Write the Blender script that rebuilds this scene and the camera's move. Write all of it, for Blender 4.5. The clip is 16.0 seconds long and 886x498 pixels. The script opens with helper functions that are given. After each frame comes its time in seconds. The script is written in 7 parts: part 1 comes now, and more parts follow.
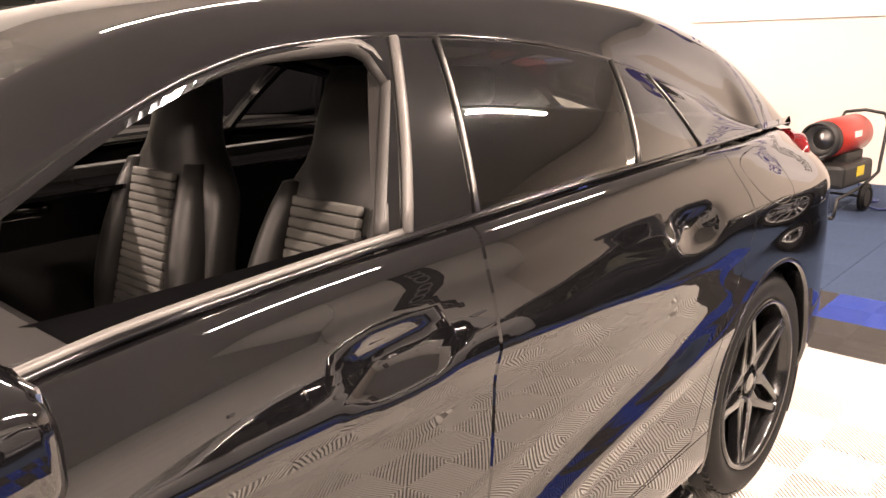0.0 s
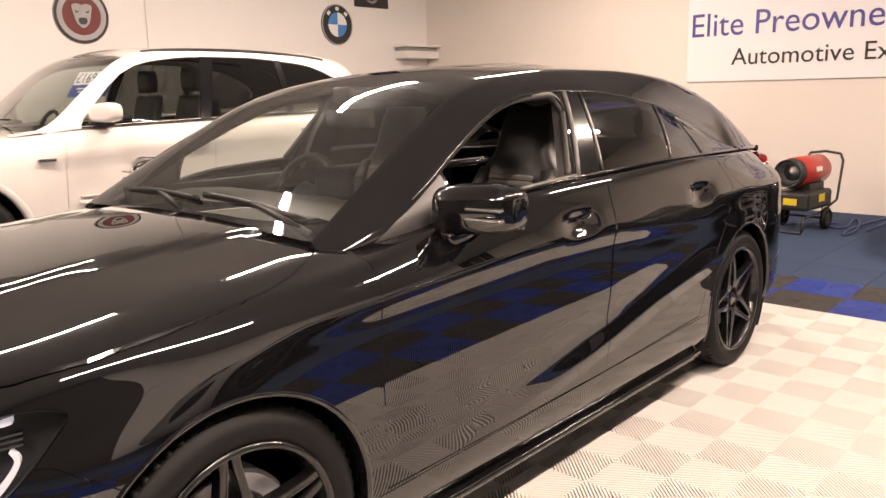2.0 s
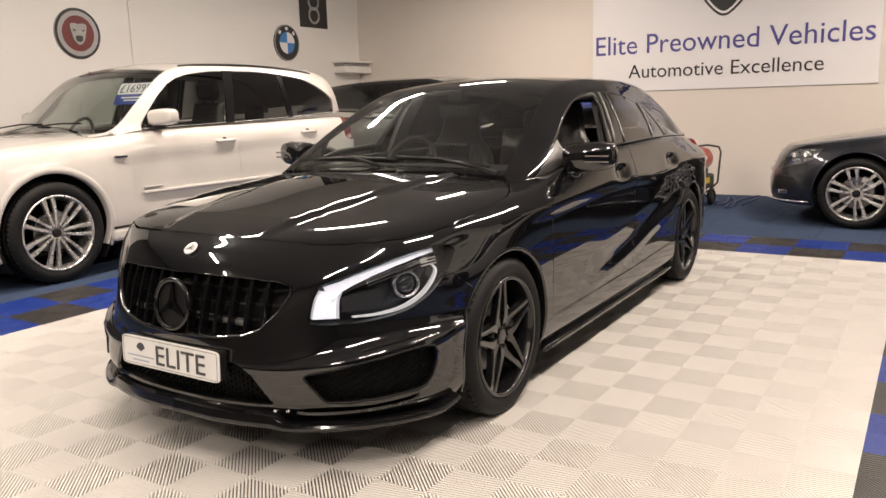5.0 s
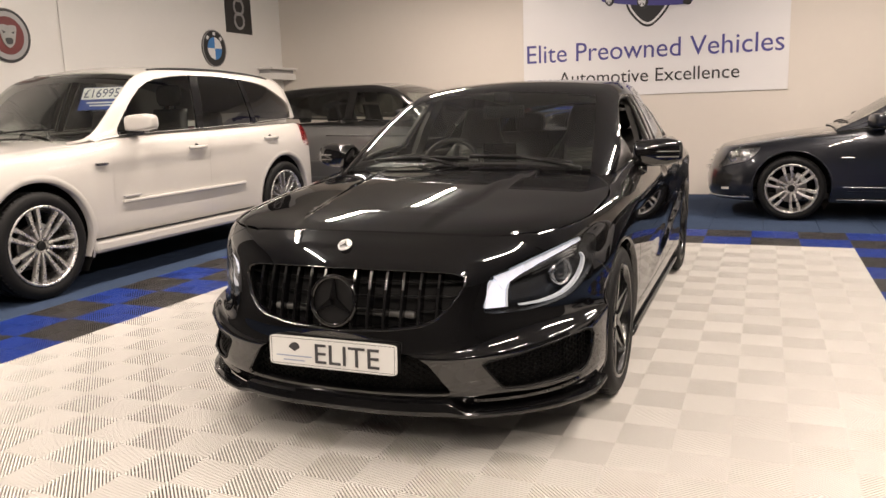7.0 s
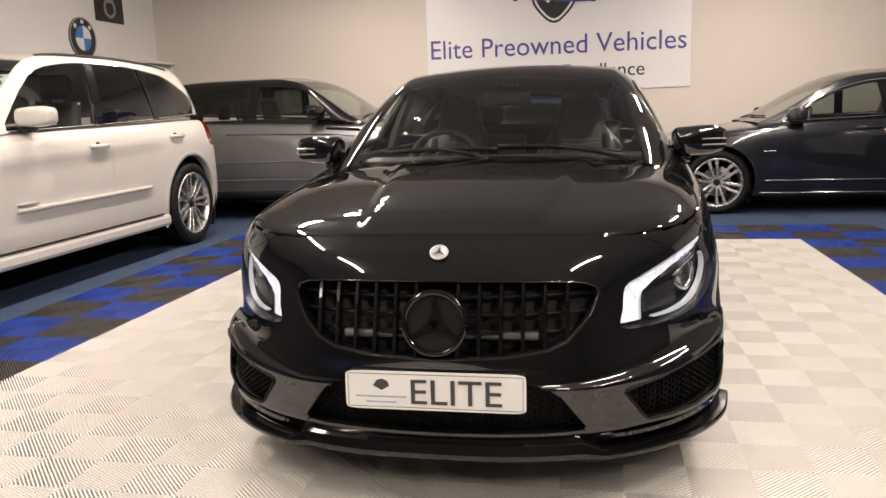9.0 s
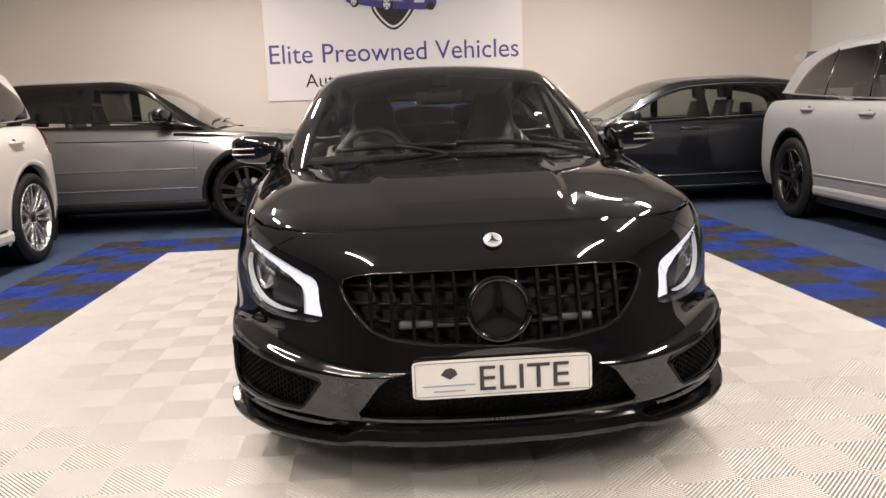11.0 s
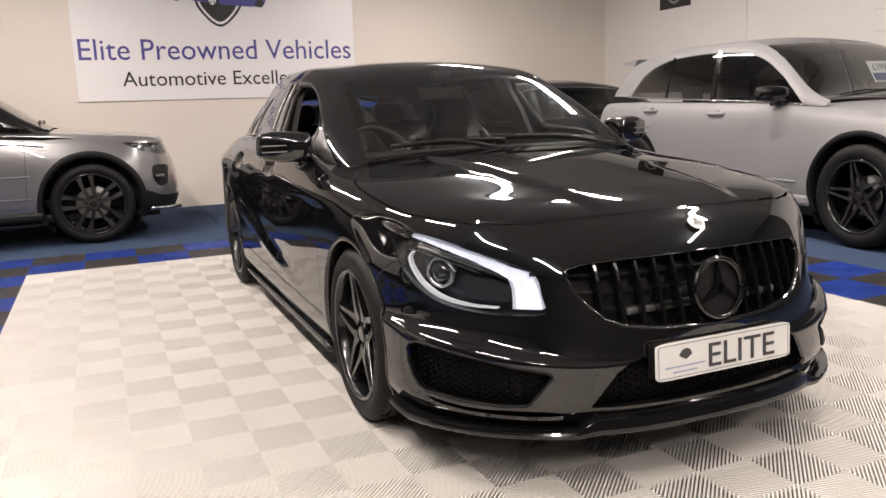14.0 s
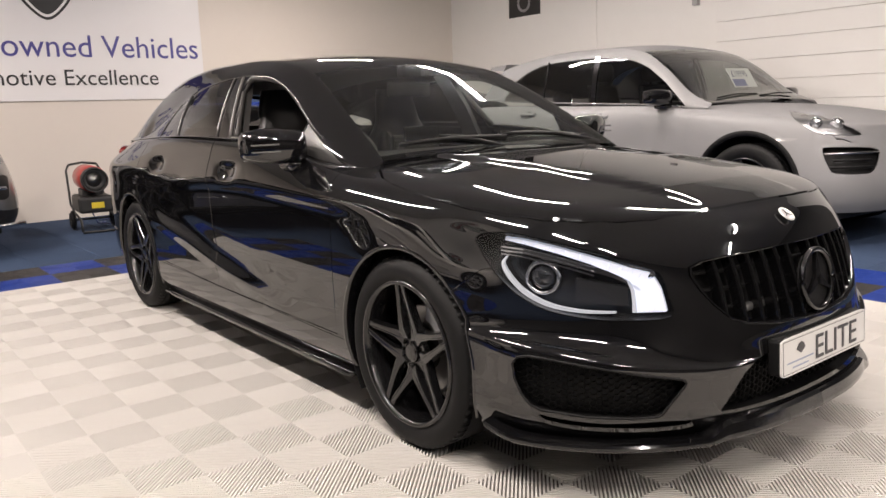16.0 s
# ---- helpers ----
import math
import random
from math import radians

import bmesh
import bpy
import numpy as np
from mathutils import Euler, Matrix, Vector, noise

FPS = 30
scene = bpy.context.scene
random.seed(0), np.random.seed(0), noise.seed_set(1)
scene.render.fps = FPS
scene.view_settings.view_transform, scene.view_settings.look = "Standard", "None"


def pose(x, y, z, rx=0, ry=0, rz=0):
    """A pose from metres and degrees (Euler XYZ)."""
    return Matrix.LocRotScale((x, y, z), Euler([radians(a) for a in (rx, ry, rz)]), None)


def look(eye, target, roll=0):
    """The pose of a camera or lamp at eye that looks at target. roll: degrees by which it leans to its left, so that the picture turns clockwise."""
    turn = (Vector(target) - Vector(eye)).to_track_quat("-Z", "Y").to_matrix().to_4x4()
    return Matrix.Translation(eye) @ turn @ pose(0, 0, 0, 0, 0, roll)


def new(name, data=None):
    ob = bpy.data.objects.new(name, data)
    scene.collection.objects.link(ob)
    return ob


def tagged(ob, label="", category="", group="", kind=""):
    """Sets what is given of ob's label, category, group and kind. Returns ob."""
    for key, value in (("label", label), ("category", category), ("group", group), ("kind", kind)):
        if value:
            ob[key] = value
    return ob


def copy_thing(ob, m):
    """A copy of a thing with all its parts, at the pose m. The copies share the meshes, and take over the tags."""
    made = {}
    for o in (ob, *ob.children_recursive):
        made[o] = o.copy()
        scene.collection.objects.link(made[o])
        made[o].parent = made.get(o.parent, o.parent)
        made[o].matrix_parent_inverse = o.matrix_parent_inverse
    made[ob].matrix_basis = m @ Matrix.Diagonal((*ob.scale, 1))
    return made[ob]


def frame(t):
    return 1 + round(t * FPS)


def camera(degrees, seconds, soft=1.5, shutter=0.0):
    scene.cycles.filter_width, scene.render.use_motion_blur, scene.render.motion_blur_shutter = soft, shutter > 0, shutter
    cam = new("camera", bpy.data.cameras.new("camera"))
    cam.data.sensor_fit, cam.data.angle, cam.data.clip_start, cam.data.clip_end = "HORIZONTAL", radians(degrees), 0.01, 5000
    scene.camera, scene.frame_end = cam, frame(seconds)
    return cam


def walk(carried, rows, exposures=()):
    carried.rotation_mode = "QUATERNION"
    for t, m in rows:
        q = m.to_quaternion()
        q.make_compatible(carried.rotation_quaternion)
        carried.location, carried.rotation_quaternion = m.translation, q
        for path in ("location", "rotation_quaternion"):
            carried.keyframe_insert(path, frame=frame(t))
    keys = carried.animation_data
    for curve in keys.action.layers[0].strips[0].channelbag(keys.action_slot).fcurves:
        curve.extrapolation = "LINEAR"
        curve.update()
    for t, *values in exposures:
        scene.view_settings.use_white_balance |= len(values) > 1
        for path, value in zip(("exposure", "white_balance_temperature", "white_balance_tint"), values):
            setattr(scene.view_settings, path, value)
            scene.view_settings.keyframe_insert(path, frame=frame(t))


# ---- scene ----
cam = camera(59.5, 16.0)
PATH = [
    (0, (1.595, 0.637, 1.291), (0.276, 2.045, 0.767), -1.8),
    (0.5, (1.781, 0.267, 1.317), (0.443, 1.667, 0.814), -1.4),
    (1, (1.99, -0.104, 1.304), (0.639, 1.305, 0.87), -1.5),
    (1.5, (2.118, -0.453, 1.287), (0.773, 0.97, 0.881), -1.5),
    (2, (2.228, -0.833, 1.3), (0.903, 0.612, 0.906), -1.3),
    (2.5, (2.335, -1.187, 1.286), (1.034, 0.28, 0.892), -1.5),
    (3, (2.369, -1.538, 1.28), (1.102, -0.04, 0.89), -1.4),
    (3.5, (2.388, -1.867, 1.301), (1.158, -0.339, 0.91), -1.5),
    (4, (2.388, -2.155, 1.283), (1.208, -0.587, 0.896), -1.6),
    (6.5, (1.688, -3.224, 1.241), (0.858, -1.437, 0.895), -1.8),
    (7, (1.402, -3.273, 1.236), (0.648, -1.454, 0.884), -1.9),
    (7.5, (1.119, -3.165, 1.222), (0.441, -1.317, 0.867), -1.9),
    (8, (0.887, -3.069, 1.207), (0.288, -1.194, 0.85), -1.9),
    (8.5, (0.662, -3.037, 1.19), (0.159, -1.134, 0.834), -1.9),
    (9, (0.446, -3.001, 1.172), (0.061, -1.071, 0.818), -2.0),
    (9.5, (0.249, -2.919, 1.126), (0.004, -0.965, 0.775), -2.2),
    (12, (-0.804, -3.189, 1.152), (-0.453, -1.251, 0.808), -1.9),
    (12.5, (-1.096, -3.199, 1.141), (-0.649, -1.28, 0.796), -1.8),
    (13, (-1.292, -3.03, 1.13), (-0.743, -1.139, 0.779), -1.7),
    (13.5, (-1.474, -2.824, 1.145), (-0.812, -0.971, 0.79), -1.9),
    (14, (-1.662, -2.684, 1.137), (-0.878, -0.879, 0.78), -2.0),
    (14.5, (-1.829, -2.556, 1.13), (-0.917, -0.812, 0.774), -2.0),
    (15, (-1.942, -2.346, 1.093), (-0.908, -0.672, 0.737), -2.0),
    (15.5, (-2.076, -2.15, 1.095), (-0.935, -0.547, 0.738), -2.0),
    (16, (-2.279, -2.015, 1.109), (-1.059, -0.469, 0.757), -1.9),
]
EXPOSURES = [(0, 1.3, 7250, 19), (0.5, 1.2, 7200, 18.5), (1.0, 0.97, 7300, 19), (1.5, 0.7, 7350, 20), (2.0, 0.45, 7300, 20), (2.5, 0.24, 7150, 18), (3.5, 0.06, 6850, 12), (7, -0.02, 6700, 10.5), (12, 0.02, 6350, 11), (16, 0.02, 6250, 11)]
walk(cam, [(t, look(eye, target, roll)) for t, eye, target, roll in PATH], EXPOSURES)

# ---- world and light ----
world = bpy.data.worlds.new("showroom_surroundings")
scene.world = world
world.use_nodes = True
world.node_tree.nodes["Background"].inputs["Color"].default_value = (0.9, 0.93, 1.0, 1)
world.node_tree.nodes["Background"].inputs["Strength"].default_value = 0.05

ROOM_L, ROOM_R, ROOM_B, ROOM_F, ROOM_H = -5.93, 5.80, 7.81, -6.4, 3.3
# ceiling battens: x, y, turned (True: long axis across the room)
TUBES = [(x, y, False) for x in (-2.4, 2.4) for y in (-4.7, -2.2, 0.3, 2.8, 5.4)]
TUBE_POWER = 87.0
TUBE_COLOR = (1.0, 0.855, 0.745)
scene.view_settings.exposure = 0.0

# ---- materials ----
MATS = {}


def mat(name, base, rough=0.5, metal=0.0, var=0.0, scale=8.0, fine=0.0, bump=0.0, bscale=120.0, coat=0.0, coat_rough=0.03, coat_ior=1.5,
        spec=0.5, emit=0.0, trans=0.0, ior=1.5, tint=None, rvar=0.0, alpha=1.0, spots=0.0, objvar=0.0):
    """A principled material with two scales of variation in colour, gloss and relief."""
    if name in MATS:
        return MATS[name]
    m = bpy.data.materials.new(name)
    m.use_nodes = True
    nt = m.node_tree
    b = nt.nodes["Principled BSDF"]
    base = tuple(base) if len(base) == 4 else (*base, 1)
    b.inputs["Base Color"].default_value = base
    b.inputs["Roughness"].default_value = rough
    b.inputs["Metallic"].default_value = metal
    b.inputs["IOR"].default_value = ior
    b.inputs["Specular IOR Level"].default_value = spec
    b.inputs["Coat Weight"].default_value = coat
    b.inputs["Coat IOR"].default_value = coat_ior
    b.inputs["Coat Roughness"].default_value = coat_rough
    b.inputs["Transmission Weight"].default_value = trans
    b.inputs["Alpha"].default_value = alpha
    if emit:
        b.inputs["Emission Color"].default_value = base
        b.inputs["Emission Strength"].default_value = emit
    geo = nt.nodes.new("ShaderNodeTexCoord")

    def noise_tex(sc, detail):
        n = nt.nodes.new("ShaderNodeTexNoise")
        n.inputs["Scale"].default_value = sc
        n.inputs["Detail"].default_value = detail
        n.inputs["Roughness"].default_value = 0.6
        nt.links.new(geo.outputs["Object"], n.inputs["Vector"])
        return n

    if var or fine or objvar:
        hsv = nt.nodes.new("ShaderNodeHueSaturation")
        hsv.inputs["Color"].default_value = base
        big, small = noise_tex(scale, 4), noise_tex(scale * 14, 3)
        a = nt.nodes.new("ShaderNodeMath"); a.operation = "MULTIPLY_ADD"
        nt.links.new(big.outputs["Fac"], a.inputs[0])
        a.inputs[1].default_value = 2 * var
        a.inputs[2].default_value = 1 - var - fine
        c = nt.nodes.new("ShaderNodeMath"); c.operation = "MULTIPLY_ADD"
        nt.links.new(small.outputs["Fac"], c.inputs[0])
        c.inputs[1].default_value = 2 * fine
        nt.links.new(a.outputs[0], c.inputs[2])
        last = c
        if objvar:
            oi = nt.nodes.new("ShaderNodeObjectInfo")
            d = nt.nodes.new("ShaderNodeMath"); d.operation = "MULTIPLY_ADD"
            nt.links.new(oi.outputs["Random"], d.inputs[0])
            d.inputs[1].default_value = objvar
            nt.links.new(c.outputs[0], d.inputs[2])
            last = d
        nt.links.new(last.outputs[0], hsv.inputs["Value"])
        nt.links.new(hsv.outputs["Color"], b.inputs["Base Color"])
    if rvar:
        n = noise_tex(scale * 2.3, 5)
        a = nt.nodes.new("ShaderNodeMath"); a.operation = "MULTIPLY_ADD"
        nt.links.new(n.outputs["Fac"], a.inputs[0])
        a.inputs[1].default_value = 2 * rvar
        a.inputs[2].default_value = max(0.0, rough - rvar)
        nt.links.new(a.outputs[0], b.inputs["Roughness"])
    if bump:
        n = noise_tex(bscale, 3)
        bp = nt.nodes.new("ShaderNodeBump")
        bp.inputs["Strength"].default_value = bump
        bp.inputs["Distance"].default_value = 0.002
        nt.links.new(n.outputs["Fac"], bp.inputs["Height"])
        nt.links.new(bp.outputs["Normal"], b.inputs["Normal"])
    MATS[name] = m
    return m


M_WHITE_WALL = mat("white_wall_paint", (0.80, 0.78, 0.75), 0.55, var=0.03, scale=1.2, fine=0.012, bump=0.15, bscale=60)
M_BEIGE_WALL = mat("beige_wall_paint", (0.73, 0.675, 0.615), 0.6, var=0.03, scale=0.9, fine=0.012, bump=0.12, bscale=60)
# for the added walls out of view: dark so that the paint mirrors little
M_DARK_WALL = mat("unseen_wall_dark", (0.045, 0.043, 0.042), 0.6, var=0.05, scale=1.0, fine=0.02, bump=0.12, bscale=60)
M_CEIL = mat("ceiling_grey", (0.55, 0.545, 0.53), 0.8, var=0.03, scale=1.0)
M_TILE_W = mat("white_tile_plastic", (0.69, 0.67, 0.635), 0.38, var=0.05, scale=5, fine=0.03, rvar=0.1, objvar=0.04)
M_TILE_B = mat("blue_tile_plastic", (0.016, 0.045, 0.27), 0.4, var=0.08, scale=5, fine=0.05, rvar=0.1, objvar=0.1)
M_TILE_G = mat("charcoal_tile_plastic", (0.045, 0.042, 0.04), 0.42, var=0.1, scale=5, fine=0.06, rvar=0.1, objvar=0.1)
M_SUB = mat("subfloor_concrete", (0.05, 0.048, 0.046), 0.8, var=0.1, scale=3, fine=0.05)
# groove bottoms: shade between the ribs put into the colour, deeper under dark tiles
M_GAP_PALE = mat("pale_groove", (0.20, 0.19, 0.18), 0.9, spec=0.1)
M_GAP = mat("groove_shade", (0.008, 0.008, 0.008), 0.9, spec=0.1)
M_CARPET = mat("blue_carpet", (0.036, 0.055, 0.098), 0.95, var=0.1, scale=3, fine=0.25, bump=0.6, bscale=350, spec=0.1, objvar=0.12)
M_TUBE = mat("tube_glow", (1.0, 0.97, 0.92), 0.5, emit=40.0)
M_FITTING = mat("white_enamel", (0.8, 0.8, 0.8), 0.4)

# ---- builders ----
def link(name, bm, material, parent=None, label="", smooth=False):
    me = bpy.data.meshes.new(name)
    bm.normal_update()
    bm.to_mesh(me)
    bm.free()
    if smooth:
        for p in me.polygons:
            p.use_smooth = True
    for mm in material if isinstance(material, (list, tuple)) else [material]:
        me.materials.append(mm)
    ob = new(name, me)
    if parent is not None:
        ob.parent = parent
    if label:
        tagged(ob, label)
    return ob


def part(name, bm, material, parent, label="", smooth=False):
    """One mesh object under a thing or under a part."""
    return link(name, bm, material, parent, label, smooth)


def empty(name, m=None):
    ob = new(name)
    if m is not None:
        ob.matrix_basis = m
    return ob


def box(x0, x1, y0, y1, z0, z1, bevel=0.0, seg=2, bm=None):
    own = bmesh.new()
    r = bmesh.ops.create_cube(own, size=1.0)
    bmesh.ops.scale(own, vec=(x1 - x0, y1 - y0, z1 - z0), verts=r["verts"])
    bmesh.ops.translate(own, vec=((x0 + x1) / 2, (y0 + y1) / 2, (z0 + z1) / 2), verts=r["verts"])
    if bevel:
        bmesh.ops.bevel(own, geom=own.edges[:], offset=bevel, segments=seg, affect="EDGES", profile=0.5)
    if bm is None:
        return own
    merge(bm, own)
    return bm


def merge(bm, other, m=None):
    """Adds the mesh other to bm and frees it."""
    if m is not None:
        other.transform(m)
    idx = {}
    for v in other.verts:
        idx[v] = bm.verts.new(v.co)
    for f in other.faces:
        try:
            g = bm.faces.new([idx[v] for v in f.verts])
            g.material_index, g.smooth = f.material_index, f.smooth
        except ValueError:
            pass
    other.free()
    return bm


def cyl(r, h, seg=24, axis="z", at=(0, 0, 0), r2=None, bevel=0.0):
    bm = bmesh.new()
    bmesh.ops.create_cone(bm, cap_ends=True, segments=seg, radius1=r, radius2=r if r2 is None else r2, depth=h)
    if bevel:
        caps = [e for e in bm.edges if len(e.link_faces) == 2 and any(len(f.verts) > 4 for f in e.link_faces)]
        bmesh.ops.bevel(bm, geom=caps, offset=bevel, segments=2, affect="EDGES", profile=0.5)
    t = {"z": pose(0, 0, 0), "x": pose(0, 0, 0, 0, 90, 0), "y": pose(0, 0, 0, -90, 0, 0)}[axis]
    bm.transform(Matrix.Translation(at) @ t)
    return bm


def lathe(prof, seg=48, axis="x"):
    """A turned solid from (distance along the axis, radius) pairs."""
    bm = bmesh.new()
    rings = []
    for a, r in prof:
        ring = []
        for i in range(seg):
            w = 2 * math.pi * i / seg
            c, s = r * math.cos(w), r * math.sin(w)
            ring.append(bm.verts.new({"x": (a, c, s), "y": (c, a, s), "z": (c, s, a)}[axis]))
        rings.append(ring)
    for p, q in zip(rings, rings[1:]):
        for i in range(seg):
            j = (i + 1) % seg
            bm.faces.new((p[i], p[j], q[j], q[i]))
    bmesh.ops.recalc_face_normals(bm, faces=bm.faces[:])
    return bm


def tube(pts, r, seg=8, closed=False, caps=True, flat=1.0):
    """A round bar along points."""
    bm = bmesh.new()
    pts = [Vector(p) for p in pts]
    n = len(pts)
    rings = []
    up = Vector((0, 0, 1))
    for i, p in enumerate(pts):
        a = pts[(i - 1) % n] if closed or i else p
        b = pts[(i + 1) % n] if closed or i < n - 1 else p
        d = (b - a).normalized()
        side = d.cross(up)
        if side.length < 1e-3:
            side = d.cross(Vector((1, 0, 0)))
        side.normalize()
        top = side.cross(d).normalized()
        rr = r[i] if isinstance(r, (list, tuple)) else r
        rings.append([bm.verts.new(p + rr * (math.cos(w) * side + flat * math.sin(w) * top)) for w in (2 * math.pi * k / seg for k in range(seg))])
    for i in range(n if closed else n - 1):
        p, q = rings[i], rings[(i + 1) % n]
        for k in range(seg):
            bm.faces.new((p[k], p[(k + 1) % seg], q[(k + 1) % seg], q[k]))
    if not closed and caps:
        bm.faces.new(rings[0][::-1])
        bm.faces.new(rings[-1])
    bmesh.ops.recalc_face_normals(bm, faces=bm.faces[:])
    return bm


def prism(poly, y0, y1, plane="xz"):
    """A solid with the outline poly (pairs) in one plane, from y0 to y1 across it."""
    bm = bmesh.new()
    put = {"xz": lambda a, b, c: (a, c, b), "yz": lambda a, b, c: (c, a, b), "xy": lambda a, b, c: (a, b, c)}[plane]
    lo = [bm.verts.new(put(a, b, y0)) for a, b in poly]
    hi = [bm.verts.new(put(a, b, y1)) for a, b in poly]
    n = len(poly)
    bm.faces.new(lo)
    bm.faces.new(hi)
    for i in range(n):
        bm.faces.new((lo[i], lo[(i + 1) % n], hi[(i + 1) % n], hi[i]))
    bmesh.ops.recalc_face_normals(bm, faces=bm.faces[:])
    return bm


# ---- the room ----
def structure(name, bm, material, label, category):
    return tagged(link(name, bm, material), label, category, kind="structure")


T = 0.2
structure("floor", box(ROOM_L - T, ROOM_R + T, ROOM_F - T, ROOM_B + T, -0.25, -0.02), M_SUB, "grey concrete floor slab under the tiles", "floor")
structure("ceiling", box(ROOM_L - T, ROOM_R + T, ROOM_F - T, ROOM_B + T, ROOM_H, ROOM_H + 0.15), M_CEIL, "plain grey showroom ceiling with batten lights", "ceiling")
structure("wall_back", box(ROOM_L - T, ROOM_R + T, ROOM_B, ROOM_B + T, -0.02, ROOM_H), M_BEIGE_WALL, "smooth beige painted wall behind the cars", "wall")
structure("wall_left", box(ROOM_L - T, ROOM_L, 0.4, ROOM_B, -0.02, ROOM_H), M_WHITE_WALL, "white painted wall with car maker badges", "wall")
structure("wall_right", box(ROOM_R, ROOM_R + T, 0.0, ROOM_B, -0.02, ROOM_H), M_WHITE_WALL, "white painted wall behind the grey car", "wall")
# unseen front walls, added and coloured dark to keep reflections on the car dark
structure("wall_left_front", box(ROOM_L - T, ROOM_L, ROOM_F, 0.4, -0.02, ROOM_H), M_DARK_WALL, "unseen closing wall, added and darkened for the car's reflections", "wall")
structure("wall_right_front", box(ROOM_R, ROOM_R + T, ROOM_F, 0.0, -0.02, ROOM_H), M_DARK_WALL, "unseen closing wall, added and darkened for the car's reflections", "wall")
structure("wall_front", box(ROOM_L - T, ROOM_R + T, ROOM_F - T, ROOM_F, -0.02, ROOM_H), M_DARK_WALL, "unseen closing wall, added and darkened for the car's reflections", "wall")


def batten():
    e = empty("batten_light")
    part("housing", box(-0.045, 0.045, -0.75, 0.75, -0.03, 0.0, 0.006), M_FITTING, e)
    t = cyl(0.019, 1.46, 16, "y", (0, 0, -0.052))
    part("tube", t, M_TUBE, e, "glowing white tube", True)
    for s in (-1, 1):
        part("end_cap", box(-0.02, 0.02, s * 0.74 - 0.015, s * 0.74 + 0.015, -0.07, -0.03, 0.004), M_FITTING, e)
    return tagged(e, "white ceiling batten light with a glowing tube", "ceiling light", "ceiling battens")


first = None
for tx, ty, across in TUBES:
    m = pose(tx, ty, ROOM_H, 0, 0, 90 if across else 0)
    if first is None:
        first = batten()
        first.matrix_basis = m
    else:
        copy_thing(first, m)

for tx, ty, across in TUBES:
    ld = bpy.data.lights.new("tube_light", "AREA")
    ld.shape, ld.size, ld.size_y, ld.energy, ld.color = "RECTANGLE", 0.07, 1.45, TUBE_POWER, TUBE_COLOR
    new("tube_light", ld).matrix_basis = pose(tx, ty, ROOM_H - 0.075, 0, 0, 90 if across else 0)

# ---- car building ----
def crom(pts, n, mirror_ends=False):
    """Catmull-Rom through rows of control points (array [k, ...]), n steps between two of them."""
    p = np.asarray(pts, float)
    if mirror_ends:
        flip = np.ones(p.shape[-1])
        flip[0] = -1
        a, b = p[1] * flip, p[-2] * flip
    else:
        a, b = 2 * p[0] - p[1], 2 * p[-1] - p[-2]
    q = np.concatenate([a[None], p, b[None]])
    out = []
    for i in range(1, len(q) - 2):
        for k in range(n):
            t = k / n
            out.append(0.5 * (2 * q[i] + (q[i + 1] - q[i - 1]) * t + (2 * q[i - 1] - 5 * q[i] + 4 * q[i + 1] - q[i + 2]) * t**2
                              + (3 * q[i] - q[i - 1] - 3 * q[i + 1] + q[i + 2]) * t**3))
    out.append(q[-2])
    return np.array(out)


def curve(*knots):
    """A smooth, monotone-friendly function through (x, value...) knots."""
    k = np.array(knots, float)
    x, v = k[:, 0], k[:, 1:]
    d = np.diff(v, axis=0) / np.diff(x)[:, None]
    m = np.concatenate([d[:1], np.where(d[1:] * d[:-1] > 0, 2 * d[1:] * d[:-1] / np.where(d[1:] + d[:-1] == 0, 1, d[1:] + d[:-1]), 0), d[-1:]])

    def f(t):
        t = np.clip(np.asarray(t, float), x[0], x[-1])
        i = np.clip(np.searchsorted(x, t) - 1, 0, len(x) - 2)
        h = x[i + 1] - x[i]
        u = ((t - x[i]) / h)[..., None]
        h = h[..., None]
        r = ((2 * u**3 - 3 * u**2 + 1) * v[i] + (u**3 - 2 * u**2 + u) * h * m[i] + (3 * u**2 - 2 * u**3) * v[i + 1] + (u**3 - u**2) * h * m[i + 1])
        return r[..., 0] if v.shape[1] == 1 else r
    return f


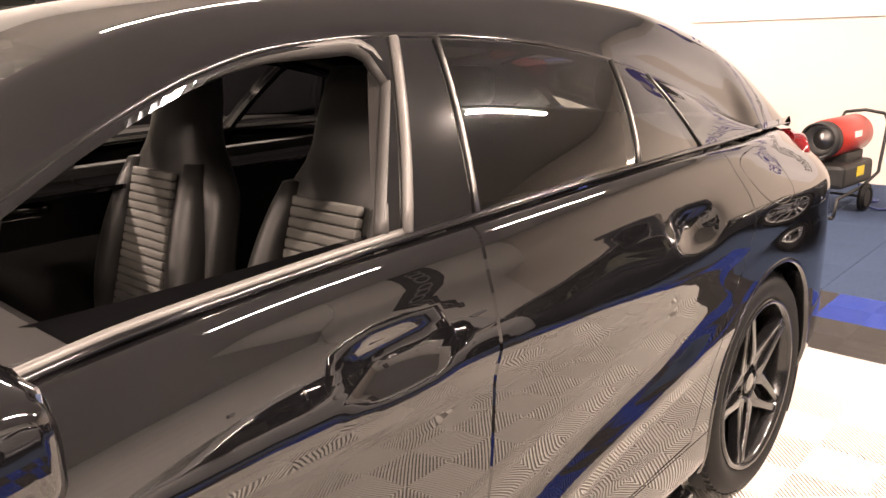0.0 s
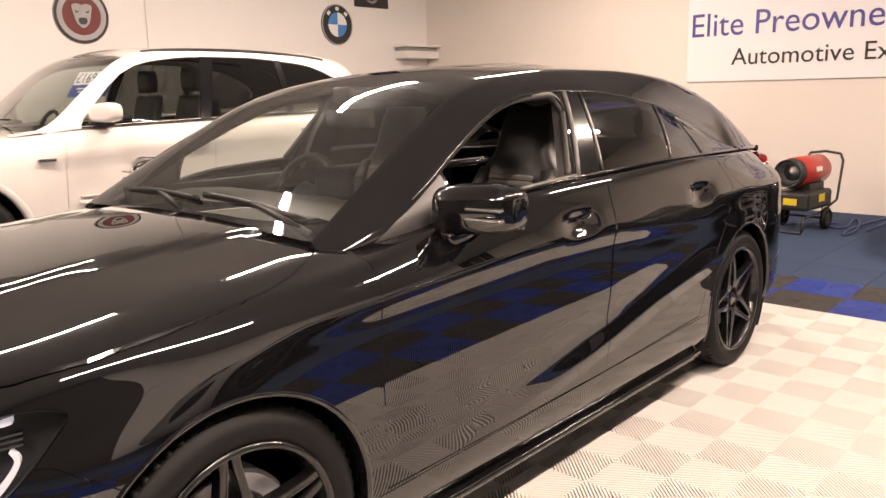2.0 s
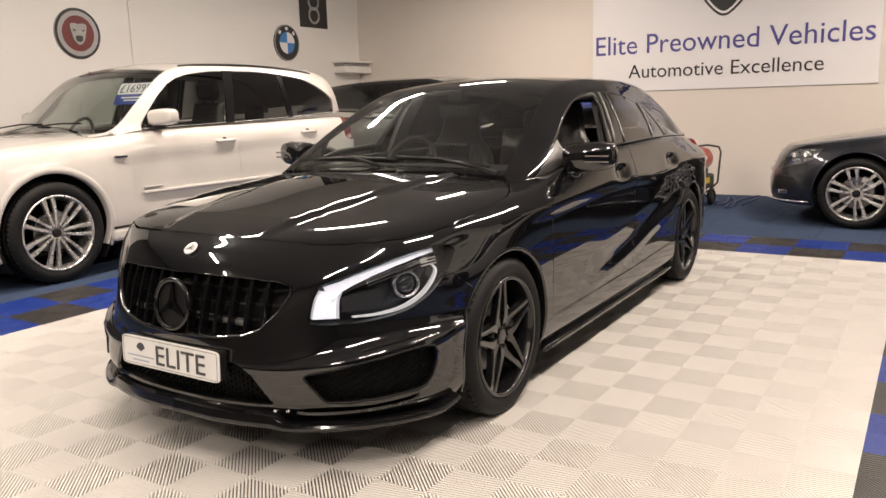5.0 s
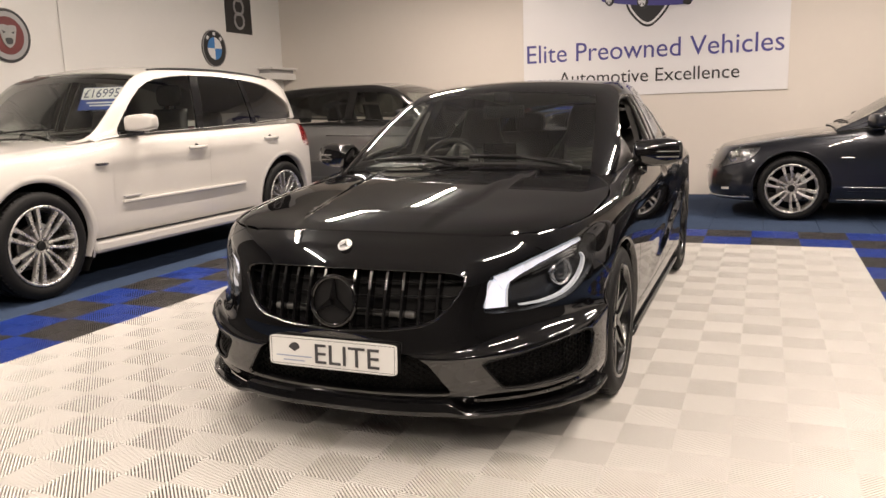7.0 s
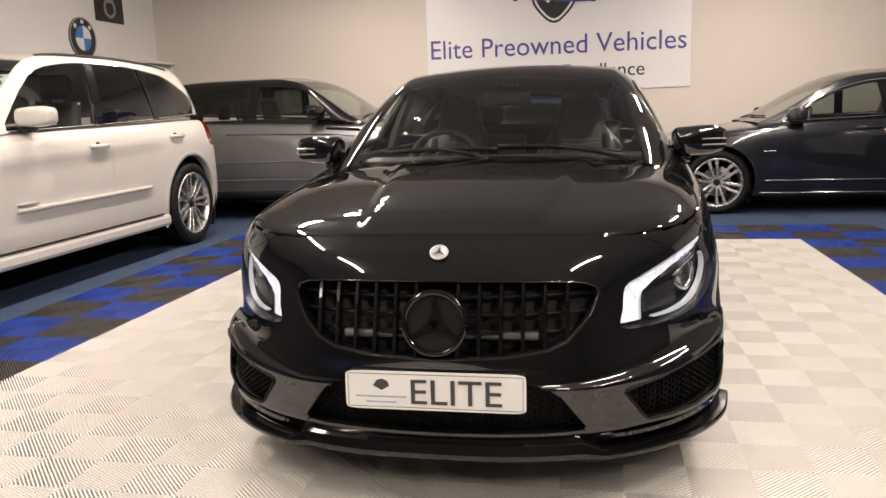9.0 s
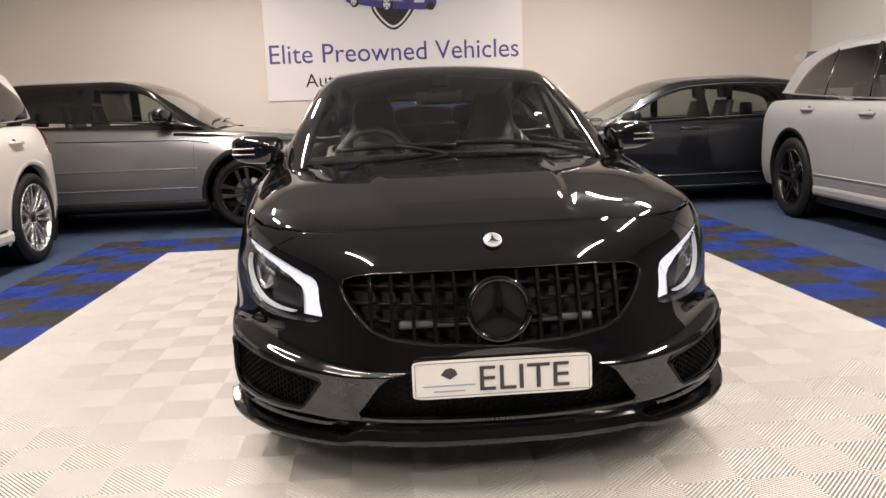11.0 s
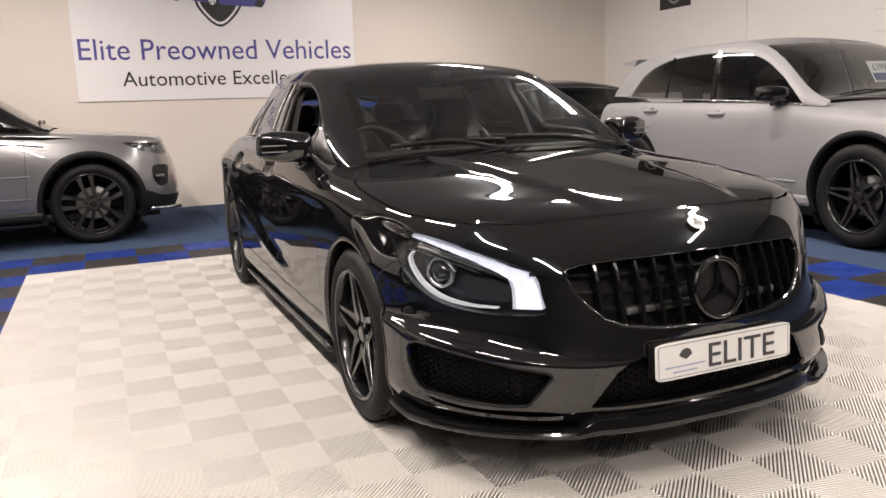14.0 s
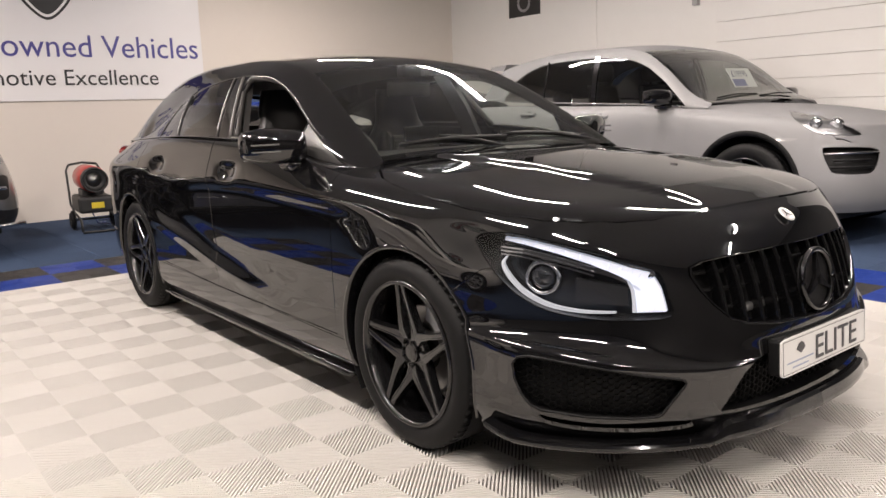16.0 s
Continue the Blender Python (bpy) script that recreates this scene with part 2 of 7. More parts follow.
def grid_bm(p, flip=False):
    """A bmesh of a grid of points [a, b, 3] and its mirror image across x = 0, with the smooth normals kept in a layer."""
    bm = bmesh.new()
    lay = bm.verts.layers.float_vector.new("nrm")
    da, db = np.gradient(p, axis=0), np.gradient(p, axis=1)
    # across the middle plane the surface goes on as its mirror image
    for row in (0, -1):
        if np.abs(p[row, :, 0]).max() < 1e-4:
            da[row] = da[row] * (1, 0, 0)
    for col in (0, -1):
        if np.abs(p[:, col, 0]).max() < 1e-4:
            db[:, col] = db[:, col] * (1, 0, 0)
    n = np.cross(da, db)
    n /= np.linalg.norm(n, axis=-1, keepdims=True) + 1e-12
    if flip:
        n = -n
    for side in (1, -1):
        mul = np.array([side, 1, 1])
        vs = []
        for a in range(p.shape[0]):
            row = []
            for b in range(p.shape[1]):
                v = bm.verts.new(p[a, b] * mul)
                v[lay] = n[a, b] * mul
                row.append(v)
            vs.append(row)
        for a in range(p.shape[0] - 1):
            for b in range(p.shape[1] - 1):
                f = [vs[a][b], vs[a + 1][b], vs[a + 1][b + 1], vs[a][b + 1]]
                if (side == -1) != flip:
                    f = f[::-1]
                bm.faces.new(f)
    bmesh.ops.remove_doubles(bm, verts=[v for v in bm.verts if abs(v.co.x) < 1e-5], dist=1e-5)
    bmesh.ops.dissolve_degenerate(bm, dist=1e-6, edges=bm.edges[:])
    return bm


VIEWS = {"side": (Vector((0, 1, 0)), Vector((0, 0, 1))), "front": (Vector((1, 0, 0)), Vector((0, 0, 1))), "top": (Vector((1, 0, 0)), Vector((0, 1, 0)))}


def view45(deg):
    """A view from ahead and aside: the first axis runs round the corner."""
    w = radians(deg)
    return (Vector((math.cos(w), math.sin(w), 0)), Vector((0, 0, 1)))


def inside(poly, a, b):
    hit = False
    n = len(poly)
    for i in range(n):
        (x0, y0), (x1, y1) = poly[i], poly[(i + 1) % n]
        if (y0 > b) != (y1 > b) and a < (x1 - x0) * (b - y0) / (y1 - y0) + x0:
            hit = not hit
    return hit


def smooth_poly(pts, n=4):
    """A closed outline rounded through its points."""
    q = [pts[-1], *pts, pts[0], pts[1]]
    out = []
    for i in range(1, len(q) - 2):
        p0, p1, p2, p3 = (np.array(q[j], float) for j in (i - 1, i, i + 1, i + 2))
        for k in range(n):
            t = k / n
            out.append(tuple(0.5 * (2 * p1 + (p2 - p0) * t + (2 * p0 - 5 * p1 + 4 * p2 - p3) * t**2 + (3 * p1 - p0 - 3 * p2 + p3) * t**3)))
    return out


def offset_poly(poly, d):
    """The outline moved outwards by d."""
    n = len(poly)
    area = sum(poly[i][0] * poly[(i + 1) % n][1] - poly[(i + 1) % n][0] * poly[i][1] for i in range(n))
    s = 1 if area > 0 else -1
    out = []
    for i in range(n):
        a, b = np.array(poly[i - 1], float), np.array(poly[(i + 1) % n], float)
        t = (b - a) / (np.linalg.norm(b - a) + 1e-9)
        out.append((poly[i][0] + s * d * t[1], poly[i][1] - s * d * t[0]))
    return out


def slice_out(bm, poly, view, test=lambda c: True):
    """Cuts the outline poly, seen along a view, into the mesh; returns the faces inside it."""
    ax, ay = VIEWS[view] if isinstance(view, str) else view
    us, vs = [p[0] for p in poly], [p[1] for p in poly]
    lo, hi, lo2, hi2 = min(us), max(us), min(vs), max(vs)
    near = ax.cross(ay)

    def spread(f):
        a = [v.co.dot(ax) for v in f.verts]
        b = [v.co.dot(ay) for v in f.verts]
        return min(a), max(a), min(b), max(b)

    def candidates():
        out = []
        for f in bm.faces:
            co = f.verts[0].co
            if not (lo - .3 < co.dot(ax) < hi + .3 and lo2 - .3 < co.dot(ay) < hi2 + .3):
                continue
            s = spread(f)
            if s[0] <= hi and s[1] >= lo and s[2] <= hi2 and s[3] >= lo2 and test(f.calc_center_median()):
                out.append((f, s))
        return out

    cand = candidates()
    n = len(poly)
    for i in range(n):
        (a0, b0), (a1, b1) = poly[i], poly[(i + 1) % n]
        d = Vector((a1 - a0, b1 - b0))
        if d.length < 1e-7:
            continue
        x0, x1, y0, y1 = min(a0, a1), max(a0, a1), min(b0, b1), max(b0, b1)
        some = [f for f, s in cand if f.is_valid and s[0] <= x1 and s[1] >= x0 and s[2] <= y1 and s[3] >= y0]
        if not some:
            continue
        no = (ax * d.y - ay * d.x).normalized()
        co = ax * a0 + ay * b0
        geom = list({e for f in some for e in f.edges} | {v for f in some for v in f.verts}) + some
        r = bmesh.ops.bisect_plane(bm, geom=geom, dist=1e-5, plane_co=co, plane_no=no)
        fresh = {f for g in r["geom_cut"] if isinstance(g, (bmesh.types.BMEdge, bmesh.types.BMVert)) for f in g.link_faces}
        cand = [(f, s) for f, s in cand if f.is_valid and f not in fresh] + [(f, spread(f)) for f in fresh if test(f.calc_center_median())]
    out = []
    for f, _ in cand:
        if f.is_valid:
            c = f.calc_center_median()
            if inside(poly, c.dot(ax), c.dot(ay)):
                out.append(f)
    return out


def lift(bm, faces):
    """The faces taken out of bm as a mesh of their own, with the kept normals."""
    lay = bm.verts.layers.float_vector["nrm"]
    res = bmesh.new()
    rl = res.verts.layers.float_vector.new("nrm")
    idx = {}
    for f in faces:
        for v in f.verts:
            if v not in idx:
                idx[v] = res.verts.new(v.co)
                idx[v][rl] = v[lay]
    for f in faces:
        try:
            res.faces.new([idx[v] for v in f.verts])
        except ValueError:
            pass
    bmesh.ops.delete(bm, geom=faces, context="FACES")
    return res


def gap(bm, poly, view, width=0.004, test=lambda c: True):
    """A shut line: lifts out the panel inside poly and clears a narrow joint round it."""
    faces = slice_out(bm, poly, view, test)
    if width:
        panel = lift(bm, faces)
        ring = slice_out(panel, offset_poly(poly, -width), view)
        keep = set(ring)
        bmesh.ops.delete(panel, geom=[f for f in panel.faces if f not in keep], context="FACES")
        return panel
    return lift(bm, faces)


def flange(bm, depth=0.012):
    """Turns the open edges of a panel inwards, so that it shows its thickness."""
    lay = bm.verts.layers.float_vector["nrm"]
    edges = [e for e in bm.edges if e.is_boundary]
    made = {}
    for e in edges:
        for v in e.verts:
            if v not in made:
                made[v] = bm.verts.new(v.co - Vector(v[lay]).normalized() * depth)
                made[v][lay] = v[lay]
    for e in edges:
        a, b = e.verts
        f = e.link_faces[0]
        vs = list(f.verts)
        i = vs.index(a)
        if vs[(i + 1) % len(vs)] == b:
            a, b = b, a
        bm.faces.new((a, b, made[b], made[a]))
    return bm


def panel(name, bm, material, parent, label="", depth=0.012):
    """A body panel with its kept normals, as one part."""
    loose = [v for v in bm.verts if not v.link_faces]
    bmesh.ops.delete(bm, geom=loose, context="VERTS")
    if depth:
        flange(bm, depth)
    lay = bm.verts.layers.float_vector["nrm"]
    bm.verts.index_update()
    nrm = [Vector(v[lay]).normalized() for v in bm.verts]
    me = bpy.data.meshes.new(name)
    bm.to_mesh(me)
    bm.free()
    for p in me.polygons:
        p.use_smooth = True
    me.normals_split_custom_set_from_vertices(nrm)
    for a in list(me.attributes):
        if a.name == "nrm":
            me.attributes.remove(a)
    me.materials.append(material)
    ob = new(name, me)
    ob.parent = parent
    if label:
        tagged(ob, label)
    return ob


def refit(bm, add, rim, nx=4, ny=6):
    """Fairs a panel that is seen from above: one smooth height over its plan that runs out at the rim, plus the creases in add(x, y)."""
    lay = bm.verts.layers.float_vector["nrm"]
    vs = [v for v in bm.verts if v.link_faces]
    c = np.array([v.co[:] for v in vs])

    def terms(x, y):
        return np.stack([x ** (2 * i) * y**j for i in range(nx) for j in range(ny)], -1)

    k = np.linalg.lstsq(terms(c[:, 0], c[:, 1]), c[:, 2], rcond=None)[0]

    def height(x, y):
        return terms(x, y) @ k + add(np.abs(x), y)

    e = 0.002
    gx = (height(c[:, 0] + e, c[:, 1]) - height(c[:, 0] - e, c[:, 1])) / (2 * e)
    gy = (height(c[:, 0], c[:, 1] + e) - height(c[:, 0], c[:, 1] - e)) / (2 * e)
    r = np.array([*rim, rim[0]], float)
    a, ab = r[:-1], np.diff(r, axis=0)
    t = np.clip(((c[:, None, :2] - a) * ab).sum(-1) / ((ab**2).sum(-1) + 1e-12), 0, 1)
    far = np.sqrt((((a + t[..., None] * ab) - c[:, None, :2]) ** 2).sum(-1)).min(1)
    w = np.clip(far / 0.05, 0, 1)
    w = w * w * (3 - 2 * w)
    for v, z, k0, dx, dy in zip(vs, height(c[:, 0], c[:, 1]), w, gx, gy):
        v.co.z += (z - v.co.z) * k0
        v[lay] = (Vector(v[lay]).normalized() * (1 - k0) + Vector((-dx, -dy, 1)).normalized() * k0).normalized()
    return bm


def mirrored(poly):
    return [(-a, b) for a, b in poly]


def ring_poly(cy, cz, r, n=40, floor=None):
    """A wheel arch's outline in the side view, open downwards."""
    pts = [(cy + r * math.cos(w), cz + r * math.sin(w)) for w in (math.pi * k / n for k in range(n + 1))]
    return pts + [(cy - r * 0.99, cz - 0.45), (cy + r * 0.99, cz - 0.45)]


def arch_lip(cy, cz, r, shell, sx, parent, material, wide=0.016, deep=0.05):
    """The rolled lip of an arch: follows the body's side round the opening."""
    bm = bmesh.new()
    rows = []
    n = 44
    for k in range(n + 1):
        w = math.pi * (-0.12 + 1.24 * k / n)
        c, s = math.cos(w), math.sin(w)
        x = shell(cy + r * c, max(cz + r * s, 0.2))
        row = []
        for dr, dx in ((wide, -0.004), (wide * 0.6, 0.003), (0.0, 0.002), (-0.004, -0.006), (-0.004, -deep)):
            row.append(bm.verts.new((sx * (x + dx), cy + (r + dr) * c, cz + (r + dr) * s)))
        rows.append(row)
    for a, b in zip(rows, rows[1:]):
        for k in range(4):
            bm.faces.new((a[k], a[k + 1], b[k + 1], b[k]))
    bmesh.ops.recalc_face_normals(bm, faces=bm.faces[:])
    return part("arch_lip", bm, material, parent, smooth=True)


def wheel_well(cy, cz, r, x0, x1, parent):
    """The dark liner inside an arch."""
    bm = bmesh.new()
    n, rows = 20, []
    for k in range(n + 1):
        w = math.pi * (-0.2 + 1.4 * k / n)
        rows.append([bm.verts.new((x, cy + r * math.cos(w), cz + r * math.sin(w))) for x in (x0, x1)])
    hub = bm.verts.new((x0, cy, cz))
    for a, b in zip(rows, rows[1:]):
        bm.faces.new((a[0], a[1], b[1], b[0]))
        bm.faces.new((hub, a[0], b[0]))
    return part("wheel_liner", bm, M_BLACKPLASTIC, parent)


M_BLACKPLASTIC = mat("black_plastic", (0.007, 0.007, 0.0073), 0.5, spec=0.25, var=0.1, scale=20, fine=0.1, bump=0.15, bscale=500)
M_BLACKGLOSS = mat("gloss_black_trim", (0.004, 0.004, 0.0045), 0.12, coat=0.4)
M_TYRE = mat("tyre_rubber", (0.007, 0.007, 0.0073), 0.6, spec=0.22, var=0.12, scale=14, fine=0.1, bump=0.3, bscale=260)
M_DISC = mat("brake_steel", (0.22, 0.215, 0.21), 0.32, 1.0, var=0.1, scale=30, rvar=0.1)
M_CALIPER = mat("caliper_grey", (0.55, 0.55, 0.56), 0.4, 0.4)
M_ALLOY = mat("silver_alloy", (0.62, 0.61, 0.60), 0.28, 0.85, var=0.04, scale=10, rvar=0.06)
M_BLACKALLOY = mat("gloss_black_alloy", (0.006, 0.006, 0.0065), 0.2, coat=0.3)
M_CHROME = mat("chrome", (0.75, 0.75, 0.76), 0.08, 1.0)
M_LEATHER = mat("black_leather", (0.022, 0.021, 0.021), 0.42, var=0.1, scale=12, fine=0.1, bump=0.35, bscale=420)
M_DARK = mat("cabin_black", (0.012, 0.012, 0.012), 0.75, var=0.1, scale=9)
M_RED_LENS = mat("red_lens", (0.16, 0.006, 0.008), 0.1, coat=1.0)
M_RUBBER = mat("black_rubber", (0.012, 0.012, 0.012), 0.7)


def glass(name, tint, rough=0.0, ior=1.5):
    """A thin pane: what is behind it shows through tinted, and it mirrors as glass does."""
    if name in MATS:
        return MATS[name]
    m = bpy.data.materials.new(name)
    m.use_nodes = True
    nt = m.node_tree
    for n in list(nt.nodes):
        if n.type != "OUTPUT_MATERIAL":
            nt.nodes.remove(n)
    out = nt.nodes["Material Output"]
    tr, gl, mx, fr = (nt.nodes.new(k) for k in ("ShaderNodeBsdfTransparent", "ShaderNodeBsdfGlossy", "ShaderNodeMixShader", "ShaderNodeFresnel"))
    tr.inputs["Color"].default_value = (*tint, 1)
    gl.inputs["Color"].default_value = (1, 1, 1, 1)
    gl.inputs["Roughness"].default_value = rough
    fr.inputs["IOR"].default_value = ior
    nt.links.new(fr.outputs[0], mx.inputs[0])
    nt.links.new(tr.outputs[0], mx.inputs[1])
    nt.links.new(gl.outputs[0], mx.inputs[2])
    nt.links.new(mx.outputs[0], out.inputs["Surface"])
    MATS[name] = m
    return m


G_CLEAR = glass("windscreen_glass", (0.66, 0.72, 0.68), ior=1.75)
G_TINT = glass("privacy_glass", (0.15, 0.152, 0.145), ior=1.7)
G_TINT_PALE = glass("pale_privacy_glass", (0.25, 0.255, 0.24), ior=1.7)
G_LAMP = glass("lamp_cover", (0.93, 0.94, 0.95), ior=1.45)


def pane(name, bm, material, parent, label=""):
    ob = panel(name, bm, material, parent, label, 0)
    ob.visible_shadow = False
    return ob


def tyre_bm(r, w, rim):
    """A tyre round the x axis, outer face at x = 0, going inwards to -w."""
    s = 0.018
    return lathe([(-0.012, rim - 0.004), (-0.004, rim + 0.004), (0.004, rim + (r - rim) * 0.45), (-0.003, r - 0.022), (-s, r - 0.006), (-s * 1.8, r), (-w * 0.25, r + 0.001),
                  (-w * 0.25 - 0.001, r - 0.006), (-w * 0.25 - 0.008, r - 0.006), (-w * 0.25 - 0.009, r + 0.001),
                  (-w * 0.5, r + 0.001), (-w * 0.5 - 0.001, r - 0.006), (-w * 0.5 - 0.008, r - 0.006), (-w * 0.5 - 0.009, r + 0.001),
                  (-w * 0.75, r + 0.001), (-w + s, r - 0.004), (-w, r - 0.03), (-w, rim)], 72)


def tread_bm(r, w, n=64):
    """The cross grooves' blocks on a tyre's shoulder."""
    bm = bmesh.new()
    for k in range(n):
        a = 2 * math.pi * k / n
        b = box(-0.056, -0.022, -0.0075, 0.0075, r - 0.012, r + 0.0012)
        merge(bm, b, Matrix.Rotation(a, 4, "X"))
    return bm


def spoke_bm(profile, thick, x_out, bevel=0.006):
    """One wheel spoke: an outline of (along, across) pairs pointing up z, dished inwards to the hub."""
    bm = bmesh.new()
    front = [bm.verts.new((x_out(b), a, b)) for a, b in profile]
    back = [bm.verts.new((x_out(b) - thick, a * 1.05, b)) for a, b in profile]
    bm.faces.new(front)
    bm.faces.new(back[::-1])
    n = len(profile)
    for i in range(n):
        bm.faces.new((front[i], back[i], back[(i + 1) % n], front[(i + 1) % n]))
    bmesh.ops.recalc_face_normals(bm, faces=bm.faces[:])
    if bevel:
        rim_edges = [e for e in bm.edges if all(v in front for v in e.verts)]
        bmesh.ops.bevel(bm, geom=rim_edges, offset=bevel, segments=2, affect="EDGES", profile=0.6)
    return bm


def make_wheel(r, w, rim, kind, material, cap, parent, m, turn=0.0, caliper=True):
    """A wheel as a part: tyre, rim barrel, spokes, brake disc, caliper and cap. Outer face at x = 0 of the pose m."""
    wheel = empty("wheel", m)
    wheel.parent = parent
    wheel.matrix_basis = m
    part("tyre", merge(tyre_bm(r, w, rim), tread_bm(r, w)), M_TYRE, wheel, smooth=True)
    barrel = lathe([(-0.006, rim - 0.003), (0.0, rim - 0.008), (-0.002, rim - 0.016), (-0.014, rim - 0.022), (-0.05, rim - 0.03), (-w + 0.01, rim - 0.024), (-w + 0.004, rim)], 64)
    part("rim", barrel, material, wheel, smooth=True)
    part("brake_disc", lathe([(-0.1, 0.07), (-0.098, 0.145), (-0.102, 0.15), (-0.125, 0.15), (-0.125, 0.07)], 40), M_DISC, wheel, smooth=False)
    part("hub", lathe([(-0.13, 0.075), (-0.06, 0.072), (-0.045, 0.06), (-0.045, 0.0)], 32), material, wheel)
    if caliper:
        # one curved block over the disc
        c = loft([[(x, rr * math.sin(a), rr * math.cos(a)) for x, rr in ((-0.14, 0.11), (-0.08, 0.11), (-0.072, 0.118), (-0.072, 0.158), (-0.08, 0.166), (-0.14, 0.166))] for a in np.linspace(0.3, 1.05, 9)])
        part("caliper", c, M_CALIPER, wheel)
    inner = rim - 0.018
    dish = lambda b: -0.012 - 0.026 * (1 - min(1.0, b / inner)) ** 1.3  # noqa: E731
    if kind == "twin5":
        # five pairs of blades that spread from the hub
        for k in range(5):
            for s in (-1, 1):
                prof = [(s * 0.008, 0.045), (s * 0.034, 0.042), (s * 0.054, 0.060), (s * 0.050, 0.085), (s * 0.038, inner * 0.6), (s * 0.028, inner * 0.85), (s * 0.027, inner + 0.004),
                        (s * 0.003, inner + 0.006), (s * 0.006, inner * 0.85), (s * 0.016, inner * 0.6), (s * 0.020, 0.085)]
                sp = spoke_bm(prof, 0.03, dish, 0.004)
                sp.transform(Matrix.Rotation(turn + 2 * math.pi * k / 5, 4, "X"))
                part("spoke", sp, material, wheel)
    else:
        count, pair = kind
        for k in range(count):
            for s in (-1, 1) if pair else (0,):
                a = 0.006 if not pair else 0.0
                wd = 0.5 * inner * math.tan(math.pi / count) * (0.34 if pair else 0.62)
                sh = s * wd * 1.35
                prof = [(sh * 0.4 - wd * 0.42, 0.05), (sh * 0.4 + wd * 0.42, 0.05), (sh + wd * 0.5, inner * 0.6), (sh * 1.2 + wd * 0.8, inner + 0.002), (sh * 1.2 - wd * 0.8, inner + 0.002), (sh - wd * 0.5, inner * 0.6)]
                sp = spoke_bm(prof, 0.03, dish, 0.004)
                sp.transform(Matrix.Rotation(turn + 2 * math.pi * k / count, 4, "X"))
                part("spoke", sp, material, wheel)
    part("centre_cap", lathe([(-0.045, 0.036), (-0.034, 0.034), (-0.03, 0.026), (-0.029, 0.0)], 28), cap, wheel, smooth=False)
    for k in range(5):
        a = turn + 2 * math.pi * (k + 0.5) / 5
        part("wheel_bolt", cyl(0.009, 0.012, 6, "x", (-0.038, 0.052 * math.sin(a), 0.052 * math.cos(a))), M_BLACKPLASTIC if material is M_BLACKALLOY else M_DISC, wheel)
    return wheel
from mathutils.bvhtree import BVHTree


def shell_grid(outline, lines, tops, na=14, nb=7, dent=None, fair=12):
    """The lower body from a net of control lines. outline: (x, y) of each station from nose to tail at the widest; lines: for each
    level (inset, z) by station; tops: (x, y, z) by station, from the shoulder to the middle."""
    o = np.array(outline, float)
    t = np.gradient(np.concatenate([[o[1] * (-1, 1)], o, [o[-2] * (-1, 1)]]), axis=0)[1:-1]
    nrm = np.stack([t[:, 1], -t[:, 0]], 1)
    nrm /= np.linalg.norm(nrm, axis=1, keepdims=True)
    net = []
    for ln in lines:
        d = np.array(ln, float)
        net.append(np.concatenate([o - nrm * d[:, :1], d[:, 1:]], 1))
    for tp in tops:
        net.append(np.array(tp, float))
    net = np.array(net).transpose(1, 0, 2)
    net[0, :, 0] = net[-1, :, 0] = 0
    a = crom(net, na, True)
    b = crom(a.transpose(1, 0, 2), nb)
    p = b.transpose(1, 0, 2).copy()
    p[0, :, 0] = p[-1, :, 0] = 0
    p[:, -1, 0] = 0
    p[..., 0] = np.maximum(p[..., 0], 0)
    # fair the surface along the car and lightly across it
    for _ in range(fair):
        e = np.concatenate([p[1:2] * (-1, 1, 1), p, p[-2:-1] * (-1, 1, 1)])
        p = .25 * e[:-2] + .5 * p + .25 * e[2:]
    for _ in range(fair // 4):
        e = np.concatenate([p, p[:, -2:-1] * (-1, 1, 1)], 1)
        p[:, 1:] = .25 * p[:, :-1] + .5 * p[:, 1:] + .25 * e[:, 2:]
    p[0, :, 0] = p[-1, :, 0] = 0
    p[:, -1, 0] = 0
    if dent is not None:
        p = dent(p)
    return p


def ridge(z, zc, h, amp):
    """A crease that swells by amp at zc and fades out over h."""
    u = np.abs(z - zc) / h
    return amp * np.clip(1 - np.sqrt(u**2 + 0.004), 0, None)


def cabin_grid(ys, belt, top, rail, mid, na=None, side_n=10, rail_n=6, roof_n=14, bulge=0.012):
    """The glasshouse: sections across the car from belt over window top and roof rail to the middle."""
    rows = []
    for y in ys:
        b, w, r, zc = belt(y), top(y), rail(y), float(mid(y))
        row = []
        for k in range(side_n):
            t = k / side_n
            row.append((b[0] + (w[0] - b[0]) * t + bulge * 4 * t * (1 - t), y, b[1] + (w[1] - b[1]) * t))
        for k in range(rail_n):
            t = k / rail_n
            # rounded from the window's top over to the roof
            x = w[0] + (r[0] - w[0]) * (t**1.15)
            z = w[1] + (r[1] - w[1]) * (1 - (1 - t) ** 1.15)
            row.append((x, y, z))
        for k in range(roof_n + 1):
            t = k / roof_n
            x = r[0] * (1 - t)
            row.append((x, y, zc - (zc - r[1]) * (x / max(r[0], 1e-6)) ** 2))
        rows.append(row)
    p = np.array(rows, float)
    p[:, -1, 0] = 0
    return p


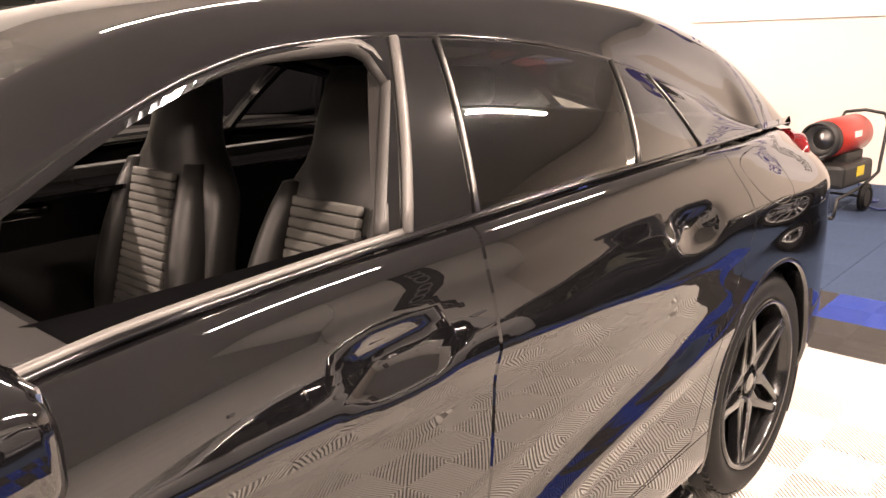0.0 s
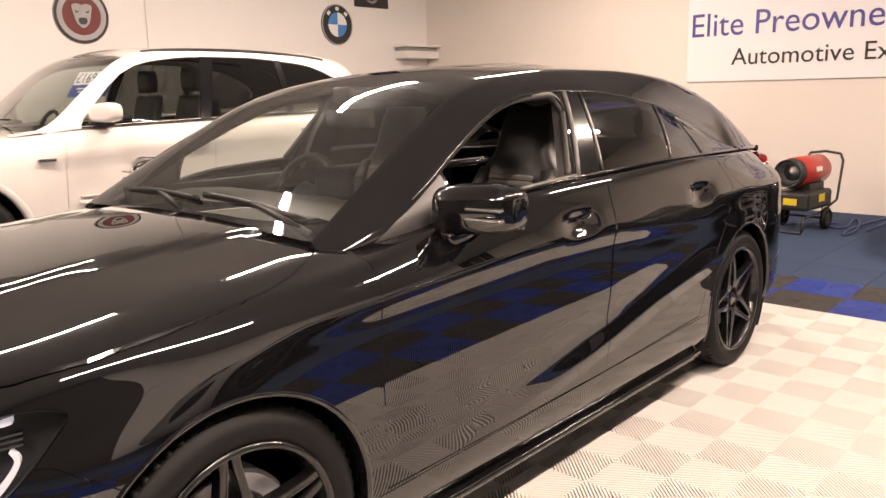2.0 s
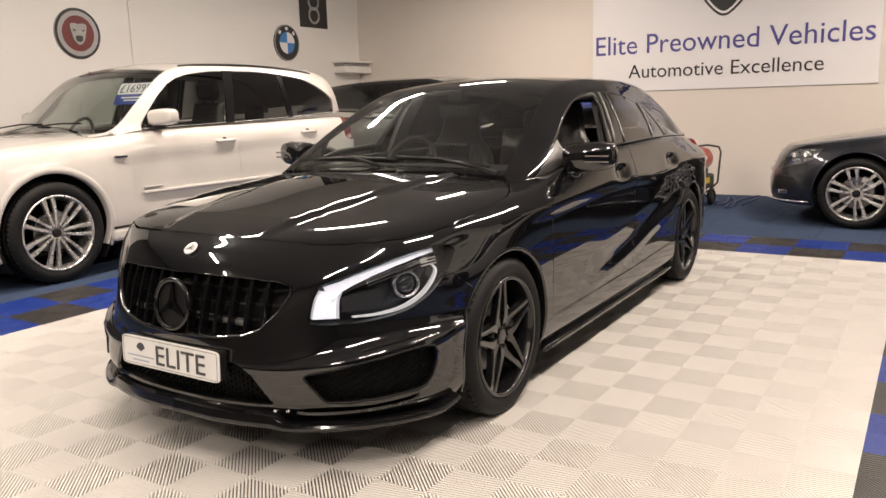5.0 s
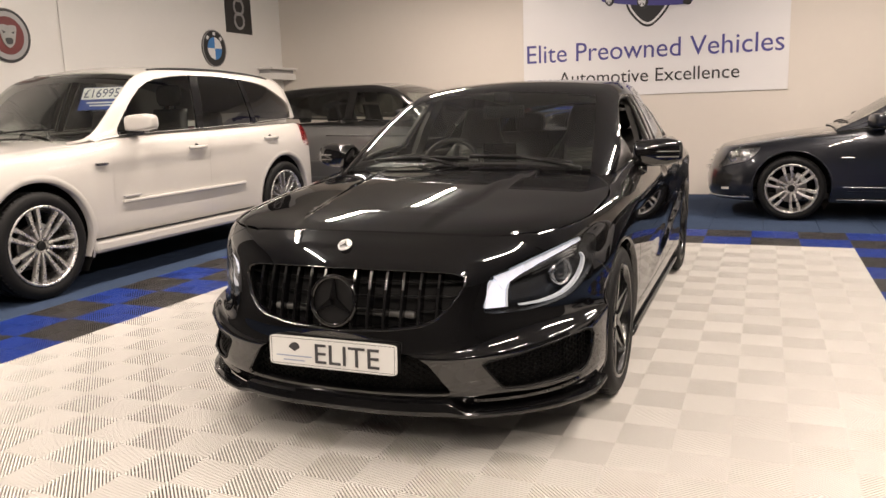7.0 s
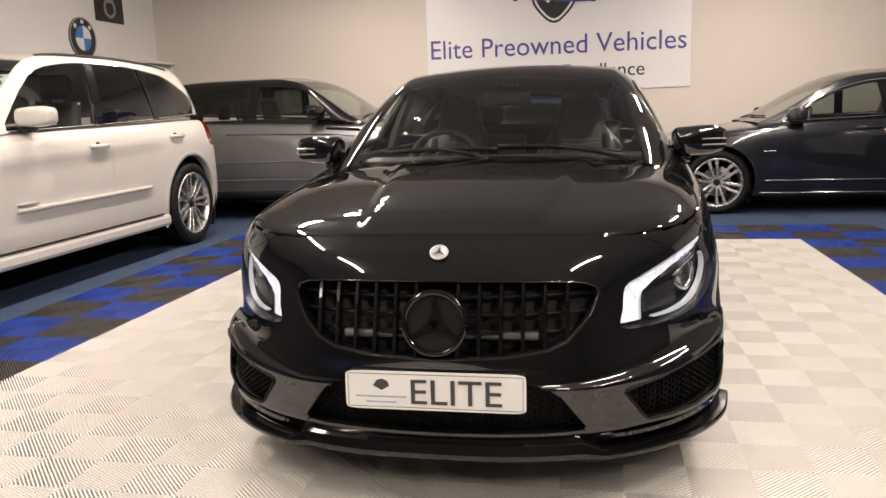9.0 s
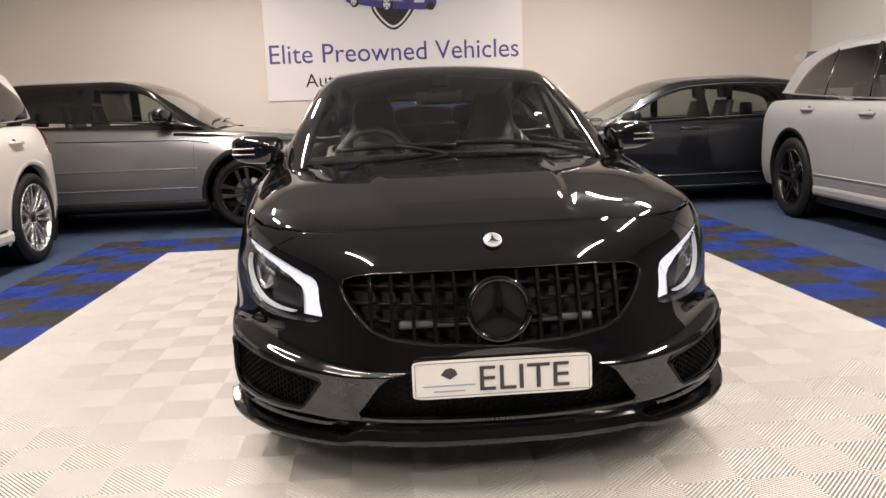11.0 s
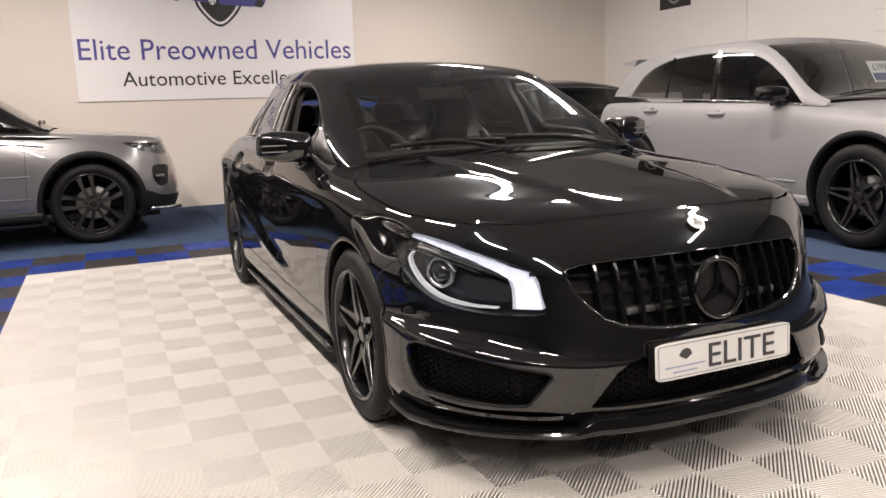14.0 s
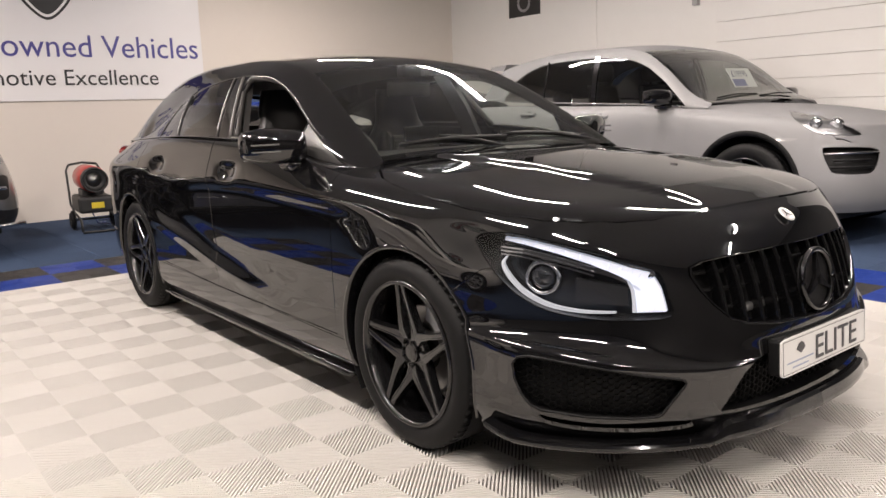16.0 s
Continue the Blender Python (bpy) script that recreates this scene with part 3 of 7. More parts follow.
def bvh_map(bm, view, reach=3.0):
    """Places on a surface: f(u, v, depth) gives the point that shows at (u, v) in the view, sunk by depth."""
    ax, ay = VIEWS[view] if isinstance(view, str) else view
    tree = BVHTree.FromBMesh(bm)
    near = ax.cross(ay)

    def f(u, v, depth=0.0, flip=1):
        base = ax * u + ay * v
        best = None
        for s in (1, -1):
            hit = tree.ray_cast(base + near * (reach * s), near * -s)
            if hit[0] is not None and (best is None or s == flip):
                best = hit[0] - near * (s * depth)
        return best
    return f


def strip_on(f, pts, w, depth, thick=0.004):
    """A band along (u, v) points on a mapped surface."""
    bm = bmesh.new()
    rows = []
    n = len(pts)
    for i, (u, v) in enumerate(pts):
        a, b = np.array(pts[max(i - 1, 0)]), np.array(pts[min(i + 1, n - 1)])
        t = (b - a) / (np.linalg.norm(b - a) + 1e-9)
        ww = w[i] if isinstance(w, (list, tuple)) else w
        p, q = f(u - t[1] * ww / 2, v + t[0] * ww / 2, depth), f(u + t[1] * ww / 2, v - t[0] * ww / 2, depth)
        p2, q2 = f(u - t[1] * ww / 2, v + t[0] * ww / 2, depth + thick), f(u + t[1] * ww / 2, v - t[0] * ww / 2, depth + thick)
        if None in (p, q, p2, q2):
            continue
        rows.append([bm.verts.new(c) for c in (p, q, q2, p2)])
    for a, b in zip(rows, rows[1:]):
        for k in range(4):
            bm.faces.new((a[k], a[(k + 1) % 4], b[(k + 1) % 4], b[k]))
    if rows:
        bm.faces.new(rows[0][::-1])
        bm.faces.new(rows[-1])
    bmesh.ops.recalc_face_normals(bm, faces=bm.faces[:])
    return bm


def honeycomb(f, poly, size, depth, w=0.0028, thick=0.008):
    """A mesh of hexagonal bars inside an outline on a mapped surface."""
    bm = bmesh.new()
    us, vs = [p[0] for p in poly], [p[1] for p in poly]
    dx, dy = size * 1.5, size * math.sqrt(3)
    seen = set()
    i0 = int(min(us) / dx) - 1
    j0 = int(min(vs) / dy) - 1
    for i in range(i0, int(max(us) / dx) + 2):
        for j in range(j0, int(max(vs) / dy) + 2):
            cx, cy = i * dx, (j + 0.5 * (i % 2)) * dy
            c = [(cx + size * math.cos(k * math.pi / 3), cy + size * math.sin(k * math.pi / 3)) for k in range(6)]
            for k in range(6):
                a, b = c[k], c[(k + 1) % 6]
                key = (round((a[0] + b[0]) * 2000), round((a[1] + b[1]) * 2000))
                if key in seen or not (inside(poly, *a) and inside(poly, *b)):
                    continue
                seen.add(key)
                t = np.array(b) - np.array(a)
                t = t / np.linalg.norm(t) * w / 2
                q = [f(a[0] - t[1], a[1] + t[0], depth), f(b[0] - t[1], b[1] + t[0], depth), f(b[0] + t[1], b[1] - t[0], depth), f(a[0] + t[1], a[1] - t[0], depth)]
                q2 = [f(a[0] - t[1], a[1] + t[0], depth + thick), f(b[0] - t[1], b[1] + t[0], depth + thick), f(b[0] + t[1], b[1] - t[0], depth + thick), f(a[0] + t[1], a[1] - t[0], depth + thick)]
                if None in q or None in q2:
                    continue
                v, v2 = [bm.verts.new(p) for p in q], [bm.verts.new(p) for p in q2]
                bm.faces.new(v)
                for m in range(4):
                    bm.faces.new((v[m], v2[m], v2[(m + 1) % 4], v[(m + 1) % 4]))
    bmesh.ops.recalc_face_normals(bm, faces=bm.faces[:])
    return bm


def sunk(bm, view, depth):
    """The same faces pushed inwards along a view."""
    ax, ay = VIEWS[view] if isinstance(view, str) else view
    n = ax.cross(ay)
    lay = bm.verts.layers.float_vector["nrm"]
    c = bm.copy()
    lay = c.verts.layers.float_vector["nrm"]
    for v in c.verts:
        s = 1 if Vector(v[lay]).dot(n) > 0 else -1
        v.co -= n * (s * depth)
    return c


def pocket(bm, depth_view, depth):
    """A recessed tray: the sunk faces with walls back to the opening."""
    ax, ay = VIEWS[depth_view] if isinstance(depth_view, str) else depth_view
    n = ax.cross(ay)
    c = bm.copy()
    lay = c.verts.layers.float_vector["nrm"]
    rim = [e for e in c.edges if e.is_boundary]
    made = {}
    keep = {}
    for v in c.verts:
        keep[v] = v.co.copy()
    for v in list(c.verts):
        s = 1 if Vector(v[lay]).dot(n) > 0 else -1
        v.co -= n * (s * depth)
    for e in rim:
        for v in e.verts:
            if v not in made:
                made[v] = c.verts.new(keep[v])
    for e in rim:
        a, b = e.verts
        c.faces.new((a, b, made[b], made[a]))
    bmesh.ops.recalc_face_normals(c, faces=c.faces[:])
    return c


def text_mesh(body, size, depth, align="LEFT", space=1.0):
    """Letters of the built-in font as a bmesh in the x-z plane, facing -y, from x = 0 on the baseline."""
    cu = bpy.data.curves.new("letters", "FONT")
    cu.body, cu.size, cu.extrude, cu.align_x, cu.space_character = body, size, depth / 2, align, space
    cu.resolution_u = 4
    ob = bpy.data.objects.new("letters", cu)
    me = ob.to_mesh()
    bm = bmesh.new()
    bm.from_mesh(me)
    ob.to_mesh_clear()
    bpy.data.objects.remove(ob)
    bpy.data.curves.remove(cu)
    bm.transform(Matrix.Rotation(math.pi / 2, 4, "X"))
    return bm


def steering_wheel(parent, m):
    w = empty("steering_wheel", m)
    w.parent = parent
    w.matrix_basis = m
    part("wheel_rim", tube([(0.185 * math.cos(a), 0, 0.185 * math.sin(a)) for a in (2 * math.pi * k / 40 for k in range(40))], 0.016, 10, True), M_LEATHER, w, smooth=True)
    part("wheel_boss", lathe([(-0.02, 0.0), (-0.018, 0.055), (0.0, 0.075), (0.03, 0.07)], 24, "y"), M_BLACKPLASTIC, w, smooth=True)
    for a in (0, math.pi, -math.pi / 2):
        b = box(0.05, 0.178, -0.008, 0.012, -0.022, 0.022, 0.006)
        b.transform(Matrix.Rotation(-a, 4, "Y"))
        part("wheel_spoke", b, M_BLACKPLASTIC, w)
    return w


def loft(rings, cap=True):
    """A skin over closed rings of points."""
    bm = bmesh.new()
    vs = [[bm.verts.new(p) for p in r] for r in rings]
    n = len(vs[0])
    for a, b in zip(vs, vs[1:]):
        for k in range(n):
            bm.faces.new((a[k], a[(k + 1) % n], b[(k + 1) % n], b[k]))
    if cap:
        bm.faces.new(vs[0][::-1])
        bm.faces.new(vs[-1])
    bmesh.ops.recalc_face_normals(bm, faces=bm.faces[:])
    return bm


def rounded(cx, cy, hx, hy, z, n=24, p=3.5):
    """A ring like a rounded rectangle, level at z."""
    out = []
    for k in range(n):
        w = 2 * math.pi * k / n
        c, s = math.cos(w), math.sin(w)
        out.append((cx + hx * math.copysign(abs(c) ** (2 / p), c), cy + hy * math.copysign(abs(s) ** (2 / p), s), z))
    return out


def car_seat(parent, m, leather, cloth, sporty=True):
    """A front seat: cushion, backrest with side bolsters, ribbed middle and head restraint. Faces -y."""
    s = empty("front_seat", m)
    s.parent = parent
    s.matrix_basis = m
    cush = loft([rounded(0, 0.0, 0.25, 0.24, 0.0), rounded(0, -0.01, 0.265, 0.26, 0.06), rounded(0, -0.01, 0.26, 0.255, 0.12), rounded(0, 0, 0.22, 0.22, 0.145)])
    part("cushion", cush, leather, s, smooth=True)
    rings = []
    for q in range(19):
        t = q / 18
        k = min(max((t - 0.52) / 0.26, 0), 1)
        hx = 0.235 + 0.025 * math.sin(math.pi * min(1, t * 1.25)) - (0.105 * k * k * (3 - 2 * k) + 0.035 * max(0, (t - .8) / .2) ** 2 if sporty else 0.04 * t)
        th = 0.085 - 0.03 * t
        rings.append([(p[0], 0.2 + 0.17 * t + p[1], 0.1 + 0.72 * t) for p in rounded(0, 0, hx, th, 0, 28, 3.0)])
    part("backrest", loft(rings), leather, s, smooth=True)
    for sx in (-1, 1):
        bol = []
        for k in range(9):
            t = k / 8
            r = 0.055 * math.sin(math.pi * (0.12 + 0.8 * t)) ** 0.6 + 0.008
            bol.append([(sx * (0.2 - 0.05 * t**2) + r * 0.8 * math.cos(a), 0.135 + 0.13 * t + r * math.sin(a), 0.14 + 0.44 * t) for a in (2 * math.pi * q / 14 for q in range(14))])
        part("bolster", loft(bol), leather, s, smooth=True)
    for k in range(18):
        t = k / 18
        b = box(-0.125 + .02 * t, 0.125 - .02 * t, -0.010, 0.010, -0.0108, 0.0108, 0.005, 2)
        b.transform(Matrix.Translation((0, 0.122 + 0.110 * t, 0.17 + 0.4 * t)) @ Matrix.Rotation(-0.24, 4, "X"))
        part("rib", b, cloth, s, smooth=True)
    if sporty:
        part("head_panel", loft([[(p[0], 0.3 + 0.05 * t + p[1], 0.62 + 0.16 * t) for p in rounded(0, 0, 0.1 - 0.02 * t, 0.03, 0)] for t in (0, 0.5, 1)]), leather, s, smooth=True)
    else:
        part("head_restraint", loft([[(p[0], 0.36 + p[1], z) for p in rounded(0, 0, hx, 0.05, 0)] for hx, z in ((0.1, 0.85), (0.135, 0.9), (0.135, 0.99), (0.1, 1.04))]), leather, s, smooth=True)
        for sx in (-0.06, 0.06):
            part("restraint_rod", cyl(0.006, 0.1, 8, "z", (sx, 0.36, 0.83)), M_CHROME, s)
    return s


def wing_mirror(parent, m, material, sx=1, size=1.0, lamp=True):
    """A door mirror: shell, glass, foot and indicator strip. Points outwards along +x for sx = 1."""
    w = empty("wing_mirror", m)
    w.parent = parent
    w.matrix_basis = m
    rings = []
    for t in (0, 0.06, 0.2, 0.45, 0.7, 0.88, 0.97, 1.0):
        hy = 0.075 * (0.75 + 0.25 * math.sin(math.pi * min(1, t + 0.25))) * (1 - 0.35 * max(0, t - 0.8) / 0.2)
        hz = 0.062 * (0.92 + 0.08 * math.sin(math.pi * t)) * (1 - 0.3 * max(0, t - 0.8) / 0.2)
        if t in (0, 1.0):
            hy, hz = hy * 0.75, hz * 0.75
        ring = []
        for k in range(24):
            a = 2 * math.pi * k / 24
            c, s = math.cos(a), math.sin(a)
            yy = -hy * math.copysign(abs(c) ** 0.75, c)
            yy = max(yy, -hy) if yy < 0 else min(yy, 0.045)
            ring.append((sx * 0.215 * t, yy + 0.02 * t, hz * math.copysign(abs(s) ** (0.6 if s > 0 else 0.4), s) + 0.008 * t))
        rings.append(ring)
    part("mirror_shell", loft(rings), material, w, smooth=True)
    part("mirror_glass", box(min(sx * 0.02, sx * 0.2), max(sx * 0.02, sx * 0.2), 0.050, 0.056, -0.048, 0.055, 0.004), M_CHROME, w)
    part("mirror_foot", loft([[(sx * (-0.1 + 0.16 * t), p[1] + 0.01, p[0] - 0.066) for p in rounded(0, 0, 0.016 + 0.004 * t, 0.04 + 0.02 * t, 0)] for t in (0, 0.4, 0.8, 1)]), M_BLACKGLOSS, w, smooth=True)
    if lamp:
        for dz in (-0.012, 0.012):
            part("indicator", box(min(sx * 0.06, sx * 0.2), max(sx * 0.06, sx * 0.2), -0.060, -0.04, dz - 0.004, dz + 0.002, 0.002), G_IND, w, "clear indicator strip")
    w.scale = (size,) * 3
    return w


G_IND = mat("clear_indicator", (0.35, 0.34, 0.33), 0.12, 0.6, coat=1.0)

# ---- the black estate car ----
M_BLACKPAINT = mat("black_paint", (0.004, 0.004, 0.0045), 0.3, coat=1.0, coat_rough=0.008, coat_ior=1.8, spec=0.0)
M_SEATLEATHER = mat("seat_leather", (0.03, 0.029, 0.028), 0.36, spec=0.7, var=0.1, scale=12, fine=0.1, bump=0.35, bscale=420)
M_CLOTH = mat("seat_cloth", (0.15, 0.145, 0.135), 0.8, var=0.12, scale=20, fine=0.2, bump=0.5, bscale=500)
M_LAMP_IN = mat("lamp_bezel", (0.07, 0.072, 0.076), 0.25, 0.7)
M_REFLECTOR = mat("lamp_reflector", (0.7, 0.71, 0.73), 0.12, 1.0)
M_DRL = mat("day_running_light", (0.87, 0.90, 1.0), 0.3, emit=0.34)
# hook: an unlit reflector given a faint glow; also the last running-light segment
M_HOOK = mat("hook_white_glow", (0.7, 0.72, 0.76), 0.25, 0.3, emit=0.28)
M_SILVER_TRIM = mat("satin_silver", (0.55, 0.55, 0.56), 0.22, 1.0)
M_DARK_METAL = mat("dark_anodised", (0.15, 0.148, 0.145), 0.4, 1.0)
M_MESH = mat("mesh_black", (0.004, 0.004, 0.004), 0.55, spec=0.12)
M_PLATE = mat("plate_white", (0.78, 0.78, 0.76), 0.3, var=0.03, scale=20)
M_SEAL = mat("pale_grey_seal", (0.12, 0.115, 0.11), 0.4, var=0.08, scale=30)
M_SEAL_DARK = mat("grey_seal", (0.045, 0.043, 0.041), 0.5, var=0.08, scale=30)
M_INK = mat("black_ink", (0.05, 0.05, 0.055), 0.35)
M_BLUE_INK = mat("blue_ink", (0.35, 0.40, 0.52), 0.4)

FAX, RAX, WR = 0.0, 2.699, 0.322
ST = [(0, -.952), (.22, -.940), (.42, -.892), (.595, -.800), (.735, -.670), (.832, -.500), (.868, -.300), (.882, 0), (.886, .45), (.888, 1.0),
      (.888, 1.6), (.888, 2.2), (.892, 2.7), (.874, 3.1), (.80, 3.40), (.62, 3.58), (.35, 3.665), (0, 3.69)]
N = len(ST)


def by_station(**kw):
    """Values along the stations from a few, smoothly between."""
    f = curve(*[(float(k[1:]), *v) for k, v in kw.items()])
    return [tuple(f(i)) for i in range(N)]


LINES = [
    by_station(s0=(.03, .205), s4=(.03, .185), s6=(.035, .17), s8=(.06, .150), s11=(.05, .165), s13=(.04, .22), s17=(.04, .25)),
    by_station(s0=(.006, .26), s2=(.002, .26), s3=(-.006, .26), s4=(-.013, .26), s5=(-.013, .26), s6=(.0, .26), s7=(.012, .255), s8=(.018, .24), s11=(.014, .25), s13=(.01, .3), s17=(.005, .33)),
    by_station(s0=(.0, .36), s2=(-.002, .345), s3=(-.009, .355), s4=(-.014, .37), s5=(-.014, .38), s6=(-.004, .385), s7=(.004, .38), s11=(.004, .38), s13=(.0, .42), s17=(.0, .45)),
    by_station(s0=(.003, .415), s1=(.002, .395), s2=(-.005, .386), s3=(-.009, .406), s4=(-.012, .432), s5=(-.011, .452), s6=(-.004, .462), s7=(.003, .43), s12=(.003, .43), s17=(.003, .49)),
    by_station(s0=(.005, .435), s1=(.006, .412), s2=(.012, .406), s3=(.020, .430), s4=(.027, .458), s5=(.020, .476), s6=(.007, .484), s7=(.002, .48), s12=(.002, .485), s17=(.006, .535)),
    by_station(s0=(.010, .50), s2=(.028, .50), s3=(.045, .50), s4=(.052, .50), s5=(.038, .51), s6=(.012, .52), s7=(.0, .53), s12=(.0, .54), s17=(.01, .58)),
    by_station(s0=(.050, .62), s2=(.055, .61), s3=(.062, .61), s4=(.060, .62), s5=(.042, .63), s6=(.014, .64), s7=(.004, .66), s12=(-.002, .68), s17=(.02, .70)),
    by_station(s0=(.085, .70), s2=(.088, .69), s3=(.085, .69), s4=(.070, .70), s5=(.055, .72), s6=(.05, .74), s7=(.018, .775), s9=(.006, .82), s12=(.008, .83), s14=(.03, .85), s17=(.05, .84)),
    by_station(s0=(.13, .757), s2=(.125, .75), s3=(.115, .745), s4=(.090, .75), s5=(.075, .772), s6=(.065, .80), s7=(.06, .838), s8=(.05, .885), s9=(.035, .935), s11=(.04, .95), s12=(.06, .95), s13=(.11, .945), s14=(.14, .94), s17=(.12, .93)),
    by_station(s0=(.185, .795), s2=(.18, .79), s3=(.165, .782), s4=(.135, .782), s5=(.125, .802), s6=(.125, .832), s7=(.13, .875), s8=(.125, .935), s9=(.082, .992), s11=(.090, 1.015), s12=(.125, 1.0), s13=(.18, .985), s14=(.2, .975), s17=(.17, .965)),
]
HZ = curve((-.76, .80), (-.6, .838), (-.4, .868), (-.1, .905), (.3, .942), (.6, .952), (1, .95), (3.6, .95))
TOPS = [[], [], []]
SPINE = curve((0, -.60), (2, -.52), (4, -.40), (6, -.2), (7, .02), (8, .45), (9, 1.0), (12, 2.6), (14, 3.1), (17, 3.4))


def crown(x, y):
    """The bonnet's height."""
    return float(HZ(y)) - 0.030 * (x / 0.70) ** 2


so = np.array(ST)
tn = np.gradient(np.concatenate([[so[1] * (-1, 1)], so, [so[-2] * (-1, 1)]]), axis=0)[1:-1]
for i in range(N):
    nx, ny = tn[i, 1], -tn[i, 0]
    ln = math.hypot(nx, ny)
    d, z = LINES[-1][i]
    ex, ey, sy = ST[i][0] - nx / ln * d, ST[i][1] - ny / ln * d, float(SPINE(i))
    if i <= 8:
        LINES[-1][i] = (d, crown(ex, ey) - 0.010)
    for k, t in enumerate((0.16, 0.55, 1.0)):
        x, y = ex * (1 - t), ey + (sy - ey) * t
        TOPS[k].append((x, y, crown(x, y)))


def estate_dent(p):
    """Creases along the flanks, bonnet ribs and the scoops behind the handles."""
    x, y, z = p[..., 0], p[..., 1], p[..., 2]
    flank = np.clip((y - 0.05) / 0.35, 0, 1) * np.clip((3.3 - y) / 0.4, 0, 1) * (x > 0.6)
    c1 = np.interp(y, [-.3, .4, 1.1, 1.5, 1.9, 2.3], [.79, .812, .838, .828, .80, .765])
    w1 = flank * np.clip((2.4 - y) / 0.7, 0, 1)
    x = x + w1 * 0.015 * np.where(z > c1, np.clip(1 - (z - c1) / 0.11, 0, 1), np.clip(1 - (c1 - z) / 0.055, 0, 1))
    c2 = np.interp(y, [.6, 1.1, 1.5, 1.85, 2.25, 2.7], [.36, .43, .49, .56, .62, .66])
    w2 = np.clip((y - 0.7) / 0.6, 0, 1) * np.clip((2.5 - y) / 0.3, 0, 1) * (x > 0.6)
    x = x + w2 * ridge(z, c2 - 0.055, 0.055, 0.010) - w2 * ridge(z, c2 + 0.03, 0.09, 0.008)
    c3 = np.interp(y, [1.9, 2.3, 2.7, 3.1, 3.4], [.80, .845, .862, .85, .82])
    w3 = np.clip((y - 1.9) / 0.5, 0, 1) * np.clip((3.45 - y) / 0.3, 0, 1) * (x > 0.6)
    x = x + w3 * ridge(z, c3, 0.10, 0.018)
    for hy in (1.320, 2.243):
        g = np.exp(-(((y - hy + 0.015) / 0.078) ** 4) - ((z - 0.872) / 0.034) ** 4) * (x > 0.6)
        x = x - 0.022 * g
    q = p.copy()
    q[..., 0], q[..., 1], q[..., 2] = x, y, z
    q[0, :, 0] = q[-1, :, 0] = 0
    q[:, -1, 0] = 0
    return q


P = shell_grid(ST, LINES, TOPS, 13, 10, estate_dent, 24)
body = grid_bm(P)
estate = tagged(empty("estate_car"), "glossy black estate car with black alloy wheels on white tiles", "car")
flat = P.reshape(-1, 3)


def flank_x(y, z):
    """The half width of the side at a place."""
    d = (flat[:, 1] - y) ** 2 + (flat[:, 2] - z) ** 2 + 10 * (flat[:, 0] < 0.5)
    near = np.argsort(d)[:4]
    return float(flat[near, 0].mean())


# the deck under the glasshouse stays open to the cabin
bmesh.ops.delete(body, geom=[f for f in body.faces if (c := f.calc_center_median()).y > 0.62 and abs(c.x) < 0.73 - max(0, (c.y - 2.2)) * 0.12 and c.z > 0.93 and c.y < 3.3], context="FACES")
for sx in (1, -1):
    ok = lambda c, s=sx: c.x * s > 0.45  # noqa: E731
    for ay in (FAX, RAX):
        r = 0.348 if ay == FAX else 0.352
        bmesh.ops.delete(body, geom=slice_out(body, ring_poly(ay, WR + 0.005, r), "side", ok), context="FACES")
        arch_lip(ay, WR + 0.005, r, flank_x, sx, estate, M_BLACKPAINT, 0.014, 0.06)
        wheel_well(ay, WR + 0.01, r + 0.01, sx * 0.5, sx * 0.86, estate)

# bonnet
half = [(0, -.752), (.2, -.744), (.36, -.722), (.48, -.690), (.575, -.645), (.66, -.583), (.725, -.50), (.77, -.39), (.795, -.26), (.804, -.1), (.804, .05), (.793, .15), (.766, .235), (.722, .315), (.684, .375), (.5, .415), (0, .43)]
def dome(x, y):
    """The bonnet's raised middle, wider towards the windscreen."""
    edge = np.interp(y, [-.75, .1, .55], [.265, .37, .46])
    t = np.clip((edge + 0.03 - x) / 0.06, 0, 1)
    return 0.013 * t * t * (3 - 2 * t) * np.clip((y + 0.82) / 0.25, 0, 1)


rim = half + mirrored(half[1:-1])[::-1]
panel("bonnet", refit(gap(body, rim, "top", 0.0095, lambda c: c.z > 0.74), dome, rim, 5, 7), M_BLACKPAINT, estate)

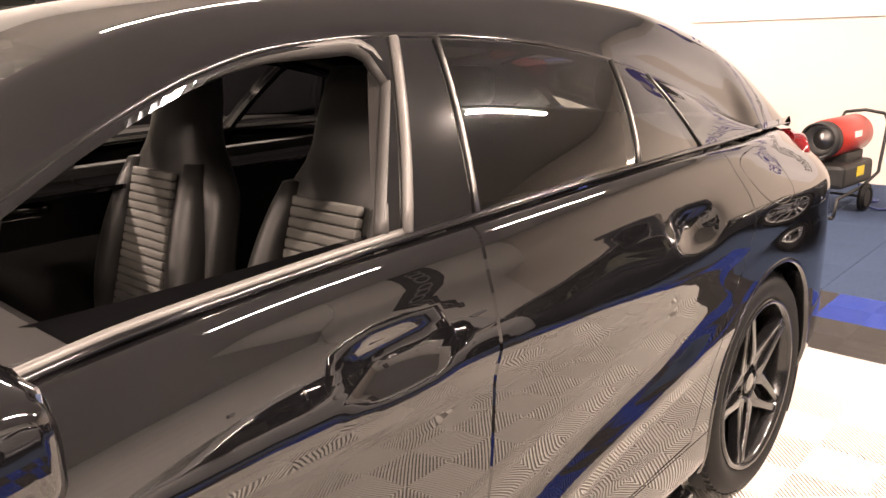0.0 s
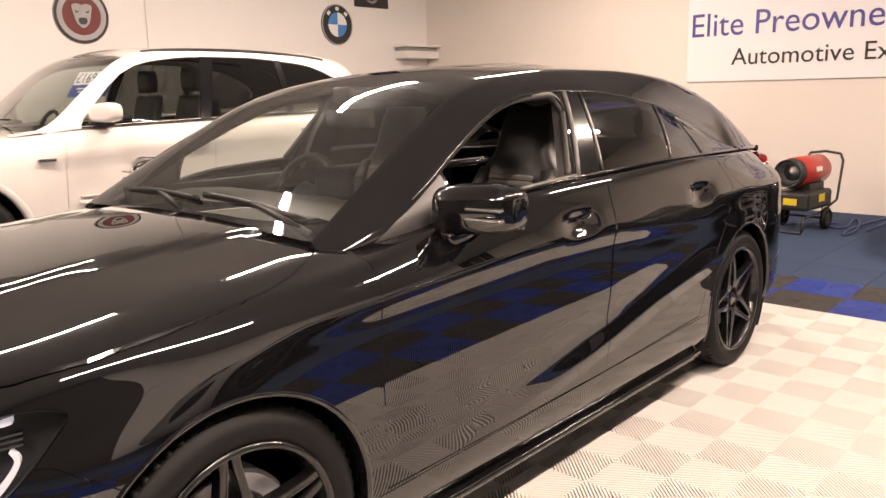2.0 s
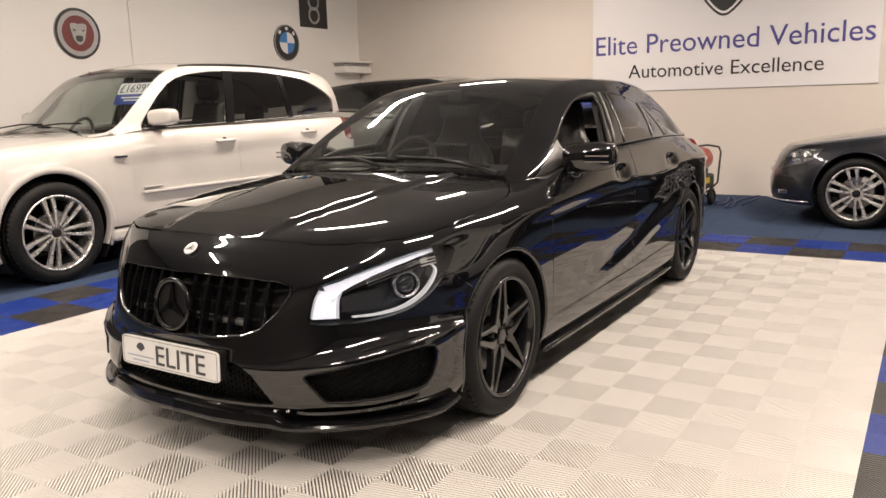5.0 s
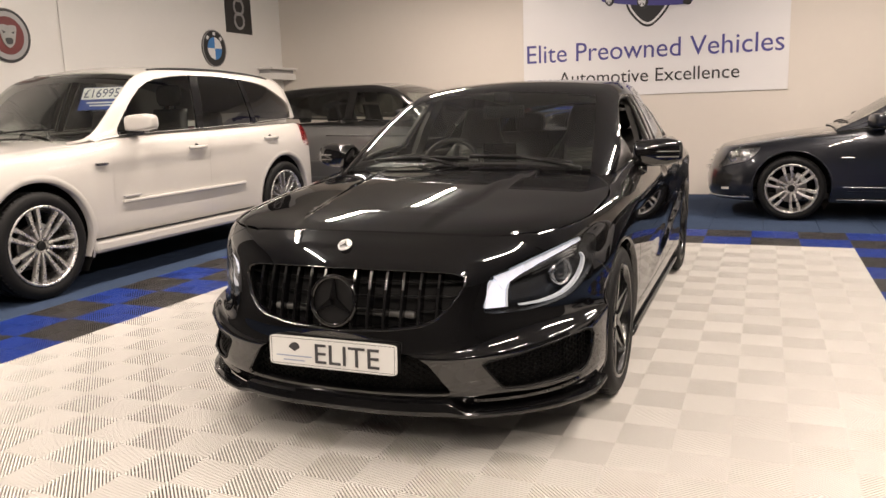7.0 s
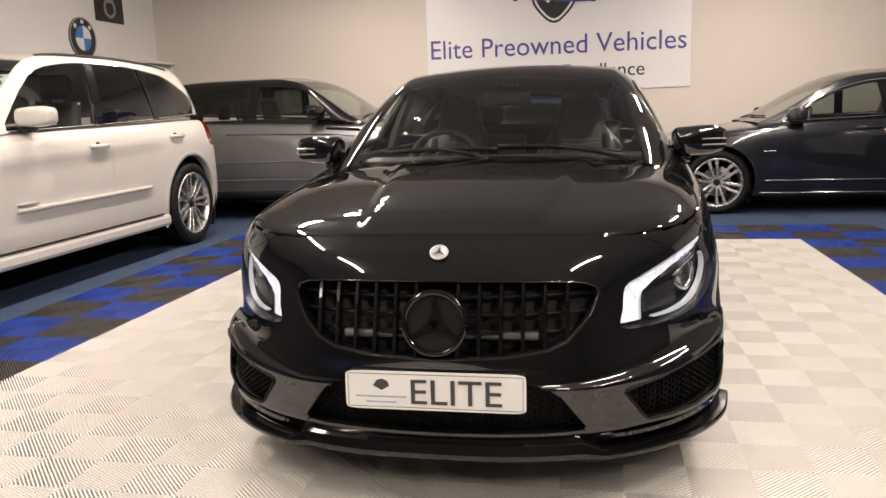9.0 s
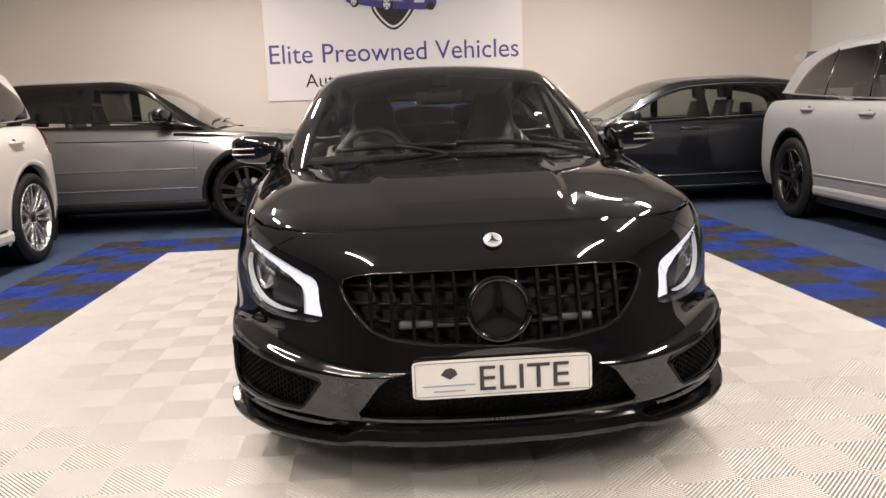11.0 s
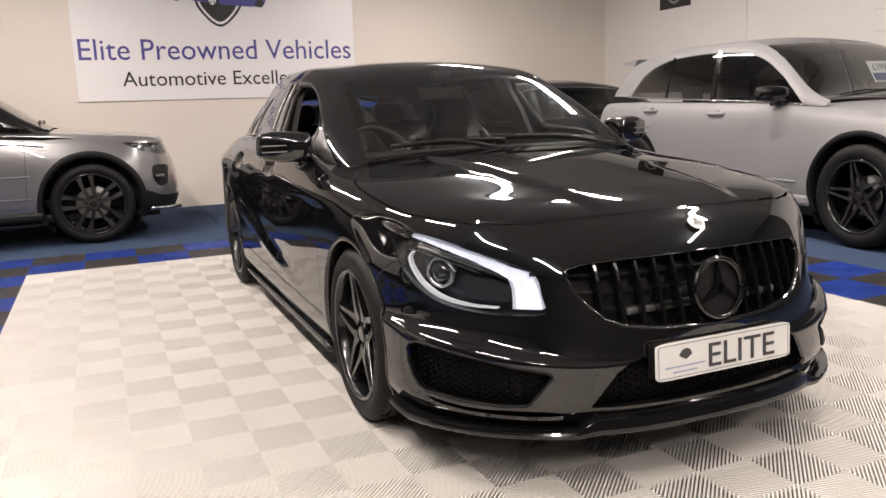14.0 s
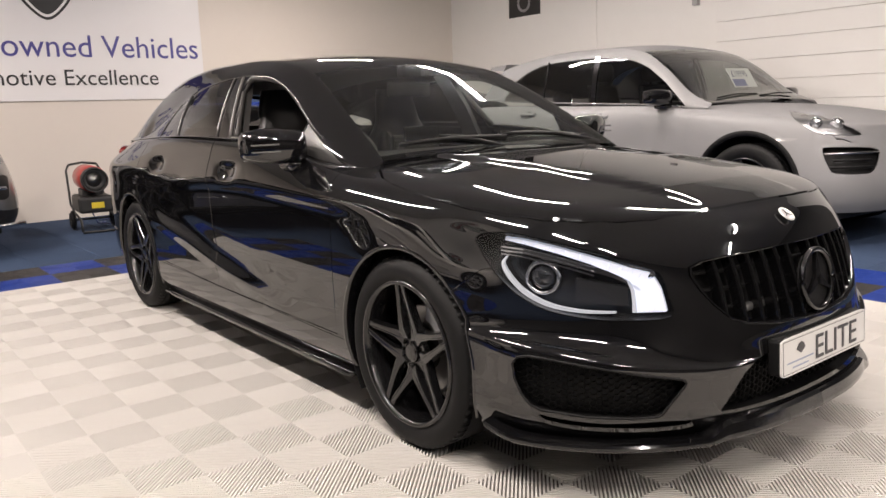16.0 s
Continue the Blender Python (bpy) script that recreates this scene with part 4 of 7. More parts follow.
# head lamps
LAMP = smooth_poly([(-.409, .533), (-.398, .59), (-.374, .652), (-.30, .683), (-.18, .722), (-.05, .752), (.07, .764), (.148, .742), (.125, .700), (.075, .645), (.01, .590), (-.08, .548), (-.2, .528), (-.31, .524)], 3)
for sx in (1, -1):
    a = view45(59)
    view = (Vector((sx * a[0].x, a[0].y, 0)), a[1])
    cover = gap(body, LAMP, view, 0.003, lambda c, s=sx: c.x * s > 0.3 and c.y < 0.1)
    lamp = empty("head_lamp")
    lamp.parent = estate
    f = bvh_map(cover, view)
    fl = sx
    g = lambda u, v, d=0.0, f=f, fl=fl: f(u, v, d, fl)  # noqa: E731
    part("lamp_housing", pocket(cover, view, 0.075), M_LAMP_IN, lamp, smooth=False)
    drl = [(-.385, .545), (-.372, .59), (-.350, .632), (-.29, .658), (-.2, .690), (-.1, .718), (0, .738), (.07, .742)]
    sm = lambda q: [tuple(v) for v in crom(np.array(q), 5)]  # noqa: E731
    wd = lambda w, q: list(np.interp(np.linspace(0, 1, len(sm(q))), np.linspace(0, 1, len(w)), w))  # noqa: E731
    guide = [(-.335, .628), (-.285, .652), (-.2, .684), (-.1, .714), (0, .735), (.07, .742)]
    for k in range(8):
        o = k * 0.0115
        seg = [(u + o * (1 - .25 * (v - .545) / .1), v - .05 * o) for u, v in ((-.388, .543), (-.380, .575), (-.370, .605), (-.352, .634))]
        part("light_segment", strip_on(g, seg, .0095 if k else .011, 0.020 + .002 * k, 0.02), M_DRL if k < 7 else M_HOOK, lamp, "lit white running light")
    gp, gw = sm(guide), wd([.050, .030, .020, .015, .012, .008], guide)
    for k in range(0, len(gp) - 2, 2):
        cell = [tuple(np.array(gp[k]) * (1 - t) + np.array(gp[min(k + 2, len(gp) - 1)]) * t) for t in (0, .5, .97)]
        part("light_guide", strip_on(g, cell, [gw[k], gw[k + 1], gw[min(k + 2, len(gp) - 1)]], 0.021 + .002 * (k % 4 > 1), 0.02), M_DRL, lamp, "lit white light guide")
    upper = [(-.372, .640), (-.29, .672), (-.18, .710), (-.06, .740), (.06, .755)]
    part("upper_reflector", strip_on(g, upper, [.010, .018, .022, .020, .010], 0.026, 0.015), M_REFLECTOR, lamp, "chromed reflector strip")
    for k in range(3):
        part("reflector_line", strip_on(g, [(u, v - .026 - .010 * k) for u, v in drl[4:]], .004, 0.03, 0.01), M_REFLECTOR, lamp)
    inner = [(-.352, .548), (-.335, .585), (-.305, .622), (-.25, .645), (-.16, .672), (-.06, .697), (.03, .712)]
    part("trim_strip", strip_on(g, inner, .016, 0.034, 0.02), M_REFLECTOR, lamp, "chromed reflector strip")
    hook = [(-.26, .541), (-.17, .543), (-.08, .558), (-.01, .59), (.035, .63), (.06, .668), (.05, .69)]
    part("hook_light", strip_on(g, sm(hook), wd([.004, .007, .010, .012, .012, .010, .005], hook), 0.026, 0.015), M_HOOK, lamp, "white hook-shaped reflector with a faint added glow")
    n = view[0].cross(view[1])
    c0 = g(-.055, .632, 0.055)
    n = n if g(-.055, .632, 0.0).dot(n) > c0.dot(n) else -n
    face = n.to_track_quat("X", "Z").to_matrix().to_4x4()
    pj = lathe([(0.02, 0.0), (0.018, 0.018), (0.008, 0.032), (-0.01, 0.037)], 32)
    pj.transform(Matrix.Translation(c0) @ face)
    part("projector_lens", pj, mat("projector_glass", (0.02, 0.022, 0.025), 0.03, coat=1.0), lamp, smooth=True)
    rg = lathe([(0.0, 0.038), (0.012, 0.041), (0.012, 0.049), (-0.012, 0.054)], 32)
    rg.transform(Matrix.Translation(c0) @ face)
    part("lens_ring", rg, M_SILVER_TRIM, lamp, smooth=True)
    blk = [g(u, v, d) for d in (0.03, 0.06) for u, v in ((-.29, .56), (-.29, .61), (-.15, .635), (-.15, .565))]
    bm = bmesh.new()
    vv = [bm.verts.new(b) for b in blk]
    for q in ((0, 1, 2, 3), (7, 6, 5, 4), (0, 4, 5, 1), (1, 5, 6, 2), (2, 6, 7, 3), (3, 7, 4, 0)):
        bm.faces.new([vv[i] for i in q])
    bmesh.ops.recalc_face_normals(bm, faces=bm.faces[:])
    part("lamp_block", bm, M_LAMP_IN, lamp)
    for k in range(12):
        u = -.27 + k * 0.026
        pt = g(u, .656 + (u + .30) * 0.262, 0.019)
        b = bmesh.new()
        bmesh.ops.create_icosphere(b, subdivisions=1, radius=0.0038)
        b.transform(Matrix.Translation(pt))
        part("light_bead", b, M_DRL, lamp, smooth=True)
    pane("lamp_cover", cover, G_LAMP, lamp, "clear lamp cover")

# grille
GR = [(0, .690), (.16, .689), (.32, .684), (.42, .676), (.458, .662), (.462, .64), (.446, .60), (.415, .555), (.375, .515), (.32, .493), (.2, .478), (0, .472)]
GR = GR + mirrored(GR[1:-1])[::-1]
front = lambda c: c.y < -.6  # noqa: E731
hole = gap(body, GR, "front", 0, front)
grille = empty("radiator_grille")
grille.parent = estate
f = bvh_map(hole, "front")
fg = lambda u, v, d=0.0: f(u, v, d, 1)  # noqa: E731
part("grille_tray", pocket(hole, "front", 0.09), M_BLACKPLASTIC, grille)
rim = smooth_poly(GR, 3)
bands = [[fg(u * k, .58 + (v - .58) * kv, d) for u, v in rim] for k, kv, d in ((.996, .992, -.003), (.985, .965, -.004), (.972, .935, .012), (.966, .92, .032))]
bands = [[r[i] for i in range(len(rim)) if all(q[i] is not None for q in bands)] for r in bands]
part("grille_surround", loft(bands, False), M_BLACKPAINT, grille, smooth=True)
for k in range(-6, 7):
    u = k * 0.0615
    if abs(u) < 0.02:
        continue
    vs = [v for v in np.linspace(.47, .695, 60) if inside(GR, u, v)]
    if len(vs) < 5:
        continue
    pts = [fg(u, v, 0.012) for v in np.linspace(vs[0], vs[-1], 7)]
    if None in pts:
        continue
    rings = [[tuple(p + Vector((a, b, 0))) for a, b in ((-.0065, .004), (-.0045, -.002), (.0045, -.002), (.0065, .004), (.0055, .034), (-.0055, .034))] for p in pts]
    part("slat", loft(rings), M_BLACKGLOSS, grille)
for z in (.535, .585, .635):
    xs = [u for u in np.linspace(-.46, .46, 93) if inside(GR, u, z)]
    pts = [p for u in np.linspace(xs[0], xs[-1], 15) if (p := fg(u, z, 0.05))]
    part("grille_crossbar", tube(pts, 0.006, 6), M_BLACKPLASTIC, grille, smooth=True)
part("crash_bar", box(-.29, .29, -.872, -.85, .515, .540, 0.008), mat("bare_metal_bar", (0.16, 0.16, 0.157), 0.5, 0.6), grille, "grey bar behind the slats")
hole.free()
star = empty("star_emblem", pose(0, -.930, .578, -9, 0, 0))
star.parent = grille
ring = tube([(0.088 * math.cos(w), 0, 0.088 * math.sin(w)) for w in (2 * math.pi * k / 48 for k in range(48))], 0.009, 8, True)
part("emblem_ring", ring, M_BLACKGLOSS, star, smooth=True)
part("emblem_disc", cyl(0.083, 0.012, 40, "y", (0, 0.012, 0)), M_BLACKPLASTIC, star)
for k in range(3):
    b = prism([(-.016, 0), (0, .084), (.016, 0), (0, -.012)], -0.006, 0.006)
    b.transform(Matrix.Rotation(2 * math.pi * k / 3, 4, "Y"))
    part("emblem_ray", b, M_BLACKGLOSS, star)

# lower intakes
LOW = [(0, .402), (.27, .402), (.315, .392), (.354, .364), (.425, .268), (.418, .252), (.36, .248), (0, .246)]
LOW = LOW + mirrored(LOW[1:-1])[::-1]
hole = gap(body, LOW, "front", 0, front)
low = empty("lower_intake")
low.parent = estate
f = bvh_map(hole, "front")
part("intake_tray", pocket(hole, "front", 0.07), M_BLACKPLASTIC, low)
part("intake_mesh", honeycomb(lambda u, v, d: f(u, v, d, 1), offset_poly(LOW, -0.004), 0.0115, 0.04), M_MESH, low)
hole.free()
SIDE_IN = [(-.266, .366), (-.252, .374), (-.15, .392), (0, .418), (.11, .433), (.165, .436), (.196, .428), (.210, .405), (.206, .365), (.186, .322), (.160, .292), (.13, .280), (0, .270), (-.12, .266), (-.19, .268), (-.205, .276), (-.258, .345), (-.268, .358)]
SLOT = [(-.292, .232), (-.280, .247), (-.19, .254), (-.05, .252), (.09, .262), (.135, .266), (.115, .240), (0, .226), (-.19, .219), (-.275, .222)]
for sx in (1, -1):
    a = view45(47.5)
    view = (Vector((sx * a[0].x, a[0].y, 0)), a[1])
    hole = gap(body, SIDE_IN, view, 0, lambda c, s=sx: c.x * s > 0.3 and c.y < 0.1)
    air = empty("side_intake")
    air.parent = estate
    f = bvh_map(hole, view)
    g = lambda u, v, d=0.0, f=f, s=sx: f(u, v, d, s)  # noqa: E731
    part("intake_tray", pocket(hole, view, 0.05), M_BLACKPLASTIC, air)
    part("intake_mesh", honeycomb(g, offset_poly(SIDE_IN, -0.004), 0.0105, 0.022), M_MESH, air)
    part("intake_rim", tube([p for u, v in SIDE_IN if (p := g(.985 * u - .0002, .348 + (v - .348) * .97, -.002))], 0.004, 6, True), M_BLACKPLASTIC, air, smooth=True)
    hole.free()
    # the slot below it, rounded towards the middle
    hole = gap(body, smooth_poly(SLOT, 3), view, 0, lambda c, s=sx: c.x * s > 0.3 and c.y < 0.1)
    part("intake_slot", pocket(hole, view, 0.035), M_MESH, air)
    hole.free()

# shut lines of doors, bumper and skirts
FD = [(.41, .306), (.404, .45), (.402, .62), (.406, .80), (.42, .88), (.45, .96), (.5, 1.15), (1.56, 1.15), (1.535, .98), (1.505, .80), (1.485, .6), (1.478, .45), (1.486, .318)]
RD = [(1.486, .318), (1.478, .45), (1.485, .6), (1.505, .80), (1.535, .98), (1.56, 1.15), (2.47, 1.15), (2.492, 1.0), (2.512, .90), (2.508, .82), (2.462, .72), (2.385, .62), (2.315, .50), (2.262, .40), (2.235, .345)]
for sx in (1, -1):
    ok = lambda c, s=sx: c.x * s > 0.55  # noqa: E731
    door = panel("front_door", gap(body, FD, "side", 0.004, ok), M_BLACKPAINT, estate)
    door2 = panel("rear_door", gap(body, RD, "side", 0.004, ok), M_BLACKPAINT, estate)
    panel("side_skirt", gap(body, [(.30, .0), (2.42, .0), (2.42, .340), (.41, .298), (.30, .296)], "side", 0.003, ok), M_BLACKPAINT, estate)
    for d, hy in ((door, 1.320), (door2, 2.243)):
        h = empty("door_handle", pose(sx * (flank_x(hy, .93) - .016), hy, .872))
        h.parent = d
        pts = [(sx * xx, yy, 0.004) for yy, xx in ((-.105, -.012), (-.09, .008), (-.05, .020), (0, .024), (.05, .020), (.09, .008), (.105, -.012))]
        part("grip", tube(pts, [.012, .015, .0155, .0155, .0155, .015, .012], 10, False, True, 1.15), M_BLACKPAINT, h, smooth=True)
        part("grip_trim", tube([(sx * (a[0] * sx + .0), a[1], -.020) for a in pts[1:-1]], 0.0035, 6), M_SILVER_TRIM, h, "thin bright strip", True)
bumper = gap(body, [(-.240, .0), (-.240, .40), (-.250, .575), (-.36, .655), (-.58, .70), (-.665, .80), (-.67, .95), (-1.2, .95), (-1.2, 0)], "side", 0.003, lambda c: c.y < -0.1)
panel("front_bumper", bumper, M_BLACKPAINT, estate)
flap = gap(body, smooth_poly([(2.545, .965), (2.57, .90), (2.63, .858), (2.74, .846), (2.80, .87), (2.80, .95), (2.75, .985), (2.62, .985)], 3), "side", 0.003, lambda c: c.x > 0.5)
panel("fuel_flap", flap, M_BLACKPAINT, estate)
for sx in (1, -1):
    panel("front_wing", lift(body, [f for f in body.faces if (c := f.calc_center_median()).x * sx > 0 and c.y < 0.7]), M_BLACKPAINT, estate)
for sx in (1, -1):
    panel("rear_quarter", lift(body, [f for f in body.faces if f.calc_center_median().x * sx > 0]), M_BLACKPAINT, estate)
body.free()

# splitter under the bumper: a deep lip ahead of the lower intake, thin blades to the corners, turned up at the ends
spl = bmesh.new()
raw = crom(np.array([(x, y) for x, y in ST[:7]]), 8)
raw = raw[raw[:, 1] < -.40]
arc = np.concatenate([[0], np.cumsum(np.linalg.norm(np.diff(raw, axis=0), axis=1))])
even = np.linspace(0, arc[-1], 90)
pts = np.stack([np.interp(even, arc, raw[:, 0]), np.interp(even, arc, raw[:, 1])], 1)
tang = np.gradient(pts, axis=0)
LIP = np.array([(.03, .238), (.004, .236), (-.009, .228), (-.016, .200), (-.015, .188), (-.010, .182), (.06, .178)])
BLADE = np.array([(.03, .203), (.004, .202), (-.012, .199), (-.016, .192), (-.016, .184), (-.011, .178), (.06, .176)])
rows = []
for i, (x, y) in enumerate(pts):
    t = i / (len(pts) - 1)
    k = min(max((x - .40) / .08, 0), 1)
    k = k * k * (3 - 2 * k)
    px = LIP * (1 - k) + BLADE * k
    n = np.array([tang[i][1], -tang[i][0]]) / np.linalg.norm(tang[i])
    up = .024 * max(0, (t - .90) / .10) ** 1.5
    rows.append([spl.verts.new((x - n[0] * (d - .012 * k), y - n[1] * (d - .012 * k), z + up - .006 * t)) for d, z in px])
for a, b in zip(rows, rows[1:]):
    for k in range(7):
        spl.faces.new((a[k], a[(k + 1) % 7], b[(k + 1) % 7], b[k]))
spl.faces.new(rows[-1])
merge(spl, spl.copy(), Matrix.Diagonal((-1, 1, 1, 1)))
bmesh.ops.recalc_face_normals(spl, faces=spl.faces[:])
part("splitter", spl, M_BLACKGLOSS, estate)
part("underbody", box(-.66, .66, -.52, 3.3, .15, .20, .02), M_BLACKPLASTIC, estate)
for sx in (1, -1):
    sk = loft([[(sx * (.848 + p[0]), y, .162 + p[1]) for p in [(q[0], q[1]) for q in rounded(0, 0, .022, .014, 0, 12)]] for y in (.36, .5, 1.3, 2.2, 2.30)])
    part("skirt_blade", sk, M_BLACKGLOSS, estate, smooth=True)

# glasshouse
belt = curve((.38, .712, .885), (.5, .735, .90), (.6, .755, .915), (.7, .772, .937), (.85, .787, .967), (1.0, .797, .990), (1.5, .800, 1.012), (2.0, .792, 1.018), (2.5, .755, 1.008), (2.9, .705, .995), (3.08, .680, .988), (3.35, .64, .975), (3.62, .57, .955))
top = curve((.38, .70, .905), (.48, .722, .940), (.60, .733, .985), (.75, .719, 1.064), (.90, .687, 1.144), (1.04, .658, 1.211), (1.19, .637, 1.268), (1.32, .630, 1.297), (1.52, .636, 1.309), (1.7, .638, 1.305), (1.93, .635, 1.288), (2.2, .626, 1.250),
            (2.48, .620, 1.185), (2.74, .625, 1.108), (2.95, .640, 1.035), (3.08, .672, .992), (3.35, .636, .98), (3.62, .566, .960))
rail = curve((.38, .655, .932), (.50, .637, 1.004), (.70, .609, 1.118), (.88, .578, 1.212), (1.05, .550, 1.290), (1.20, .540, 1.334), (1.4, .540, 1.362), (1.7, .545, 1.378), (2.1, .545, 1.373), (2.5, .536, 1.345), (2.9, .525, 1.272), (3.2, .515, 1.188), (3.42, .50, 1.100), (3.62, .48, .97))
mid = curve((.38, .944), (.50, 1.022), (.70, 1.142), (.88, 1.240), (1.05, 1.322), (1.20, 1.369), (1.4, 1.396), (1.65, 1.406), (1.9, 1.407), (2.3, 1.394), (2.8, 1.345), (3.2, 1.262), (3.42, 1.20), (3.62, .975))


YS = np.concatenate([np.linspace(.38, 1.15, 40), np.linspace(1.17, 3.0, 76), np.linspace(3.02, 3.62, 26)])
G = cabin_grid(YS, belt, top, rail, mid)
for _ in range(6):
    G[1:-1, 16:] = 0.25 * G[:-2, 16:] + 0.5 * G[1:-1, 16:] + 0.25 * G[2:, 16:]
cab = grid_bm(G)


def gside(y, t):
    """A point on the glass side, t from belt to window top."""
    b, w = belt(y), top(y)
    return (float(b[0] + (w[0] - b[0]) * t), float(b[1] + (w[1] - b[1]) * t))


def window_poly(y0b, y0t, y1b, y1t, inset=0.018, n=14, corner=0.0):
    """A window's outline in the side view between two slanted uprights, following belt and roof."""
    lo = [(y, float(belt(y)[1]) + 0.008) for y in np.linspace(y0b, y1b, n)]
    hi = [(y, float(top(y)[1]) - inset) for y in np.linspace(y1t, y0t, n)]
    if corner:
        hi = [(y, z - corner * (1 - math.sqrt(max(0, 1 - max(0, (y - y1t + corner) / corner) ** 2)))) for y, z in hi]
    return lo + hi


wins = {"mirror_sail": (.50, .60, .80, .80), "front_window": (.81, .81, 1.365, 1.500), "pillar_cover": (1.418, 1.562, 1.558, 1.640), "rear_window": (1.576, 1.657, 2.104, 2.240),
        "vent_window": (2.126, 2.262, 2.476, 2.414), "quarter_window": (2.490, 2.428, 2.96, 2.94)}
for sx in (1, -1):
    ok = lambda c, s=sx: c.x * s > 0.5  # noqa: E731
    for nm, (a, b, c, d) in wins.items():
        pw = gap(cab, window_poly(a, b, c, d, .018, 40, .06) if nm == "front_window" else window_poly(a, b, c, d), "side", 0, ok)
        if nm == "front_window":
            pw.free()  # wound down
        elif nm == "mirror_sail":
            panel("mirror_sail", pw, mat("satin_grey_plastic", (0.055, 0.054, 0.053), 0.4), estate, "satin grey mirror triangle")
        elif nm == "pillar_cover":
            panel("pillar_cover", pw, M_BLACKGLOSS, estate)
        else:
            pane(nm, pw, G_TINT_PALE, estate, "dark tinted window")
    # bright strip along the belt and window uprights
    bl = [(sx * (gside(y, 0)[0] + .006), y, gside(y, 0)[1] + .002) for y in np.linspace(.80, 3.02, 40)]
    part("belt_strip", tube(bl, 0.0065, 6), M_BLACKGLOSS, estate, smooth=True)
    for ya, yb in ((1.407, 1.551), (1.567, 1.648), (2.115, 2.251), (2.483, 2.421)):
        ln = [(sx * (gside(ya + (yb - ya) * t, t)[0] + .012 * 4 * t * (1 - t) + .003), ya + (yb - ya) * t, gside(ya + (yb - ya) * t, t)[1]) for t in np.linspace(.02, .95, 8)]
        part("window_upright", tube(ln, 0.009 if ya < 1.5 else 0.0055 if ya < 2.4 else 0.003, 6), M_SEAL if ya < 1.5 else M_DARK_METAL, estate, smooth=True)
    # grey seals along the open window: sill, rear edge with its rounded corner, and the rail above
    sill = [(sx * (gside(y, 0)[0] - .006), y, gside(y, 0)[1] + .006) for y in np.linspace(.80, 1.41, 16)]
    part("sill_seal", tube(sill, 0.008, 8), M_SEAL, estate, "pale grey rubber seal", True)
    edge = []
    for y, z in window_poly(.81, .81, 1.372, 1.508, .022, 40, .06)[39:]:
        b0, w0 = belt(y), top(y)
        t = (z - b0[1]) / max(w0[1] - b0[1], 1e-3)
        edge.append((sx * float(b0[0] + (w0[0] - b0[0]) * t - .010), y, z))
    edge = [tuple(np.array(edge[0]) * (1 - t) + np.array(edge[1]) * t) for t in np.linspace(0, .95, 12)] + [e for e in edge[1:] if e[1] > 1.20]
    part("edge_seal", tube(edge, [.013 if e[1] > 1.42 or e[2] < 1.2 else .004 + .009 * max(0, float(e[1] - 1.20) / .22) for e in edge], 8, flat=1.2), M_SEAL_DARK, estate, "grey rubber door seal", True)
    arc = [(sx * (float(top(y)[0]) + .004), y, float(top(y)[1]) - .012) for y in np.linspace(.68, 3.0, 48)]
    part("window_seal", tube(arc, 0.0075, 6), M_BLACKGLOSS, estate, smooth=True)
# windscreen: the middle ahead of the roof's front edge
scr = lift(cab, [f for f in cab.faces if (c := f.calc_center_median()).y < 1.055 + .012 * (1 - (c.x / .55) ** 2) and abs(c.x) < float(rail(c.y)[0]) - 0.012])
pane("windscreen", scr, G_CLEAR, estate, "clear windscreen")
rear = lift(cab, [f for f in cab.faces if (c := f.calc_center_median()).y > 3.24 and abs(c.x) < 0.46])
pane("rear_screen", rear, G_TINT_PALE, estate, "dark rear window")
roof = lift(cab, [f for f in cab.faces if 1.05 < (c := f.calc_center_median()).y < 3.24 and abs(c.x) < 0.52])
panel("roof", roof, M_BLACKPAINT, estate)
panel("window_frames", cab, M_BLACKPAINT, estate, "", 0.02)
for sx in (1, -1):
    wing_mirror(estate, pose(sx * .80, .735, .990, 0, 0, sx * 6), M_BLACKPAINT, sx, 1.1)

# bonnet badge, plate, wipers, washer jets
bd = empty("bonnet_badge", pose(0, -.826, .763, -52, 0, 0))
bd.parent = estate
part("badge_rim", lathe([(0.0, .033), (-.004, .032), (-.005, .026), (-.002, .022), (0, 0)], 28, "y"), mat("badge_silver", (0.72, 0.72, 0.73), 0.42, 0.5), bd, smooth=True)
for k in range(3):
    b = prism([(-.004, 0), (0, .022), (.004, 0)], -.0055, -.003)
    b.transform(Matrix.Rotation(2 * math.pi * k / 3, 4, "Y"))
    part("badge_ray", b, M_DARK_METAL, bd)
bd.scale = (.85, .85, .85)
pl = empty("show_plate", pose(0, -.966, .389, -3, 0, 0))
pl.parent = estate
part("plate_holder", box(-.256, .256, .004, .045, -.053, .053, .008), M_BLACKPLASTIC, pl)
part("plate_board", loft([[(p[0], y, p[1]) for p in rounded(0, 0, .26, .0555, 0, 48, 14)] for y in (.004, -.002)]), M_PLATE, pl, "white plastic plate")
tx = text_mesh("ELITE", .098, .002)
tx.transform(Matrix.Translation((-.075, -.0035, -.037)) @ Matrix.Diagonal((1.18, 1, 1.06, 1)))
part("plate_letters", tx, M_INK, pl, "dark grey letters reading ELITE")
bl = loft([[(x, y, z) for x, z in zip((-.2515, .2515, .2515, -.2515), (zz, zz, zz + .0014, zz + .0014))] for zz in (.0475,) for y in (-.0022, -.0028)])
part("plate_line", bl, M_INK, pl)
part("plate_line", box(-.2515, .2515, -.0028, -.0022, -.0489, -.0475), M_INK, pl)
